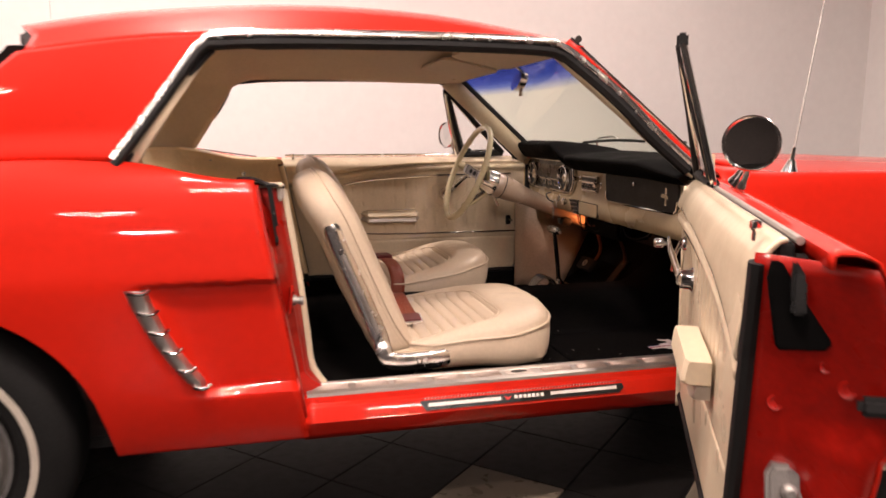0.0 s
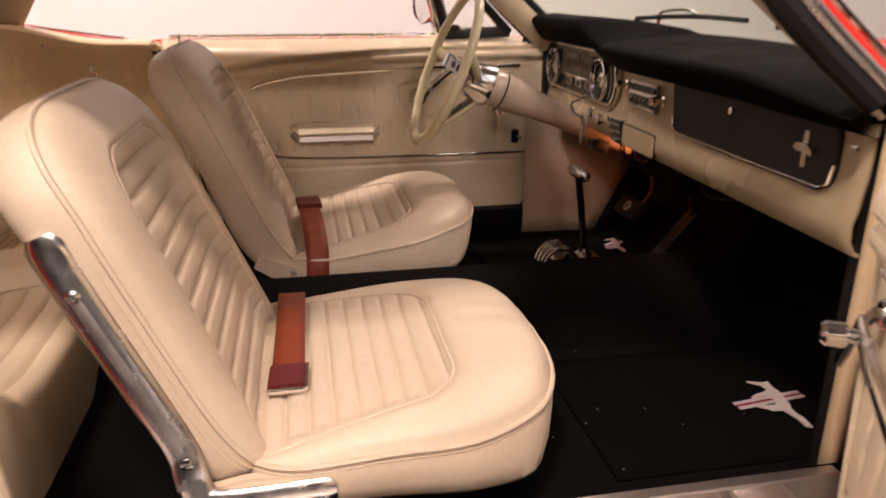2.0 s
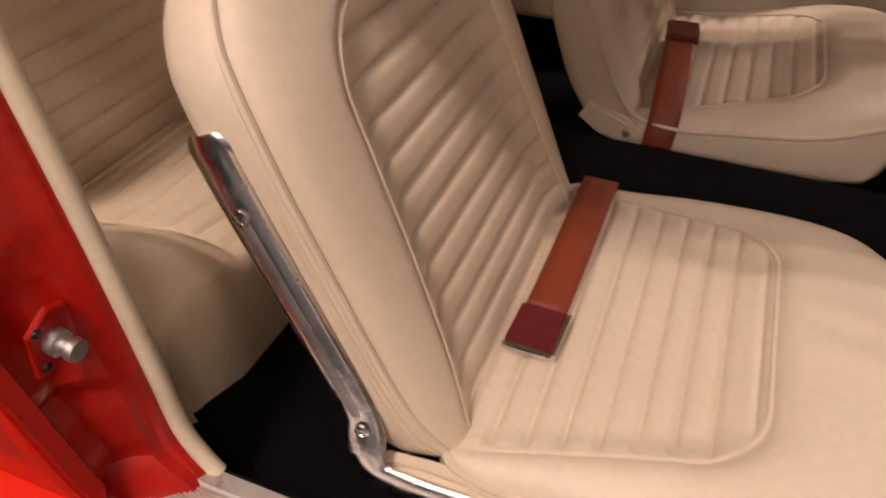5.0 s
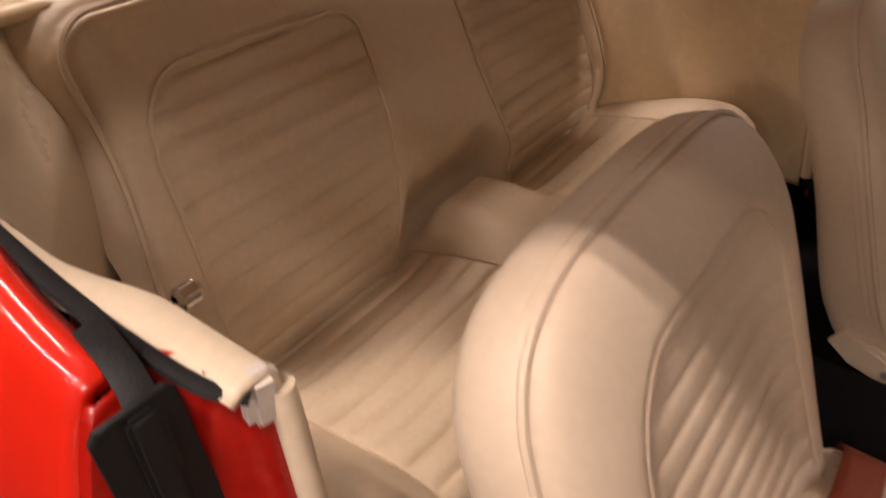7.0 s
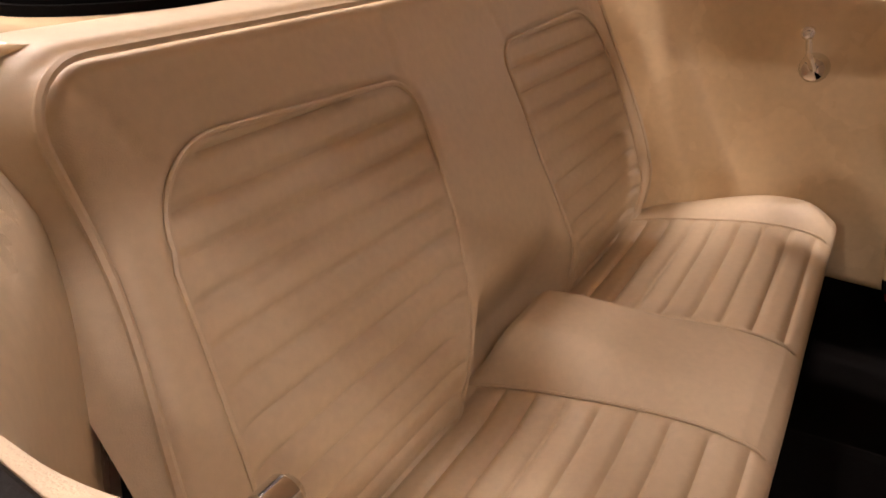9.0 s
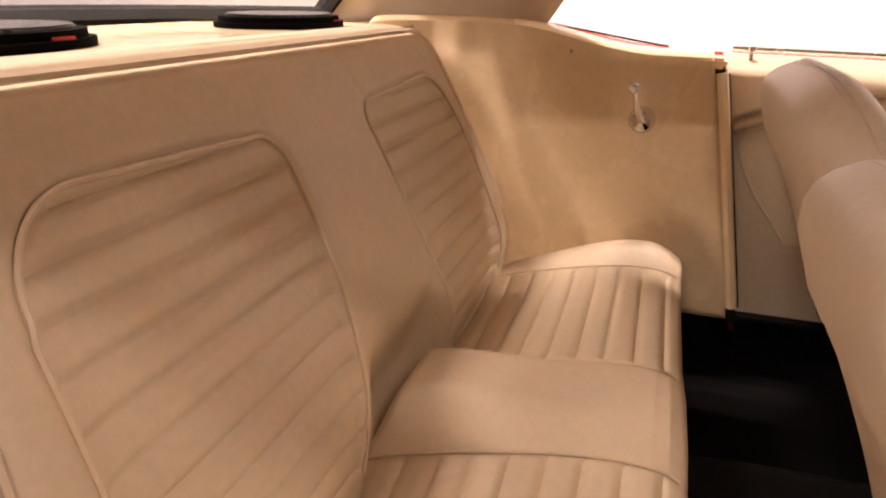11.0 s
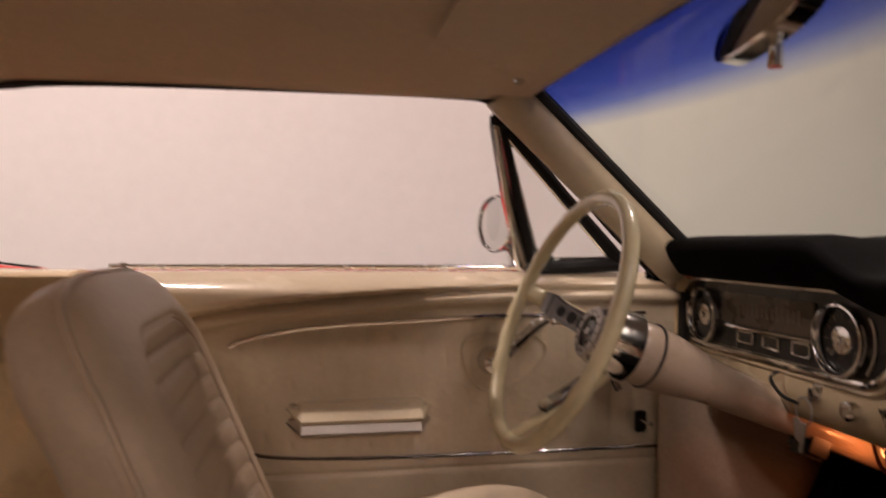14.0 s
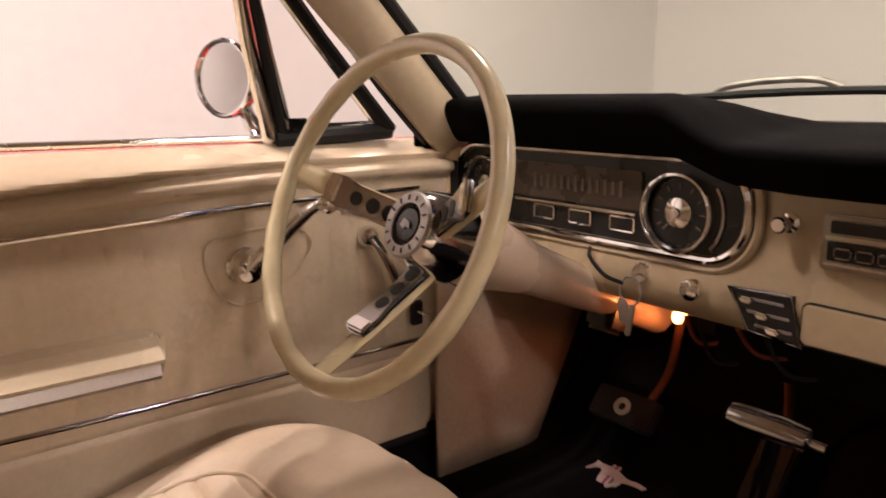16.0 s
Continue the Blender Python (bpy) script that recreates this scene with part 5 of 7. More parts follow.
def car_door(sgn, label):
    d = new("car_door")
    d.parent = car
    d["label"] = label
    X1 = 1.168 if sgn > 0 else 1.085
    rows = []
    for u in span(0, 1, 140):
        col = []
        for v in span(0, 1, 150):
            z = lerp(0.366, 0.872, v)
            xr = door_rear(z)
            fr = (X1 if sgn > 0 else near_front(z)) - 0.05 * step(0.44, 0.366, z) ** 2
            x = lerp(xr, fr, u)
            col.append((x, sgn * panel_y(x, z, sgn), z))
        x = col[-1][0]
        yt = panel_y(x, 0.872, sgn)
        col += [(x, sgn * (yt + 0.008), 0.876), (x, sgn * (yt + 0.02), 0.877)] if sgn > 0 else [(x, -(yt + 0.003), 0.8735), (x, -(yt + 0.006), 0.873)]
        rows.append(col)
    if sgn < 0:
        for o, f in ((0.006, 0.004), (0.03, 0.006)):
            rows.append([(x + f, y - o, z) for x, y, z in rows[139]])
    ip = solid(part("inner_panel", grid(rows), PANEL, d, "cream moulded inner door panel with faint pleats"), 0.006)
    ip.data.materials.append(CAP_LIFTED)
    for f in ip.data.polygons:
        if f.center.z > arch_z(max(0.08, min(1.17, f.center.x))) + (0.004 if sgn > 0 else -0.041):
            f.material_index = 1
    # red outer skin
    rows = []
    for u in span(0, 1, 50):
        col = []
        for v in span(0, 1, 34):
            z = lerp(0.318, belt_z(0.5), v)
            x = lerp(jamb_x(z, 0.006), 1.166, u)
            col.append((x, sgn * side_y(x, z), z))
        zt = belt_z(0.5)
        yt = side_y(x, zt)
        col += [(col[-1][0], sgn * (yt - o), zt + h) for o, h in (((0.008, 0.004), (0.018, 0.007), (0.027, 0.006), (0.032, 0.001), (0.033, -0.01)) if sgn > 0 else ((0.010, 0.006), (0.024, 0.009), (0.040, 0.009), (0.046, 0.006), (0.047, -0.01)))]
        rows.append(col)
    solid(part("outer_skin", grid(rows), RED, d, "glossy red outer door skin"), 0.004)
    # red end faces and foot that close the shell
    for front in (False, True):
        rows = []
        for z in span(0.32, 0.862, 30):
            x = (1.162 if sgn > 0 else near_front(z)) if front else door_rear(z) - 0.004
            xo = 1.164 if front else jamb_x(z, 0.008)
            yo, yi = side_y(xo, z) - 0.005, 0.688
            dent = 0.0 if front else 0.006 * math.exp(-((z - 0.56) / 0.09) ** 4)
            rows.append([(lerp(xo, x, w) + dent * (0.1 < w < 0.9), sgn * lerp(yo, yi, w), z) for w in span(0, 1, 8)])
        solid(part("end_face", grid(rows), PANEL if front and sgn < 0 else RED_SHADED, d, "cream front end of the door" if front and sgn < 0 else "red pressed door end"), 0.003)
    part("foot", box(0.64 if sgn > 0 else 0.58, sgn * 0.75, 0.34, 1.0 if sgn > 0 else 0.86, 0.10, 0.04, 0.008), RED_SHADED, d)
    part("edge_rubber", tube([(door_rear(z) - 0.006, sgn * 0.690, z) for z in span(0.34, 0.85, 12)], 0.011, 8), RUBBER, d, "black rubber along the door's edge")
    part("edge_rubber", tube([(x, sgn * 0.70, 0.352) for x in span(0.18, 1.15 if sgn > 0 else 0.97, 8)], 0.011, 8), RUBBER, d)
    # belt mouldings: black channel for the lowered glass, chrome strip, red lip
    part("glass_channel", box(0.50, sgn * (0.7435 if sgn > 0 else 0.724), 0.861, 0.80, 0.016 if sgn > 0 else 0.020, 0.022, 0.003), RUBBER, d, "black channel of the lowered window")
    part("belt_moulding", tube([(x, sgn * (0.752 if sgn > 0 else 0.739), 0.884 if sgn > 0 else 0.874) for x in span(0.10, 1.05, 10)], 0.0055, 8), RAIL if sgn > 0 else DULL, d, "bright belt moulding")
    # chrome and cream trim lines
    arch_line = [(x, sgn * (min(panel_y(x, chrome_z(x)), 0.680) - 0.004), chrome_z(x) - (0.0 if sgn > 0 else 0.045)) for x in span(0.315, 1.10 if sgn > 0 else 1.05, 60)]
    part("arch_trim", tube(arch_line, 0.0038, 6, flat=1.0), CHROME, d, "thin bright arched trim line")
    low = smooth_path([(0.305, sgn * 0.678, 0.70), (0.322, sgn * 0.678, 0.62), (0.345, sgn * 0.679, 0.57), (0.385, sgn * 0.680, 0.548), (0.55, sgn * 0.680, 0.5385), (0.85, sgn * 0.680, 0.5365), (1.155 if sgn > 0 else 1.01, sgn * 0.680, 0.5365)], 6)
    part("lower_trim", tube(low[12:], 0.0034, 6), CHROME_DARKENED, d, "thin bright lower trim line")
    # arm rest: bevelled cream pad on a bright base
    for name, material, z0, z1, y0, y1 in (("armrest_pad", ARM_LIT if sgn > 0 else PANEL, 0.624, 0.654, 0.606, 0.688), ("armrest_base", DULL, 0.598, 0.625, 0.622, 0.688)):
        cx, w = 0.545, 0.262
        if sgn < 0:
            cx, w = 0.500, 0.228
            z0, z1, y0 = (0.584, 0.628, 0.640) if "pad" in name else (0.560, 0.585, 0.655)
        else:
            z0, z1 = z0 - 0.004, z1 - (0.007 if "pad" in name else 0.004)
        cut, tip, low_k = (0.010, 0.86, 0.9) if sgn < 0 else (0.026, 0.12, 0.3)
        rows = []
        for x, t in ((-w / 2, tip), (-w / 2 + cut, 1.0), (w / 2 - cut, 1.0), (w / 2, tip)):
            yi = lerp(y1, y0, t)
            zc = (z0 + z1) / 2
            k = lerp(low_k, 1.0, (t - tip) / (1 - tip))
            rows.append([(cx + x, sgn * y1, zc - (zc - z0) * k), (cx + x, sgn * (yi + 0.006), zc - (zc - z0) * k), (cx + x, sgn * yi, zc - (zc - z0) * k + 0.006), (cx + x, sgn * (yi + (0.004 if sgn < 0 else 0.022 if "pad" in name else 0.004)), zc + (z1 - zc) * k - 0.007), (cx + x, sgn * (yi + (0.007 if sgn < 0 else 0.036 if "pad" in name else 0.012)), zc + (z1 - zc) * k), (cx + x, sgn * y1, zc + (z1 - zc) * k)])
        bm = grid(rows, None, close_u=True)
        bm.faces.new([v for v in bm.verts[:6]])
        bm.faces.new([v for v in bm.verts[-6:]])
        part(name, bm, material, d, "cream bevelled armrest pad" if "pad" in name else "bright armrest base", sharp=25)
    if sgn > 0:
        border = smooth_path([(0.30, 0.772), (0.20, 0.764), (0.158, 0.749), (0.139, 0.728), (0.138, 0.693), (0.17, 0.626), (0.219, 0.56), (0.243, 0.527)], 5)
        part("emboss", tube([(x, panel_y(x, z) - 0.001, z) for x, z in border], 0.0032, 6), PANEL, d, "embossed rounded border")
    # window winder on an embossed oval
    bx, bz = (0.79, 0.712) if sgn > 0 else (0.79, 0.682)
    ex, ez = (0.10, 0.086) if sgn > 0 else (0.125, 0.06)
    my = axes((bx, sgn * 0.680, bz), (1, 0, 0), (0, 0, 1), (0, -sgn, 0))
    oval = smooth_path([(0.735, sgn * 0.678, 0.735), (0.76, sgn * 0.678, 0.755), (0.86, sgn * 0.678, 0.762), (0.90, sgn * 0.678, 0.73), (0.86, sgn * 0.678, 0.68), (0.79, sgn * 0.678, 0.655), (0.75, sgn * 0.678, 0.68)], 6, True)
    part("emboss", tube(oval, 0.0022, 6, closed=True), PANEL, d)
    part("winder_boss", lathe([(0.027, 0), (0.027, 0.006), (0.022, 0.012), (0.02, 0.03), (0.014, 0.035), (0, 0.036)], my, 24), CHROME, d, "round chrome winder boss")
    part("winder_arm", tube(smooth_path([(bx, sgn * 0.648, bz), (bx + 0.35 * ex, sgn * 0.64, bz + 0.42 * ez), (bx + 0.75 * ex, sgn * 0.632, bz + 0.83 * ez), (bx + (1.0 if sgn > 0 else 1.1) * ex, sgn * 0.630, bz + (1.0 if sgn > 0 else 1.12) * ez)], 5), [(lerp(0.020, 0.011, k / 15) if k < 15 else 0.008) * (1.0 if sgn < 0 else 0.72) for k in range(16)], 10, flat=0.38, up=(0, 1, 0)), RAIL, d, "chrome winder arm")
    part("winder_knob", lathe([(0.006, 0), (0.0065, 0.012), (0.0115, 0.016), (0.0115, 0.031), (0.008, 0.035), (0, 0.036)], axes((bx + 0.97 * ex, sgn * 0.632, bz + 0.98 * ez), (1, 0, 0), (0, 0, 1), (0, -sgn, 0)), 16), CHROME, d, "chrome winder knob")
    # release lever
    part("lever_boss", lathe([(0.018, 0), (0.017, 0.008), (0.012, 0.014), (0, 0.015)], axes((1.0, sgn * 0.68, 0.728), (1, 0, 0), (0, 0, 1), (0, -sgn, 0)), 20), CHROME, d)
    part("lever", tube(smooth_path([(1.0, sgn * 0.664, 0.728), (1.015, sgn * 0.655, 0.70), (1.035, sgn * 0.65, 0.655)], 5), 0.008, 8, flat=0.6, up=(0, 1, 0)), CHROME, d, "chrome door release lever")
    # lock button
    part("lock_button", lathe([(0.004, 0), (0.004, 0.012), (0.0075, 0.016), (0.0075, 0.024), (0, 0.027)], pose(0.132, sgn * (0.712 if sgn > 0 else 0.694), 0.868), 12), CHROME, d, "small chrome lock button")
    if sgn < 0:
        for ob in d.children:
            if ob.name.split(".")[0] in ("inner_panel", "arch_trim", "lower_trim", "emboss", "winder_boss", "winder_arm", "winder_knob", "lever_boss", "lever"):
                ob.data.transform(Matrix.Translation((0, -0.018, 0)))
    # quarter-light: chrome frame, black rubber, clear pane
    ql = d
    a, b, c = Vector((0.874, sgn * 0.733, 0.882)), Vector((0.792, sgn * (0.668 if sgn > 0 else 0.647), 1.155 if sgn > 0 else 1.178)), Vector((1.075, sgn * 0.722, 0.892))
    part("vent_post", tube([a + Vector((-0.006, 0, 0)), a.lerp(b, 0.5) + Vector((-0.008, 0, 0)), b], 0.0125, 8, flat=0.7, up=(0, 1, 0)), CHROME, ql, "chrome vent window post")
    part("post_rubber", tube([a + Vector((0.014, 0, 0)), b + Vector((0.014, 0, -0.01))], 0.009, 8), RUBBER, ql, "black post rubber")
    part("front_rubber", tube([c, c.lerp(b, 0.5) + Vector((0.0, 0, 0.004)), b + Vector((0.02, 0, -0.004))], 0.013, 8), RUBBER, ql, "black front rubber")
    part("vent_frame", tube([a + Vector((0.024, 0, 0.018)), c + Vector((-0.03, 0, 0.014)), b + Vector((0.026, 0, -0.03))], 0.006, 8, closed=True), CHROME, ql, "chrome vent frame")
    part("bottom_rubber", tube([a, c], 0.014, 8), RUBBER, ql, "black lower rubber")
    part("tip", box(b.x + 0.004, b.y, b.z + 0.004, 0.028, 0.022, 0.03, 0.005), RUBBER, ql)
    part("latch", box(a.x + 0.03, a.y - sgn * 0.014, a.z + 0.022, 0.04, 0.012, 0.02, 0.004), CHROME, ql, "chrome latch")
    bm = bmesh.new()
    bm.faces.new([bm.verts.new(p) for p in (a + Vector((0.024, 0, 0.018)), c + Vector((-0.03, 0, 0.014)), b + Vector((0.026, 0, -0.03)))])
    pane = solid(part("vent_pane", bm, CLEAR, ql), 0.004, 0.0)
    pane.visible_shadow = False
    if sgn < 0:
        # what the open door's end shows: black flap, latch, plugs
        def on_end(y, z, out=0.006):
            x = lerp(jamb_x(z, 0.008), door_rear(z) - 0.004, (abs(y) - 0.83) / (0.688 - 0.83)) - out
            return axes((x, y, z), (0, -1, 0), (0.17, 0, 0.985), (-0.985, 0, 0.17))

        part("end_flap", prism([(-0.027, -0.046), (-0.022, -0.052), (0.026, -0.050), (0.033, -0.042), (0.033, -0.005), (0.040, 0.012), (0.038, 0.036), (0.022, 0.050), (-0.034, 0.050), (-0.038, 0.030)], 0.006, on_end(-0.735, 0.806), 0.002), PAD, d, "black rubber flap on the door's end")
        part("flap_channel", box(0, 0, 0, 0.016, 0.07, 0.010, 0.003, m=on_end(-0.729, 0.832, 0.014)), BLACK, d)
        lt = part("latch_case", prism([(-0.020, -0.045), (0.018, -0.045), (0.023, -0.03), (0.021, 0.026), (0.010, 0.036), (-0.016, 0.034), (-0.023, 0.02)], 0.016, on_end(-0.741, 0.560), 0.006), STEEL, d, "worn grey door latch")
        part("latch_slot", prism(rounded(0.018, 0.040, 0.006), 0.004, on_end(-0.746, 0.550, 0.020)), BLACK, lt)
        part("latch_tooth", lathe([(0.010, 0), (0.010, 0.010), (0.006, 0.013), (0, 0.013)], on_end(-0.744, 0.566, 0.020), 8), STEEL, lt)
        part("bumper", box(0, 0, 0, 0.05, 0.022, 0.02, 0.006, m=on_end(-0.815, 0.706, 0.012)), RUBBER, d, "black rubber bumper")
        for y, z, r in ((-0.723, 0.675, 0.010), (-0.787, 0.714, 0.011), (-0.765, 0.735, 0.007)):
            part("plug", lathe([(r, -0.001), (r * 0.95, 0.0012), (r * 0.6, 0.0005), (r * 0.5, -0.0015), (0, -0.002)], on_end(y, z, 0.003), 16), RED_SHADED, d, "painted-over hole plug")
        part("screw", lathe([(0.006, 0), (0.0055, 0.002), (0, 0.003)], on_end(-0.795, 0.815, 0.003), 12), STEEL, d)
    return d


def side_mirror(sgn):
    s = thing("side_mirror", "round chrome side mirror on a chrome stalk", "mirror", "side mirrors")
    o = Vector((0.835, sgn * 0.80, 0.972))
    fwd = Vector((-0.965, -sgn * (0.38 if sgn > 0 else 0.26), 0.02)).normalized()
    right = fwd.cross(Vector((0, 0, 1))).normalized()
    m = axes(o, right, right.cross(fwd) * -1, fwd)
    part("shell", lathe([(0.0, -0.042), (0.02, -0.04), (0.042, -0.028), (0.055, -0.008), (0.0575, 0.003), (0.0575, 0.009), (0.056, 0.011), (0.055, 0.008)], m, 40), CHROME, s)
    part("glass", lathe([(0, 0.0095), (0.02, 0.0093), (0.038, 0.0089), (0.0525, 0.0083)], m, 40), MIRROR, s, "round mirror glass")
    part("bezel", lathe([(0.0515, 0.0085), (0.0525, 0.0122), (0.0560, 0.0132), (0.0588, 0.0105), (0.0592, 0.006), (0.058, -0.002)], m, 40), CHROME, s, "chrome bezel")
    part("stalk", tube(smooth_path([o + Vector((0.02, 0, -0.035)), o + Vector((0.03, -sgn * 0.008, -0.065)), Vector((0.875, sgn * 0.782, 0.882))], 5), [0.012] * 5 + [0.014, 0.015, 0.016, 0.018, 0.02, 0.022], 10), CHROME, s)
    return s


car_door(1, "closed driver's door with cream inner panel and red skin")
passenger_door = car_door(-1, "wide open red passenger door with cream inner panel")
side_mirror(1)
mirror_near = side_mirror(-1)
swing = Matrix.Translation((1.168, -0.795, -0.012)) @ pose(0, 0, 0, 0, 0, 62.6) @ pose(0, 0, 0, 0, -0.6, 0) @ Matrix.Translation((-HINGE[0], -HINGE[1], 0))
passenger_door.matrix_local = swing
mirror_near.matrix_world = swing
# ---- dashboard ----
dash = thing("dashboard", "cream metal dashboard with black padded top and black glovebox panel", "dashboard")


def dash_x(y):
    return lerp(1.158, 1.196, (y + 0.68) / 1.38)


hood_t = lambda y: step(0.15, 0.245, y)
pad_top = lambda y: lerp(0.895, 0.945, hood_t(y)) - 0.035 * step(-0.45, -0.70, y) - 0.02 * step(0.60, 0.74, y)
pad_lip = lambda y: lerp(0.842, 0.874, hood_t(y)) - 0.012 * step(-0.45, -0.70, y)
lip_x = lambda y: dash_x(y) - 0.078 + 0.03 * step(-0.5, -0.68, y) - 0.012 * math.exp(-((y - 0.15) / 0.05) ** 2) * -2

rows = []
for y in span(-0.675, 0.70, 60):
    X = dash_x(y)
    rows.append([(X + 0.045, y, 0.90), (X + 0.010, y, 0.875), (X + 0.002, y, 0.862), (X, y, 0.84), (X - 0.001, y, 0.78), (X - 0.006, y, 0.735), (X - 0.012, y, 0.715), (X - 0.010, y, 0.69), (X, y, 0.672), (X + 0.02, y, 0.664), (X + 0.06, y, 0.668)])
solid(part("face_panel", grid(rows), DASH_DIMMED, dash, "cream painted metal face"), 0.006)
rows = []
for y in span(-0.685, 0.715, 90):
    X, zl, zt, xl = dash_x(y), pad_lip(y), pad_top(y), lip_x(y)
    bx = 1.40 - 0.30 * (abs(y) / 0.70) ** 2.4
    h = zt - zl
    rows.append([(X + 0.02, y, zl + 0.004), (xl + 0.058, y, zl - 0.001), (xl + 0.044, y, zl), (xl + 0.034, y, zl + 0.10 * h), (xl + 0.012, y, zl + 0.48 * h), (xl + 0.002, y, zl + 0.70 * h), (xl, y, zl + 0.80 * h), (xl + 0.003, y, zl + 0.91 * h), (xl + 0.012, y, zl + 0.985 * h), (xl + 0.03, y, zt + 0.001), (xl + 0.055, y, zt + 0.004), (lerp(xl + 0.055, bx, 0.5), y, lerp(zt, 0.918, 0.35) + 0.004), (bx, y, lerp(zt, 0.918, 0.8)), (bx + 0.03, y, 0.895)])
part("padded_top", grid(rows), PAD, dash, "black padded vinyl dash top with two hoods", 50)
# black side cheeks where the pad turns down to the doors
part("pad_end", box(1.19, 0.705, 0.875, 0.15, 0.03, 0.08, 0.012), PAD, dash)
part("pad_end", box(1.175, -0.682, 0.866, 0.08, 0.014, 0.034, 0.006), PAD, dash)


def face(y, z, out=0.0):
    """A pose on the face panel: local x runs to the driver's left, y up, z out of the panel."""
    return axes((dash_x(y) - out, y, z), (0, -1, 0), (0, 0, 1), (-1, 0, 0)) @ pose(0, 0, 0, 0, -1.58, 0)


# instrument cluster
cl = new("instrument_cluster")
cl.parent = dash
cl["label"] = "black instrument cluster in a bright oval frame with round gauges"
CY, CZ, CW, CH = 0.412, 0.809, 0.535, 0.122
mc = face(CY, CZ, 0.002)
part("backing", prism(rounded(CW - 0.012, CH - 0.012, 0.05, 10), 0.004, mc), BLACK, cl, "black cluster face")
rim = [mc @ Vector((x, y, 0.006)) for x, y in rounded(CW, CH, 0.054, 12)]
part("frame", tube(rim, 0.0055, 8, closed=True), CHROME, cl, "bright oval frame")
rim2 = [mc @ Vector((x, y, 0.002)) for x, y in rounded(CW + 0.024, CH + 0.024, 0.064, 12)]
part("cream_bezel", tube(rim2, 0.006, 8, closed=True), DASH_DIMMED, cl)
part("speed_strip", prism(rounded(0.25, 0.052, 0.006), 0.003, face(0.42, CZ + 0.014, 0.006)), STRIP_FACE, cl, "pale ribbon speedometer face")
for k in range(13):
    part("speed_tick", box(0, 0, 0, 0.0055, 0.018 if k % 2 else 0.022, 0.001, 0, m=face(0.49 - k * 0.0135, CZ + 0.014, 0.0095)), DIAL_MARK, cl)
part("strip_trim", tube([mc @ Vector((x, -0.018, 0.007)) for x in (-0.12, 0.11)], 0.0025, 6), CHROME, cl)
for gy in (0.603, 0.238):
    mg = face(gy, CZ - 0.007, 0.006)
    part("gauge_face", lathe([(0, 0), (0.042, 0), (0.042, 0.003)], mg, 36), GAUGE, cl, "dark gauge face")
    part("gauge_ring", lathe([(0.044, 0), (0.0455, 0.012), (0.0475, 0.0145), (0.0505, 0.0135), (0.0515, 0.008), (0.0515, 0)], mg, 40), CHROME, cl, "bright gauge ring")
    part("gauge_hub", lathe([(0, 0.011), (0.006, 0.0105), (0.0065, 0.007), (0.013, 0.006), (0.019, 0.004), (0.020, 0.0)], mg, 28), CHROME, cl, "bright domed gauge centre")
    for k in range(9):
        a = radians(-30 + 30 * k)
        part("gauge_tick", box(0, 0, 0, 0.007, 0.0018, 0.001, 0, m=mg @ pose(0.033 * math.cos(a), 0.033 * math.sin(a), 0.0015, 0, 0, math.degrees(a))), DIAL_MARK, cl)
    part("needle", box(0, 0, 0, 0.03, 0.002, 0.0015, 0, m=mg @ pose(-0.010, -0.012, 0.004, 0, 0, 45)), DIAL_MARK, cl)
    arcp = [mg @ Vector((0.062 * math.cos(a), 0.062 * math.sin(a), 0.002)) for a in span(-0.7, 0.6, 8)] if gy < 0.3 else [mg @ Vector((-0.062 * math.cos(a), 0.062 * math.sin(a), 0.002)) for a in span(-0.7, 0.6, 8)]
    part("gauge_arc", tube(arcp, 0.002, 6), DULL, cl)
for by in (0.471, 0.400, 0.325):
    mb = face(by, 0.776, 0.006)
    part("button_frame", tube([mb @ Vector((x, y, 0.002)) for x, y in rounded(0.04, 0.019, 0.002, 2)], 0.0018, 6, closed=True), CHROME, cl, "small bright frame")
    part("button_face", prism(rounded(0.036, 0.015, 0.001, 2), 0.002, mb), GAUGE, cl)

# glovebox panel
GY, GZ = -0.386, 0.799
gl = part("glovebox_door", prism([(x + (-0.012 * (y > 0) * (x < 0)), y - 0.012 * (x > 0) * (y > 0)) for x, y in rounded(0.475, 0.104, 0.022)], 0.006, face(GY, GZ, 0.001), 0.002), CRINKLE, dash, "black crinkle-finish glovebox door")
mgl = face(GY, GZ, 0.004)
part("lower_trim", tube([mgl @ Vector(p) for p in ((-0.232, -0.02, 0.006), (-0.23, -0.042, 0.006), (-0.215, -0.0525, 0.006), (0, -0.0535, 0.006), (0.215, -0.0525, 0.006), (0.232, -0.042, 0.006), (0.238, -0.015, 0.006))], 0.003, 6), CHROME, gl, "bright trim line")
part("upper_trim", tube([mgl @ Vector(p) for p in ((-0.225, 0.046, 0.006), (0.1, 0.046, 0.006))], 0.0022, 6), CHROME, gl)
part("upper_trim", tube([mgl @ Vector(p) for p in ((-0.225, 0.058, 0.006), (0.05, 0.058, 0.006))], 0.0022, 6), CHROME, gl)
part("knob", lathe([(0.004, 0), (0.006, 0.004), (0.006, 0.008), (0, 0.010)], mgl @ pose(-0.025, 0.018, 0.003), 14), CHROME, gl, "small bright knob")
part("emblem_bars", prism([(-0.0055, -0.026), (0.0055, -0.026), (0.0055, 0.026), (-0.0055, 0.026)], 0.003, mgl @ pose(0.172, -0.006, 0.003, 0, 0, 0)), CHROME, gl, "upright bright emblem bar")
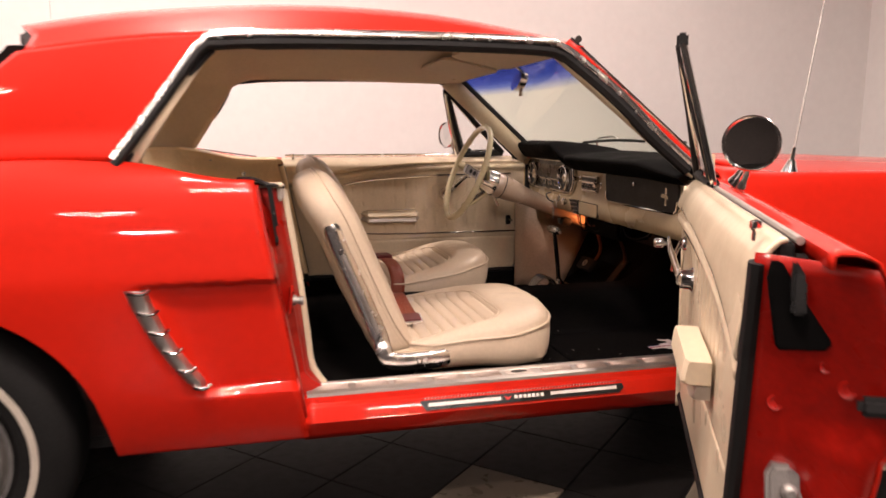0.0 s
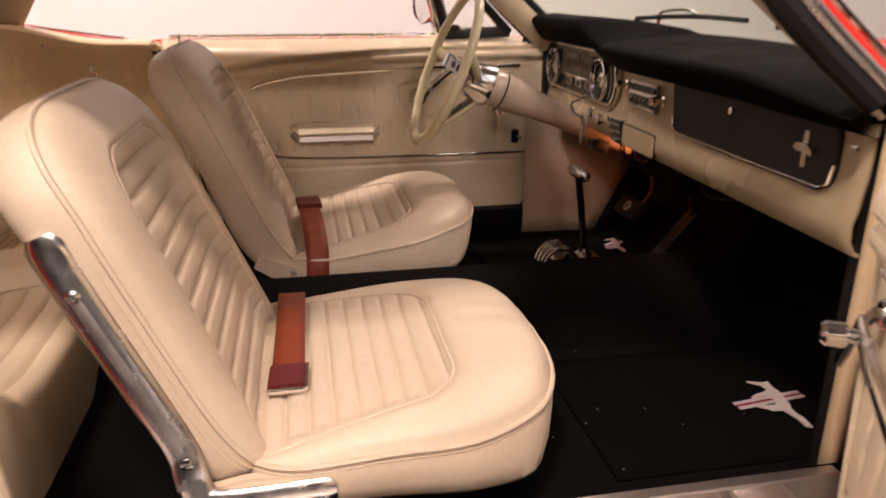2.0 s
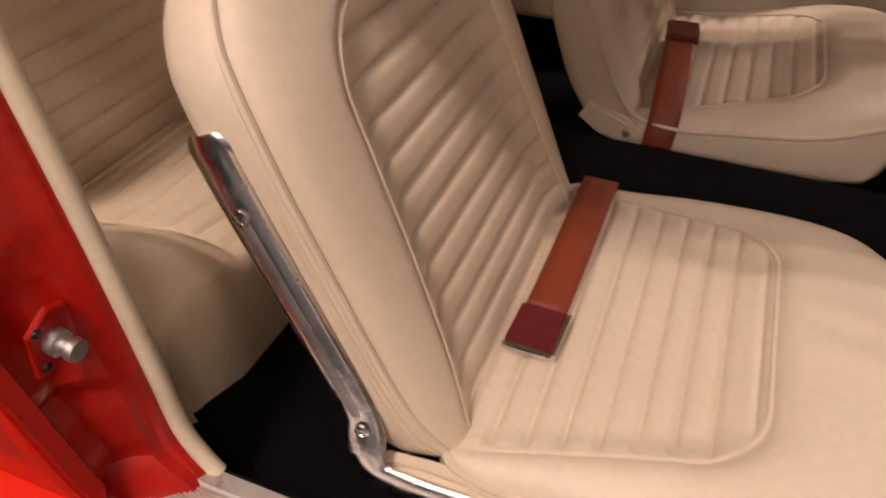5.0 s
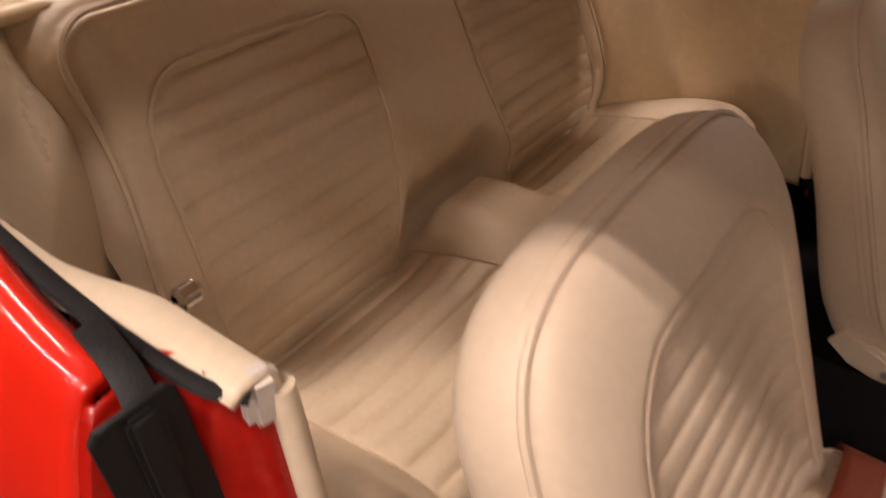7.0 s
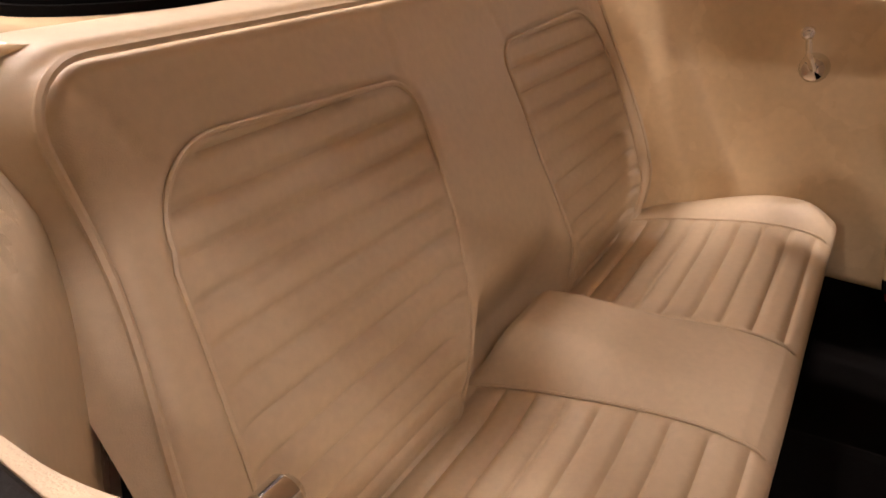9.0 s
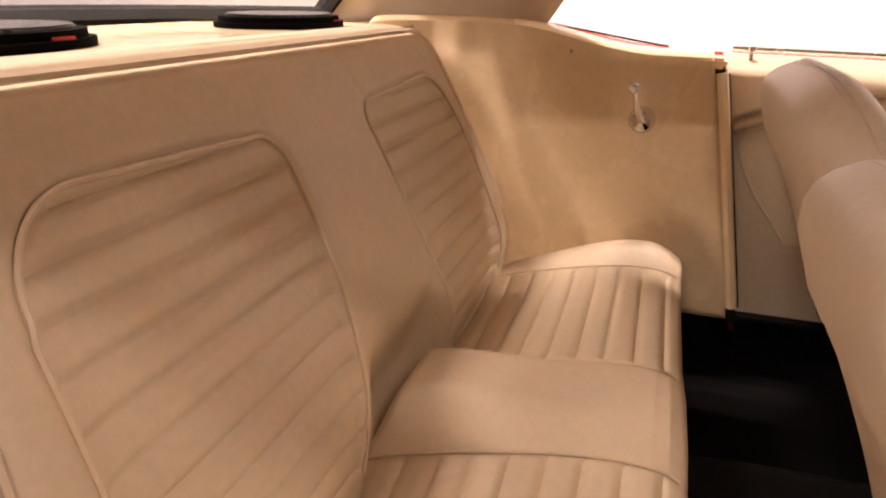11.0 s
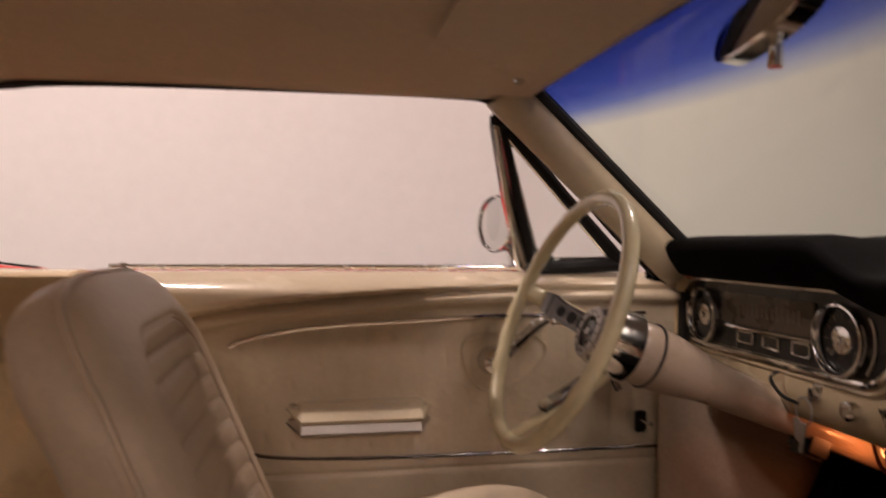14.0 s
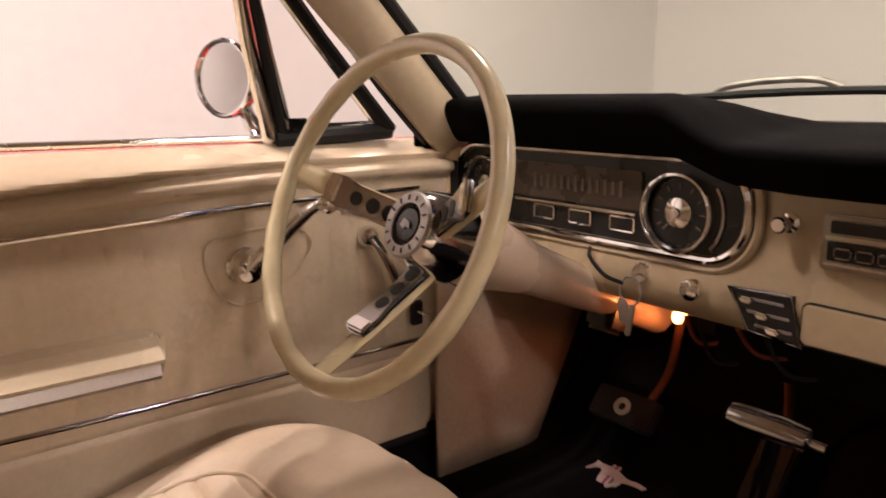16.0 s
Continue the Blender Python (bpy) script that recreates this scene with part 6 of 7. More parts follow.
part("emblem_shape", prism([(-0.03, -0.004), (-0.012, -0.008), (0.01, -0.006), (0.03, -0.012), (0.026, 0.0), (0.012, 0.006), (-0.01, 0.008), (-0.024, 0.006)], 0.004, mgl @ pose(0.172, -0.004, 0.006) @ Matrix.Diagonal((0.72, 0.8, 1, 1))), CHROME, gl, "bright emblem shape")

# radio, controls, ashtray
RY, RZ = -0.008, 0.794
ra = part("radio", prism(rounded(0.136, 0.060, 0.006), 0.010, face(RY, RZ, 0.001), 0.002), CHROME_DARKENED, dash, "bright and black car radio")
part("radio_dial", prism(rounded(0.116, 0.013, 0.002), 0.003, face(RY, RZ + 0.017, 0.011)), GAUGE, ra, "dark radio dial")
part("radio_band", box(0, 0, 0, 0.126, 0.005, 0.006, 0.001, m=face(RY, RZ + 0.0055, 0.012)), CHROME, ra, "bright ridge across the radio")
part("radio_band", box(0, 0, 0, 0.126, 0.003, 0.005, 0.001, m=face(RY, RZ - 0.023, 0.012)), CHROME, ra, "bright ridge across the radio")
part("key_bed", prism(rounded(0.120, 0.021, 0.002), 0.002, face(RY, RZ - 0.009, 0.011)), BLACK, ra)
for k in range(5):
    key = part("radio_key", box(0, 0, 0, 0.018, 0.012, 0.008, 0.002, m=face(RY + 0.043 - 0.0215 * k, RZ - 0.010, 0.014)), CHROME_DARKENED, ra, "bright radio key")
    part("key_face", box(0, 0, 0, 0.014, 0.008, 0.002, 0.0005, m=face(RY + 0.043 - 0.0215 * k, RZ - 0.010, 0.0185)), BLACK, key)


def dash_knob(y, z, r=0.012, long=0.03):
    k = part("dash_knob", lathe([(r * 1.2, 0), (r * 1.2, 0.003), (r * 0.7, 0.005), (r * 0.7, long * 0.5), (r, long * 0.58), (r, long * 0.92), (r * 0.75, long), (0, long)], face(y, z, 0.0), 18), CHROME, dash, "small chrome dash knob")
    return k


for y, z, r in ((0.099, 0.807, 0.0095), (-0.088, 0.794, 0.010), (0.203, 0.712, 0.0135), (0.62, 0.70, 0.010)):
    dash_knob(y, z, r)
part("ignition_lock", lathe([(0.019, 0), (0.019, 0.006), (0.013, 0.010), (0.012, 0.016), (0, 0.016)], face(0.286, 0.716, 0.0), 20), CHROME, dash, "chrome ignition lock")
corners = [(-0.008, -0.016), (0.055, -0.021), (0.040, 0.034), (-0.036, 0.031)]
hp = part("heater_panel", prism(corners, 0.008, face(0.122, 0.694, 0.008), 0.002), BLACK, dash, "black heater control panel with chrome levers")
mhp = face(0.122, 0.694, 0.016)
part("frame", tube([mhp @ Vector((x, y, 0.001)) for x, y in corners], 0.0018, 6, closed=True), CHROME_DARKENED, hp, "bright heater panel edge")
for dx, dy, w in ((-0.008, 0.022, 0.05), (0.012, 0.007, 0.05), (0.026, -0.008, 0.044)):
    part("slot", box(0, 0, 0, w, 0.0035, 0.003, 0.001, m=mhp @ pose(0.006 + 0.5 * (0.024 - dy), dy, 0.001)), STEEL, hp)
    part("heater_lever", box(0, 0, 0, 0.016, 0.0075, 0.012, 0.0025, m=mhp @ pose(dx, dy, 0.007, 0, -8, 0)), CHROME, hp, "chrome heater lever")
part("ashtray_gap", prism(rounded(0.1636, 0.0496, 0.009), 0.0075, face(-0.01, 0.700, 0.006), 0.001), RUBBER, dash, "dark gap round the ashtray door")
part("ashtray", prism(rounded(0.16, 0.046, 0.008), 0.006, face(-0.01, 0.700, 0.010), 0.002), DASH_DIMMED, dash, "cream ashtray door")
part("glove_catch", box(0, 0, 0, 0.018, 0.008, 0.006, 0.002, m=face(-0.648, 0.812, 0.004)), CHROME, dash)

# keys
keys = thing("car_keys", "bunch of metal keys on a ring in the ignition", "keys")
kx = dash_x(0.29) - 0.02
part("ring", tube([(kx - 0.006, 0.292 + 0.017 * math.cos(a), 0.692 + 0.02 * math.sin(a)) for a in span(0, 2 * math.pi, 21)[:-1]], 0.0015, 6, closed=True), STEEL, keys)
part("key", prism(rounded(0.017, 0.034, 0.007), 0.002, axes((kx - 0.01, 0.297, 0.664), (0, 1, 0), (0, 0.2, 0.98), (-1, 0, 0))), STEEL, keys)
part("key", prism(rounded(0.009, 0.045, 0.004), 0.002, axes((kx - 0.013, 0.284, 0.655), (0, 1, 0), (0, -0.15, 0.98), (-1, 0, 0))), STEEL, keys)
part("wire", tube(smooth_path([(kx + 0.01, 0.375, 0.735), (kx - 0.02, 0.35, 0.73), (kx - 0.02, 0.325, 0.71), (kx - 0.005, 0.305, 0.70)], 5), 0.003, 6), BLACK, keys)

# under the dash: amber lamp, wires, pedals
lamp = thing("courtesy_lamp", "small amber courtesy bulb under the dashboard", "lamp")
part("bulb", lathe([(0, -0.012), (0.006, -0.0095), (0.009, -0.003), (0.0085, 0.004), (0.006, 0.010), (0, 0.012)], pose(1.335, 0.329, 0.614), 16), BULB, lamp)
part("socket", lathe([(0.009, 0.010), (0.009, 0.03), (0, 0.03)], pose(1.335, 0.329, 0.614), 14), STEEL, lamp)
data = bpy.data.lights.new("courtesy_light", "POINT")
data.energy, data.color, data.shadow_soft_size = 0.5, (1.0, 0.26, 0.075), 0.012
new("courtesy_light", data).matrix_world = pose(1.318, 0.312, 0.608)
wires = thing("wiring", "loose orange and dark wires under the dashboard", "wires")
for i, (y0, y1, dz, material) in enumerate(((0.27, 0.18, 0.05, BELT), (0.25, 0.14, 0.07, RUBBER), (0.2, 0.06, 0.045, BELT), (-0.1, -0.3, 0.05, RUBBER), (0.16, 0.02, 0.06, RUBBER))):
    part("wire", tube(smooth_path([(1.25, y0, 0.665), (1.25, lerp(y0, y1, 0.3), 0.665 - dz), (1.27, lerp(y0, y1, 0.7), 0.665 - dz * 0.8), (1.27, y1, 0.665)], 6), 0.003, 6), material, wires)
part("box", box(1.33, 0.08, 0.62, 0.14, 0.30, 0.07, 0.012), MATT_BLACK, wires, "dark heater box")
for name, label, px, py, pz, w, h, tiltd in (("brake_pedal", "dark rubber brake pedal with a pale ring on a bent arm", 1.39, 0.452, 0.402, 0.13, 0.06, 38), ("throttle_pedal", "long dark rubber throttle pedal", 1.40, 0.19, 0.40, 0.055, 0.15, 40)):
    pd = thing(name, label, "pedal")
    mp = pose(px, py, pz, 0, -90 + tiltd, 0) @ pose(0, 0, 0, 0, 0, -90)
    part("pad", prism(rounded(w, h, 0.01), 0.016, mp, 0.004), RUBBER, pd)
    part("arm", tube(smooth_path([(px + 0.012, py - (0.03 if w > 0.1 else 0), pz + 0.01), (px + 0.03, py - (0.06 if w > 0.1 else 0.0), pz + 0.08), (px - 0.01, py - (0.10 if w > 0.1 else 0.01), pz + 0.18), (px - 0.02, py - (0.12 if w > 0.1 else 0.01), pz + 0.28)], 6), 0.007, 8), RUST, pd, "bent pedal arm")
    if w > 0.1:
        part("ring", lathe([(0.007, 0.0), (0.007, 0.003), (0.016, 0.003), (0.016, 0.0)], mp @ pose(0.0, 0.0, 0.016), 24), DULL, pd, "pale ring")

# ---- steering wheel and column ----
AX = Vector((1.0, 0.005, -0.405)).normalized()
UX = (Vector((0, -1, 0)) - AX * Vector((0, -1, 0)).dot(AX)).normalized()
VX = UX.cross(AX)
if VX.z < 0:
    VX = -VX
WC = Vector((0.816, 0.395, 0.821))
WR = 0.196
sw = thing("steering_wheel", "cream three-spoke steering wheel with chrome hub and pierced spokes", "steering wheel")
bm = tube([WC + (UX * math.cos(a) + VX * math.sin(a)) * WR for a in span(0, 2 * math.pi, 97)[:-1]], [0.0118 + 0.0009 * (1 if (k % 4) < 2 and 28 < k < 92 else 0) for k in range(96)], 12, closed=True)
part("rim", bm, WHEEL_CREAM, sw)
HC = WC + AX * 0.090
CC = WC + AX * 0.052
for ang in (170, 16, -92):
    a = radians(ang)
    dr = UX * math.cos(a) + VX * math.sin(a)
    sd = AX.cross(dr).normalized()
    p0, p1 = HC + AX * (0.028 if ang == -92 else -0.008) + dr * 0.034, WC + AX * 0.004 + dr * (WR - 0.006)
    along = (p1 - p0).normalized()
    out = sd.cross(along)
    out = out if out.dot(AX) < 0 else -out
    pts = smooth_path([p0, p0.lerp(p1, 0.35) - out * 0.003, p0.lerp(p1, 0.7) - out * 0.002, p1], 5)
    sp = part("spoke", tube(pts, [lerp(0.020, 0.0135, k / (len(pts) - 1)) for k in range(len(pts))], 10, flat=0.42, up=tuple(AX)), WHEEL_CREAM, sw, "cream spoke")
    mp = axes(p0 + along * (0.072 if ang == -92 else 0.058) + out * 0.0068, along, out.cross(along), out)
    plate = part("plate", prism([(-0.060, -0.018), (0.015, -0.0165), (0.036, -0.0205), (0.060, -0.0175), (0.063, 0.0), (0.060, 0.0175), (0.036, 0.0205), (0.015, 0.0165), (-0.060, 0.018)], 0.0062, mp, 0.0028), CHROME_DARKENED, sp, "pierced chrome spoke plate")
    part("plate_end", box(0, 0, 0, 0.018, 0.036, 0.006, 0.0025, m=mp @ pose(0.050, 0, 0.006)), CHROME, plate, "polished plate end")
    for k in range(3):
        part("hole", lathe([(0, 0.0060), (0.0108 - 0.001 * k, 0.0060), (0.0108 - 0.001 * k, 0.002)], mp @ pose(-0.038 + 0.0255 * k, 0, 0.001), 18), BLACK, plate, "dark round hole")
mh = axes(HC, UX, VX, -AX)
hb = part("hub", lathe([(0.0555, -0.034), (0.0545, -0.020), (0.050, 0.0), (0.046, 0.020), (0.043, 0.028), (0.040, 0.033), (0.036, 0.034)], mh, 40), CHROME, sw, "chrome horn hub")
part("hub_face", lathe([(0.0405, 0.0325), (0.038, 0.036), (0.026, 0.0365), (0.0255, 0.034)], mh, 40), STEEL, hb, "grey lettered ring")
part("hub_dish", lathe([(0.0255, 0.034), (0.022, 0.031), (0.019, 0.034), (0, 0.0355)], mh, 32), BLACK, hb, "dark centre dish")
part("hub_emblem", prism([(-0.009, -0.002), (-0.002, -0.006), (0.003, -0.003), (0.010, -0.005), (0.007, 0.003), (-0.004, 0.006)], 0.002, mh @ pose(0, 0, 0.0355)), STEEL, hb)
for k in range(14):
    a = 2 * math.pi * k / 14
    part("letter_bar", box(0, 0, 0, 0.006, 0.0022, 0.0012, 0, m=mh @ pose(0.032 * math.cos(a), 0.032 * math.sin(a), 0.0368, 0, 0, math.degrees(a))), BLACK, hb)
col = thing("steering_column", "cream painted steering column with a dark collar ring", "steering column")
cpts = [CC + AX * k for k in (0.058, 0.066, 0.10, 0.14, 0.22, 0.40, 0.56)]
part("tube", tube(cpts, [0.040, 0.046, 0.050, 0.048, 0.036, 0.030, 0.030], 24), mat("cream_column_paint", (0.51, 0.40, 0.305), 0.28, 0, 0.05, 6, coat=0.4), col)
part("collar_ring", tube([CC + AX * 0.108 + (UX * math.cos(a) + VX * math.sin(a)) * 0.0503 for a in span(0, 2 * math.pi, 33)[:-1]], 0.0022, 6, closed=True), BLACK, col, "dark collar ring")
part("signal_lever", tube([CC + AX * 0.06 - UX * 0.03, CC + AX * 0.035 - UX * 0.09, CC + AX * 0.018 - UX * 0.145, CC + AX * 0.014 - UX * 0.165], [0.004, 0.004, 0.0055, 0.0065], 8), CHROME, col, "chrome turn signal lever")
part("bracket", box(0, 0, 0, 0.05, 0.16, 0.05, 0.008, m=axes(CC + AX * 0.44 + Vector((0, 0, 0.03)), UX, VX, AX)), BLACK, col, "dark column bracket")

# ---- gear shifter ----
gs = thing("gear_shifter", "chrome T-handle gear shifter on a bright base plate", "shifter")
gz = floor_z(1.06, 0.06) + 0.006
part("base_plate", prism(rounded(0.118, 0.078, 0.010), 0.020, pose(1.076, 0.075, gz - 0.016), 0.006), CHROME, gs, "bright base plate")
part("collar", lathe([(0.022, 0), (0.020, 0.006), (0.013, 0.011), (0.011, 0.018)], pose(1.094, 0.082, gz + 0.003), 20), CHROME, gs)
dome = [[(1.026 + 0.040 * math.cos(a), 0.072 + k * 0.034, gz - 0.010 + 0.044 * math.sin(a)) for k in (-1, -0.6, 0, 0.6, 1)] for a in span(0, math.pi, 15)]
part("dome", grid(dome), BLACK, gs, "dark slotted dome")
for k in range(4):
    part("rib", tube([(1.026 + 0.042 * math.cos(a), 0.072 - 0.030 + 0.020 * k, gz - 0.010 + 0.046 * math.sin(a)) for a in span(0.1, math.pi - 0.1, 12)], 0.0042, 6), CHROME, gs, "bright curved rib")
part("lever", tube(smooth_path([(1.094, 0.082, gz + 0.012), (1.078, 0.064, gz + 0.10), (1.052, 0.036, 0.615)], 5), 0.0085, 10), CHROME_DARKENED, gs)
hd = tube([(1.055, 0.002, 0.619), (1.055, 0.005, 0.620), (1.054, 0.03, 0.622), (1.053, 0.068, 0.622), (1.053, 0.082, 0.622), (1.053, 0.085, 0.622)], [0.006, 0.0125, 0.0145, 0.0145, 0.0125, 0.006], 16)
part("t_handle", hd, CHROME_DARKENED, gs, "polished chrome T-handle")
part("button", tube([(1.055, 0.004, 0.619), (1.055, -0.012, 0.618)], 0.005, 10), CHROME, gs)
# ---- belts, mats, trim and small things ----
def strap(name, pts, w, parent, material=BELT, thick=0.0025, side=(1, 0, 0)):
    """A flat web of width w along pts, its width along side."""
    P = smooth_path(pts, 6)
    rows = []
    for i, p in enumerate(P):
        t = (P[min(i + 1, len(P) - 1)] - P[max(i - 1, 0)]).normalized()
        s = Vector(side)
        s = (s - t * s.dot(t)).normalized()
        rows.append([p + s * (w * k) for k in (-0.5, -0.2, 0.2, 0.5)])
    return solid(part(name, grid(rows), material, parent), thick, 0.0)


pb = thing("seat_belt", "rust-orange seat belt with maroon buckle lying on the passenger seat", "seat belt", "seat belts")
strap("webbing", [(0.405, -0.085, 0.36), (0.408, -0.10, 0.42), (0.412, -0.135, 0.452), (0.412, -0.20, 0.459), (0.410, -0.30, 0.450), (0.407, -0.42, 0.443)], 0.05, pb)
mbk = axes((0.406, -0.452, 0.440), (0.995, -0.06, 0.05), (0.06, 0.99, 0.10), (-0.05, -0.10, 0.99))
part("buckle", prism(rounded(0.056, 0.062, 0.005), 0.012, mbk, 0.003), BUCKLE, pb, "maroon metal buckle")
part("buckle_edge", box(0, 0, 0, 0.058, 0.008, 0.009, 0.002, m=mbk @ pose(0, -0.034, 0.005)), CHROME, pb, "bright buckle edge")
part("buckle_edge", box(0, 0, 0, 0.004, 0.064, 0.008, 0.001, m=mbk @ pose(0.030, 0, 0.005)), CHROME, pb)
db = thing("seat_belt", "rust-orange seat belt with maroon buckle over the driver's seat", "seat belt", "seat belts")
strap("webbing", [(0.455, 0.31, 0.494), (0.46, 0.22, 0.498), (0.465, 0.14, 0.484), (0.468, 0.094, 0.44), (0.462, 0.086, 0.37), (0.452, 0.10, 0.335)], 0.05, db)
mbk2 = axes((0.455, 0.345, 0.492), (0.99, 0.1, 0), (-0.1, 0.99, 0), (0, 0, 1))
part("buckle", prism(rounded(0.06, 0.075, 0.005), 0.014, mbk2, 0.003), BUCKLE, db, "maroon metal buckle")
fb = thing("seat_belt", "loop of rust-orange belt webbing on the carpet by the sill", "seat belt", "seat belts")
strap("webbing", [(0.465, -0.648, 0.290), (0.472, -0.640, 0.318), (0.500, -0.634, 0.332), (0.530, -0.638, 0.322), (0.548, -0.645, 0.290)], 0.045, fb, side=(0, 1, 0))

# front floor mats with a pale emblem over a striped bar
for sgn in (-1, 1):
    fm = thing("floor_mat", "black carpet mat with a small pale emblem over a tricolour bar", "mat", "floor mats")
    cx, cy = (1.20, -0.40) if sgn < 0 else (1.22, 0.40)
    rows = []
    for x in span(-0.30, 0.28, 24):
        rows.append([(cx + x, cy + y, floor_z(cx + x, cy + y) + 0.009) for y in span(-0.19, 0.19, 20)])
    solid(part("mat_body", grid(rows), CARPET_MAT, fm), 0.008)
    ex, ey = (1.279, -0.425) if sgn < 0 else (1.343, 0.446)
    ez = floor_z(ex, ey) + 0.0185
    slope = math.atan2(floor_z(ex + 0.02, ey) - floor_z(ex - 0.02, ey), 0.04)
    me = pose(ex, ey, ez, 0, -math.degrees(slope), 0) @ Matrix.Diagonal((1, 1, 1, 1) if sgn < 0 else (0.72, 0.72, 1, 1))
    mb = me @ pose(-0.012, -0.004, 0.001, 0, 0, 7)
    for k, material in ((-1, EMBLEM), (0, BAR_RED), (1, EMBLEM)):
        part("emblem_bar", box(0, 0, 0, 0.144, 0.0075 if k else 0.0062, 0.002, 0, m=mb @ pose(0, 0.0074 * k, 0)), material, fm)
    part("emblem_bar", box(0, 0, 0, 0.144, 0.0016, 0.002, 0, m=mb @ pose(0, 0.0122, 0)), BLUE_PRINT, fm)
    figure = [(-0.018, 0.060), (-0.002, 0.054), (0.010, 0.050), (0.021, 0.053), (0.018, 0.034), (0.020, 0.012), (0.014, -0.022), (0.005, -0.044), (0.004, -0.060), (0.008, -0.074), (0.004, -0.103), (-0.006, -0.097), (-0.005, -0.078), (-0.008, -0.060), (-0.012, -0.044), (-0.032, -0.042), (-0.036, -0.034), (-0.050, -0.026), (-0.047, -0.019), (-0.030, -0.026), (-0.014, -0.026), (-0.004, -0.008), (-0.012, 0.006), (-0.028, 0.006), (-0.040, 0.000), (-0.042, 0.007), (-0.028, 0.014), (-0.010, 0.018), (0.004, 0.028), (0.000, 0.044), (-0.010, 0.050)]
    part("emblem", prism(figure, 0.003, me @ pose(0, 0, 0.002)), EMBLEM, fm, "pale embroidered emblem")

# scrap of webbing on the carpet before the passenger's seat
sc = thing("carpet_scrap", "small frayed rust-orange scrap lying on the black carpet", "scrap")
rng_s = random.Random(5)
rows = [[(0.808 + 0.014 * u, -0.505 + 0.016 * v, floor_z(0.808, -0.505) + 0.004 + 0.007 * rng_s.random() * (1 - 0.6 * abs(u))) for v in span(-1, 1, 7)] for u in (-1, -0.6, -0.2, 0.2, 0.6, 1)]
solid(part("webbing", grid(rows), BELT, sc), 0.002)

# printed strip on the rocker: black, two white bars, a red mark and white bars for the word
st = thing("rocker_strip", "black printed strip with white bars and red mark on rocker", "sticker")
ms = axes((0.629, -0.8045, 0.3165), (1, 0, 0), (0, 0.52, 0.854), (0, -0.854, 0.52))
part("strip", prism([(-0.272, 0.006), (-0.258, -0.014), (0.262, -0.012), (0.276, -0.001), (0.273, 0.018), (-0.266, 0.017)], 0.0012, ms), BLACK, st)
part("white_bar", box(0, 0, 0, 0.188, 0.0085, 0.001, 0, m=ms @ pose(-0.158, -0.001, 0.0016)), WHITE, st)
part("white_bar", box(0, 0, 0, 0.185, 0.0085, 0.001, 0, m=ms @ pose(0.163, 0.001, 0.0016)), WHITE, st)
part("red_mark", prism([(-0.010, 0.005), (0.0, 0.0), (0.011, 0.004), (0.002, -0.006), (-0.004, -0.006)], 0.001, ms @ pose(-0.045, 0, 0.0013)), RED_PRINT, st, "small red mark")
for k in range(7):
    part("letter_bar", box(0, 0, 0, 0.0088, 0.0085, 0.001, 0, m=ms @ pose(-0.024 + 0.0118 * k, 0, 0.0016)), WHITE, st)
for k in range(62):
    part("tick", box(0, 0, 0, 0.0015, 0.0068, 0.001, 0, m=ms @ pose(-0.258 + 0.0084 * k, 0.0155, 0.0012, 0, 0, -14)), TICK, st)

# gill ornament ahead of the rear wheel
for sgn in (-1, 1):
    sc = thing("side_scoop", "ribbed chrome gill ornament on the red quarter panel", "ornament", "side scoops")
    top, bot = Vector((-0.272, 0, 0.648)), Vector((-0.146, 0, 0.412))
    rows = []
    for u in span(0, 1, 24):
        c = top.lerp(bot, u)
        c.x -= 0.014 * math.sin(math.pi * u)
        w = lerp(0.021, 0.017, u) * (1 - 0.75 * step(0.93, 1.0, u))
        yy = side_y(c.x - 0.03, c.z, 0.0)
        rows.append([(c.x - w, sgn * (yy + 0.001), c.z), (c.x - w * 0.8, sgn * (yy + 0.006), c.z + 0.001), (c.x - 0.2 * w, sgn * (yy + 0.010), c.z + 0.001), (c.x + 0.6 * w, sgn * (yy + 0.008), c.z), (c.x + w, sgn * (yy - 0.003), c.z), (c.x + w * 1.05, sgn * (yy - 0.024), c.z)])
    part("gill", grid(rows), DULL, sc, "grey meshed gill")
    for u in (0.03, 0.22, 0.41, 0.60, 0.79, 0.97):
        c = top.lerp(bot, u)
        c.x -= 0.014 * math.sin(math.pi * u)
        yy = side_y(c.x - 0.03, c.z, 0.0)
        w = lerp(0.024, 0.019, u)
        part("rib", tube(smooth_path([(c.x - w * 0.6, sgn * (yy + 0.008), c.z + 0.003), (c.x, sgn * (yy + 0.014), c.z + 0.001), (c.x + w * 0.8, sgn * (yy + 0.013), c.z + 0.001), (c.x + w * 1.2, sgn * (yy + 0.004), c.z + 0.006)], 4), 0.0042, 8), CHROME, sc, "chrome rib")

# aerial on the near front wing
an = thing("aerial", "thin steel whip aerial on a chrome base", "aerial")
ab = Vector((1.425, -0.735, 0.869))
tip = Vector((0.16, 0.02, 0.94)).normalized()
part("base", lathe([(0.024, -0.004), (0.022, 0.004), (0.014, 0.022), (0.011, 0.034), (0.008, 0.036)], axes(ab, (1, 0, 0), (0, 1, 0), (0, 0, 1)) @ pose(0, 0, 0, 0, 8, 0), 20), CHROME, an)
part("sleeve", tube([ab + tip * 0.02, ab + tip * 0.07], [0.0075, 0.0055], 10), CHROME, an)
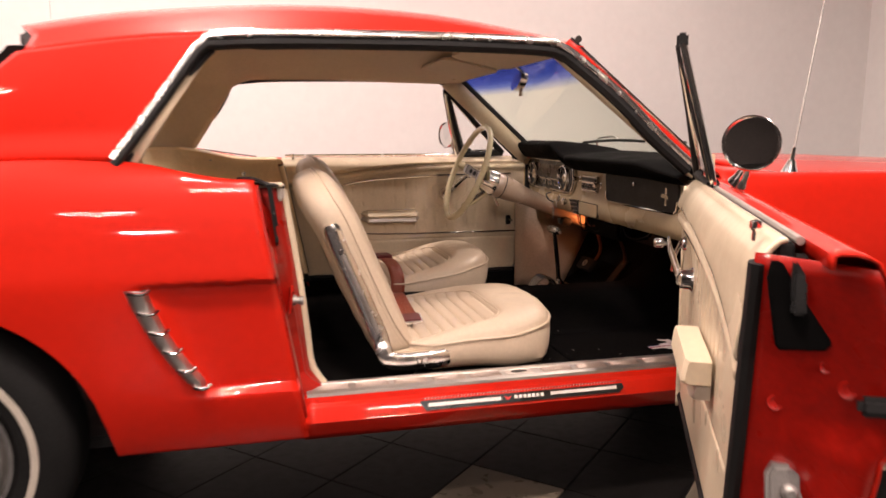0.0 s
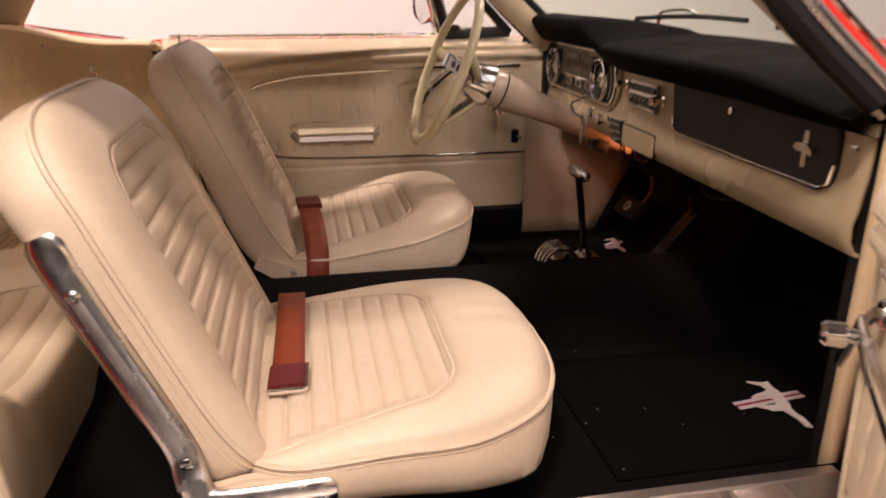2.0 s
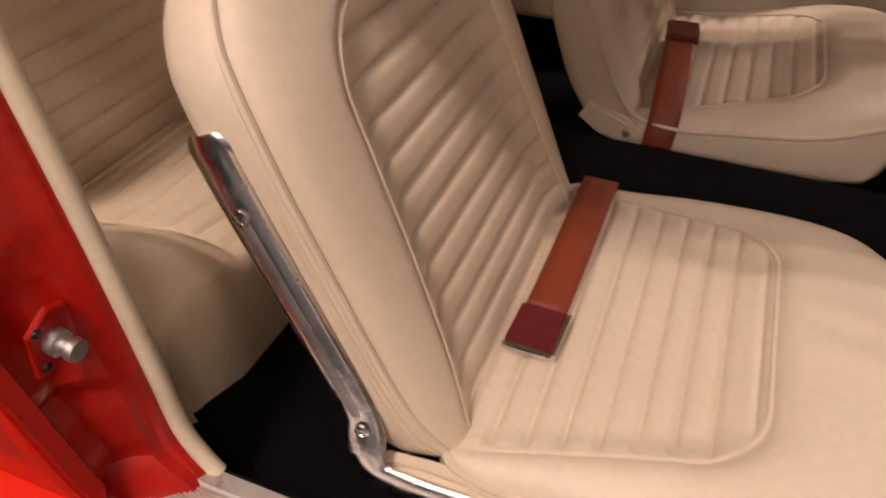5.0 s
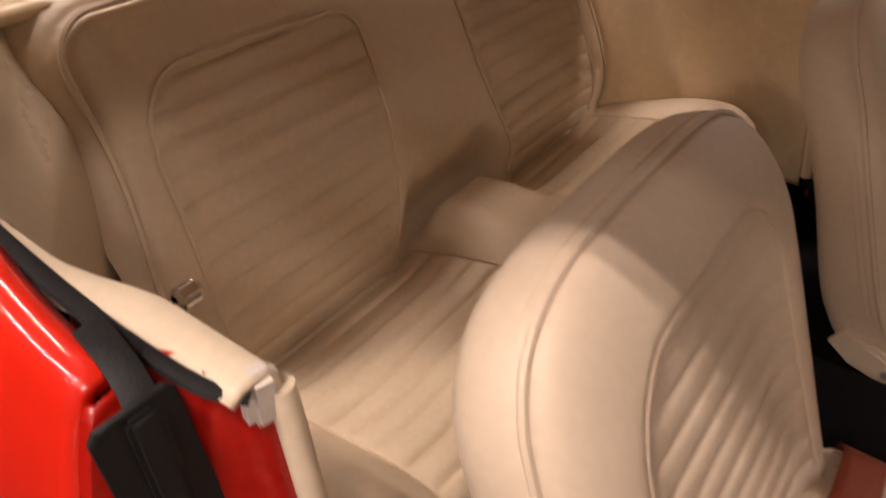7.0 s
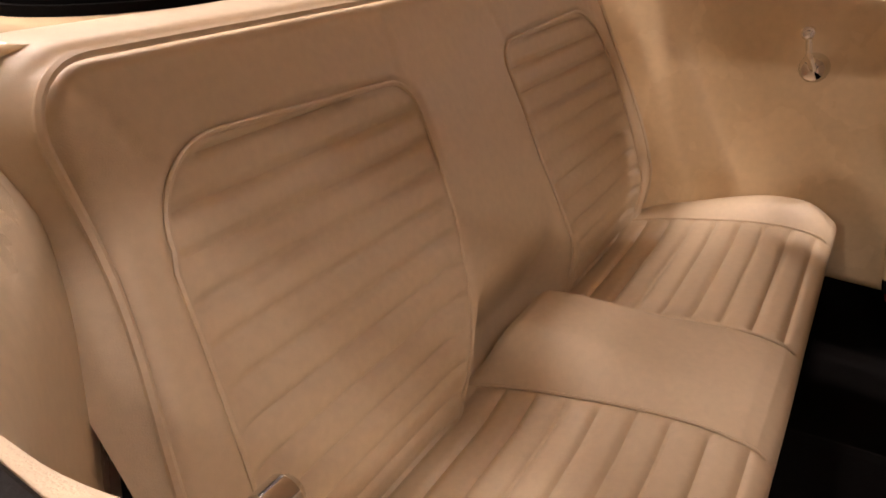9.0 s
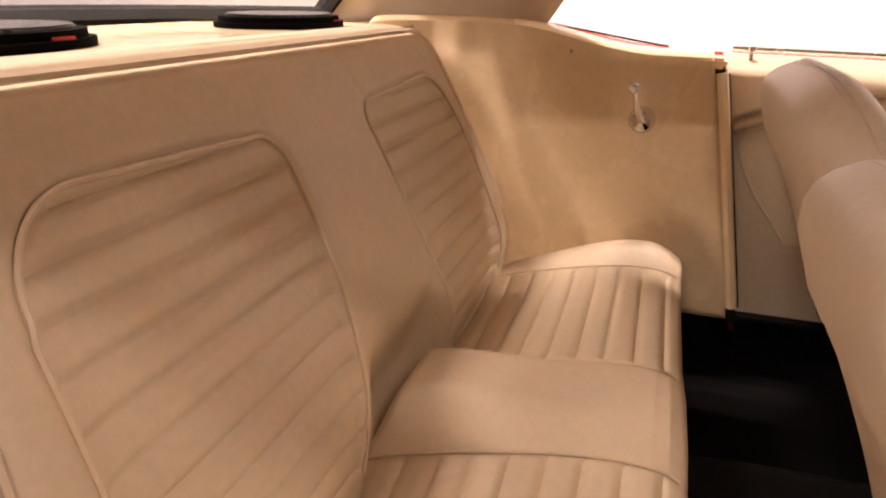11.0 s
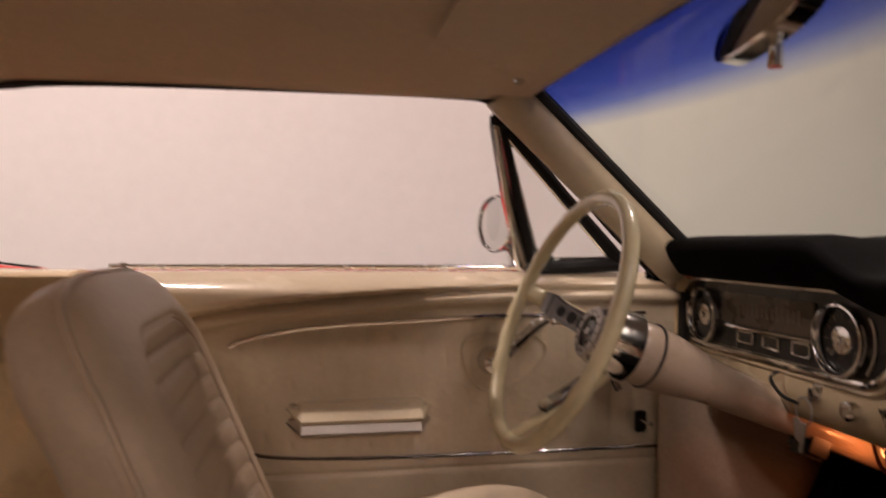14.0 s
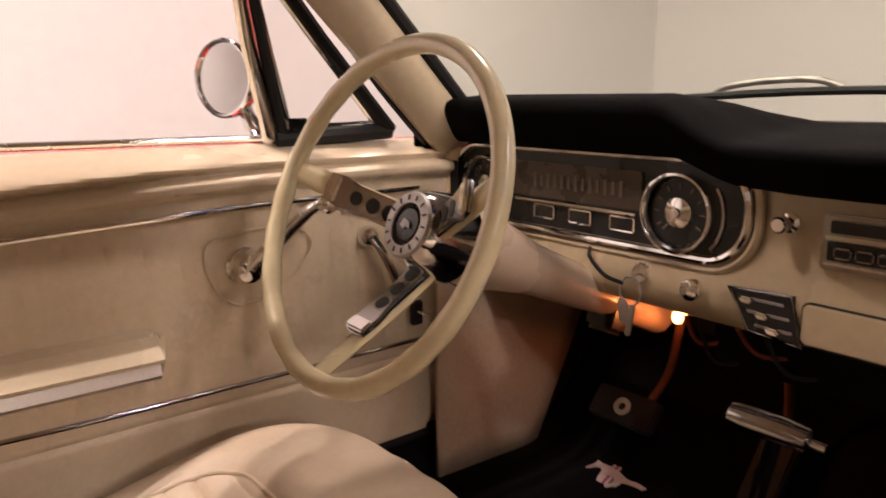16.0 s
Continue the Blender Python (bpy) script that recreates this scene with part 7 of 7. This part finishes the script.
part("whip", tube([ab + tip * 0.06, ab + tip * 0.9], [0.0032, 0.0018], 8), STEEL, an)

# wipers
for y0, y1 in ((0.36, -0.06), (-0.16, -0.50)):
    wp = thing("wiper", "black wiper blade and arm at the foot of the windscreen", "wiper", "wipers")
    def on_glass(y, v, out):
        p = screen_point(max(-1, min(1, y / lerp(0.645, 0.585, v))), v)
        return p + Vector((0.62, 0, 0.78)) * out
    part("blade", tube([on_glass(lerp(y0, y1, u), lerp(0.075, 0.10, u) + 0.02 * math.sin(3.1 * u), 0.016) for u in span(0, 1, 8)], 0.0055, 8), RUBBER, wp)
    part("arm", tube(smooth_path([on_glass(lerp(y0, y1, 0.05), 0.0, 0.03), on_glass(lerp(y0, y1, 0.2), 0.09, 0.032), on_glass(lerp(y0, y1, 0.45), 0.12, 0.03), on_glass(lerp(y0, y1, 0.55), 0.105, 0.022)], 5), 0.0045, 8), STEEL, wp)

# rear-view mirror and sun visors
rv = thing("rear_view_mirror", "small rear-view mirror on a chrome stem under the header", "mirror")
mrv = axes((0.885, 0.012, 1.160), (0, -1, 0), (0.2, 0, 0.98), (-0.98, 0, 0.2)) @ pose(0, 0, 0, 0, -10, 0)
part("shell", prism([(0.105 * math.copysign(abs(math.cos(a)) ** 0.7, math.cos(a)), 0.03 * math.copysign(abs(math.sin(a)) ** 0.8, math.sin(a))) for a in span(0, 2 * math.pi, 33)[:-1]], -0.02, mrv), CHROME, rv)
part("glass", prism([(0.1 * math.copysign(abs(math.cos(a)) ** 0.7, math.cos(a)), 0.026 * math.copysign(abs(math.sin(a)) ** 0.8, math.sin(a))) for a in span(0, 2 * math.pi, 33)[:-1]], 0.002, mrv), MIRROR, rv)
part("stem", tube(smooth_path([(0.90, 0, 1.165), (0.905, 0, 1.19), (0.86, 0, 1.222)], 4), 0.006, 8), CHROME, rv)
part("lever", tube([(0.90, 0, 1.14), (0.898, 0.0, 1.108)], [0.006, 0.008], 8), CHROME, rv)
for sgn in (-1, 1):
    vs = thing("sun_visor", "cream vinyl sun visor folded up under the headliner", "visor", "sun visors")
    mv = pose(0.729, sgn * 0.278, 1.213, 0, 11, 0)
    part("pad", prism(rounded(0.205, 0.52, 0.06), 0.010, mv, 0.004), HEADLINER, vs)
    part("rod", tube([(0.80, sgn * 0.50, 1.204), (0.80, sgn * 0.08, 1.208)], 0.004, 8), CHROME, vs)
    part("bracket", box(0.79, sgn * 0.515, 1.203, 0.02, 0.03, 0.012, 0.003), CHROME, vs)

# switch on the driver's kick panel
ks = thing("panel_switch", "small black switch with a chrome toggle beside the footwell", "switch")
part("plate", box(1.09, 0.671, 0.588, 0.022, 0.012, 0.042, 0.003), BLACK, ks)
part("toggle", tube([(1.09, 0.668, 0.59), (1.10, 0.645, 0.588)], 0.004, 8), CHROME, ks)

# ---- floor tiles: dark and beige squares laid slantwise ----
TILE = 0.305
rot = radians(45)
def tile_mesh(name, material):
    bm = prism(rounded(TILE - 0.003, TILE - 0.003, 0.002, 1), 0.012, pose(0, 0, GROUND - 0.012), 0.0015)
    ob = part(name, bm, material, floor)
    return ob
proto = {}
count = 0
for i in range(-22, 23):
    for j in range(-22, 23):
        x = 0.595 + ((i) * math.cos(rot) - (j) * math.sin(rot)) * TILE
        y = -0.448 - 0.2157 * 0 + ((i) * math.sin(rot) + (j) * math.cos(rot)) * TILE - 0.2157
        if not (-2.2 < x < 3.4 and -3.3 < y < 0.6):
            continue
        pale = (i - j) % 3 == 0 and x > 0.4 and y < -0.6
        key = "tile_pale" if pale else "tile"
        if key not in proto:
            proto[key] = tile_mesh("tile", TILE_PALE if pale else TILE_DARK)
            ob = proto[key]
        else:
            ob = new("tile", proto[key].data)
            ob.parent = floor
        ob.matrix_local = pose(x, y, 0, 0, 0, 45)
        count += 1

# pale lint on the black carpets
rng = random.Random(7)
bm = bmesh.new()
for k in range(18):
    x, y = rng.uniform(0.45, 1.30), rng.uniform(-0.60, -0.16)
    z = floor_z(x, y) + 0.0195
    a, r = rng.uniform(0, 6.28), rng.uniform(0.0010, 0.0028)
    c, s = math.cos(a), math.sin(a)
    vs = [bm.verts.new((x + c * u * r - s * w * 0.0009, y + s * u * r + c * w * 0.0009, z + 0.0008 * (w > 0))) for u, w in ((-1, 0), (0.2, -1), (1, 0), (0, 1))]
    bm.faces.new(vs)
tagged(solid(part("lint", bm, WORN_WHITE), 0.0008), "specks of pale lint on the black carpet", "lint", kind="stuff")

# the rest of the tiled floor, joined
bm = bmesh.new()
h = (TILE - 0.003) / 2
for i in range(-48, 49):
    for j in range(-48, 49):
        x = 0.595 + (i - j) * math.cos(rot) * TILE
        y = -0.6637 + (i + j) * math.sin(rot) * TILE
        if (-2.2 < x < 3.4 and -3.3 < y < 0.6) or not (-6.7 < x < 5.2 and -11.9 < y < 3.0):
            continue
        d = h * math.sqrt(2)
        bm.faces.new([bm.verts.new((x + u, y + w, GROUND)) for u, w in ((d, 0), (0, d), (-d, 0), (0, -d))])
tagged(part("tile_field", bm, TILE_DARK), "dark square floor tiles of the hall", "tiles", kind="stuff")
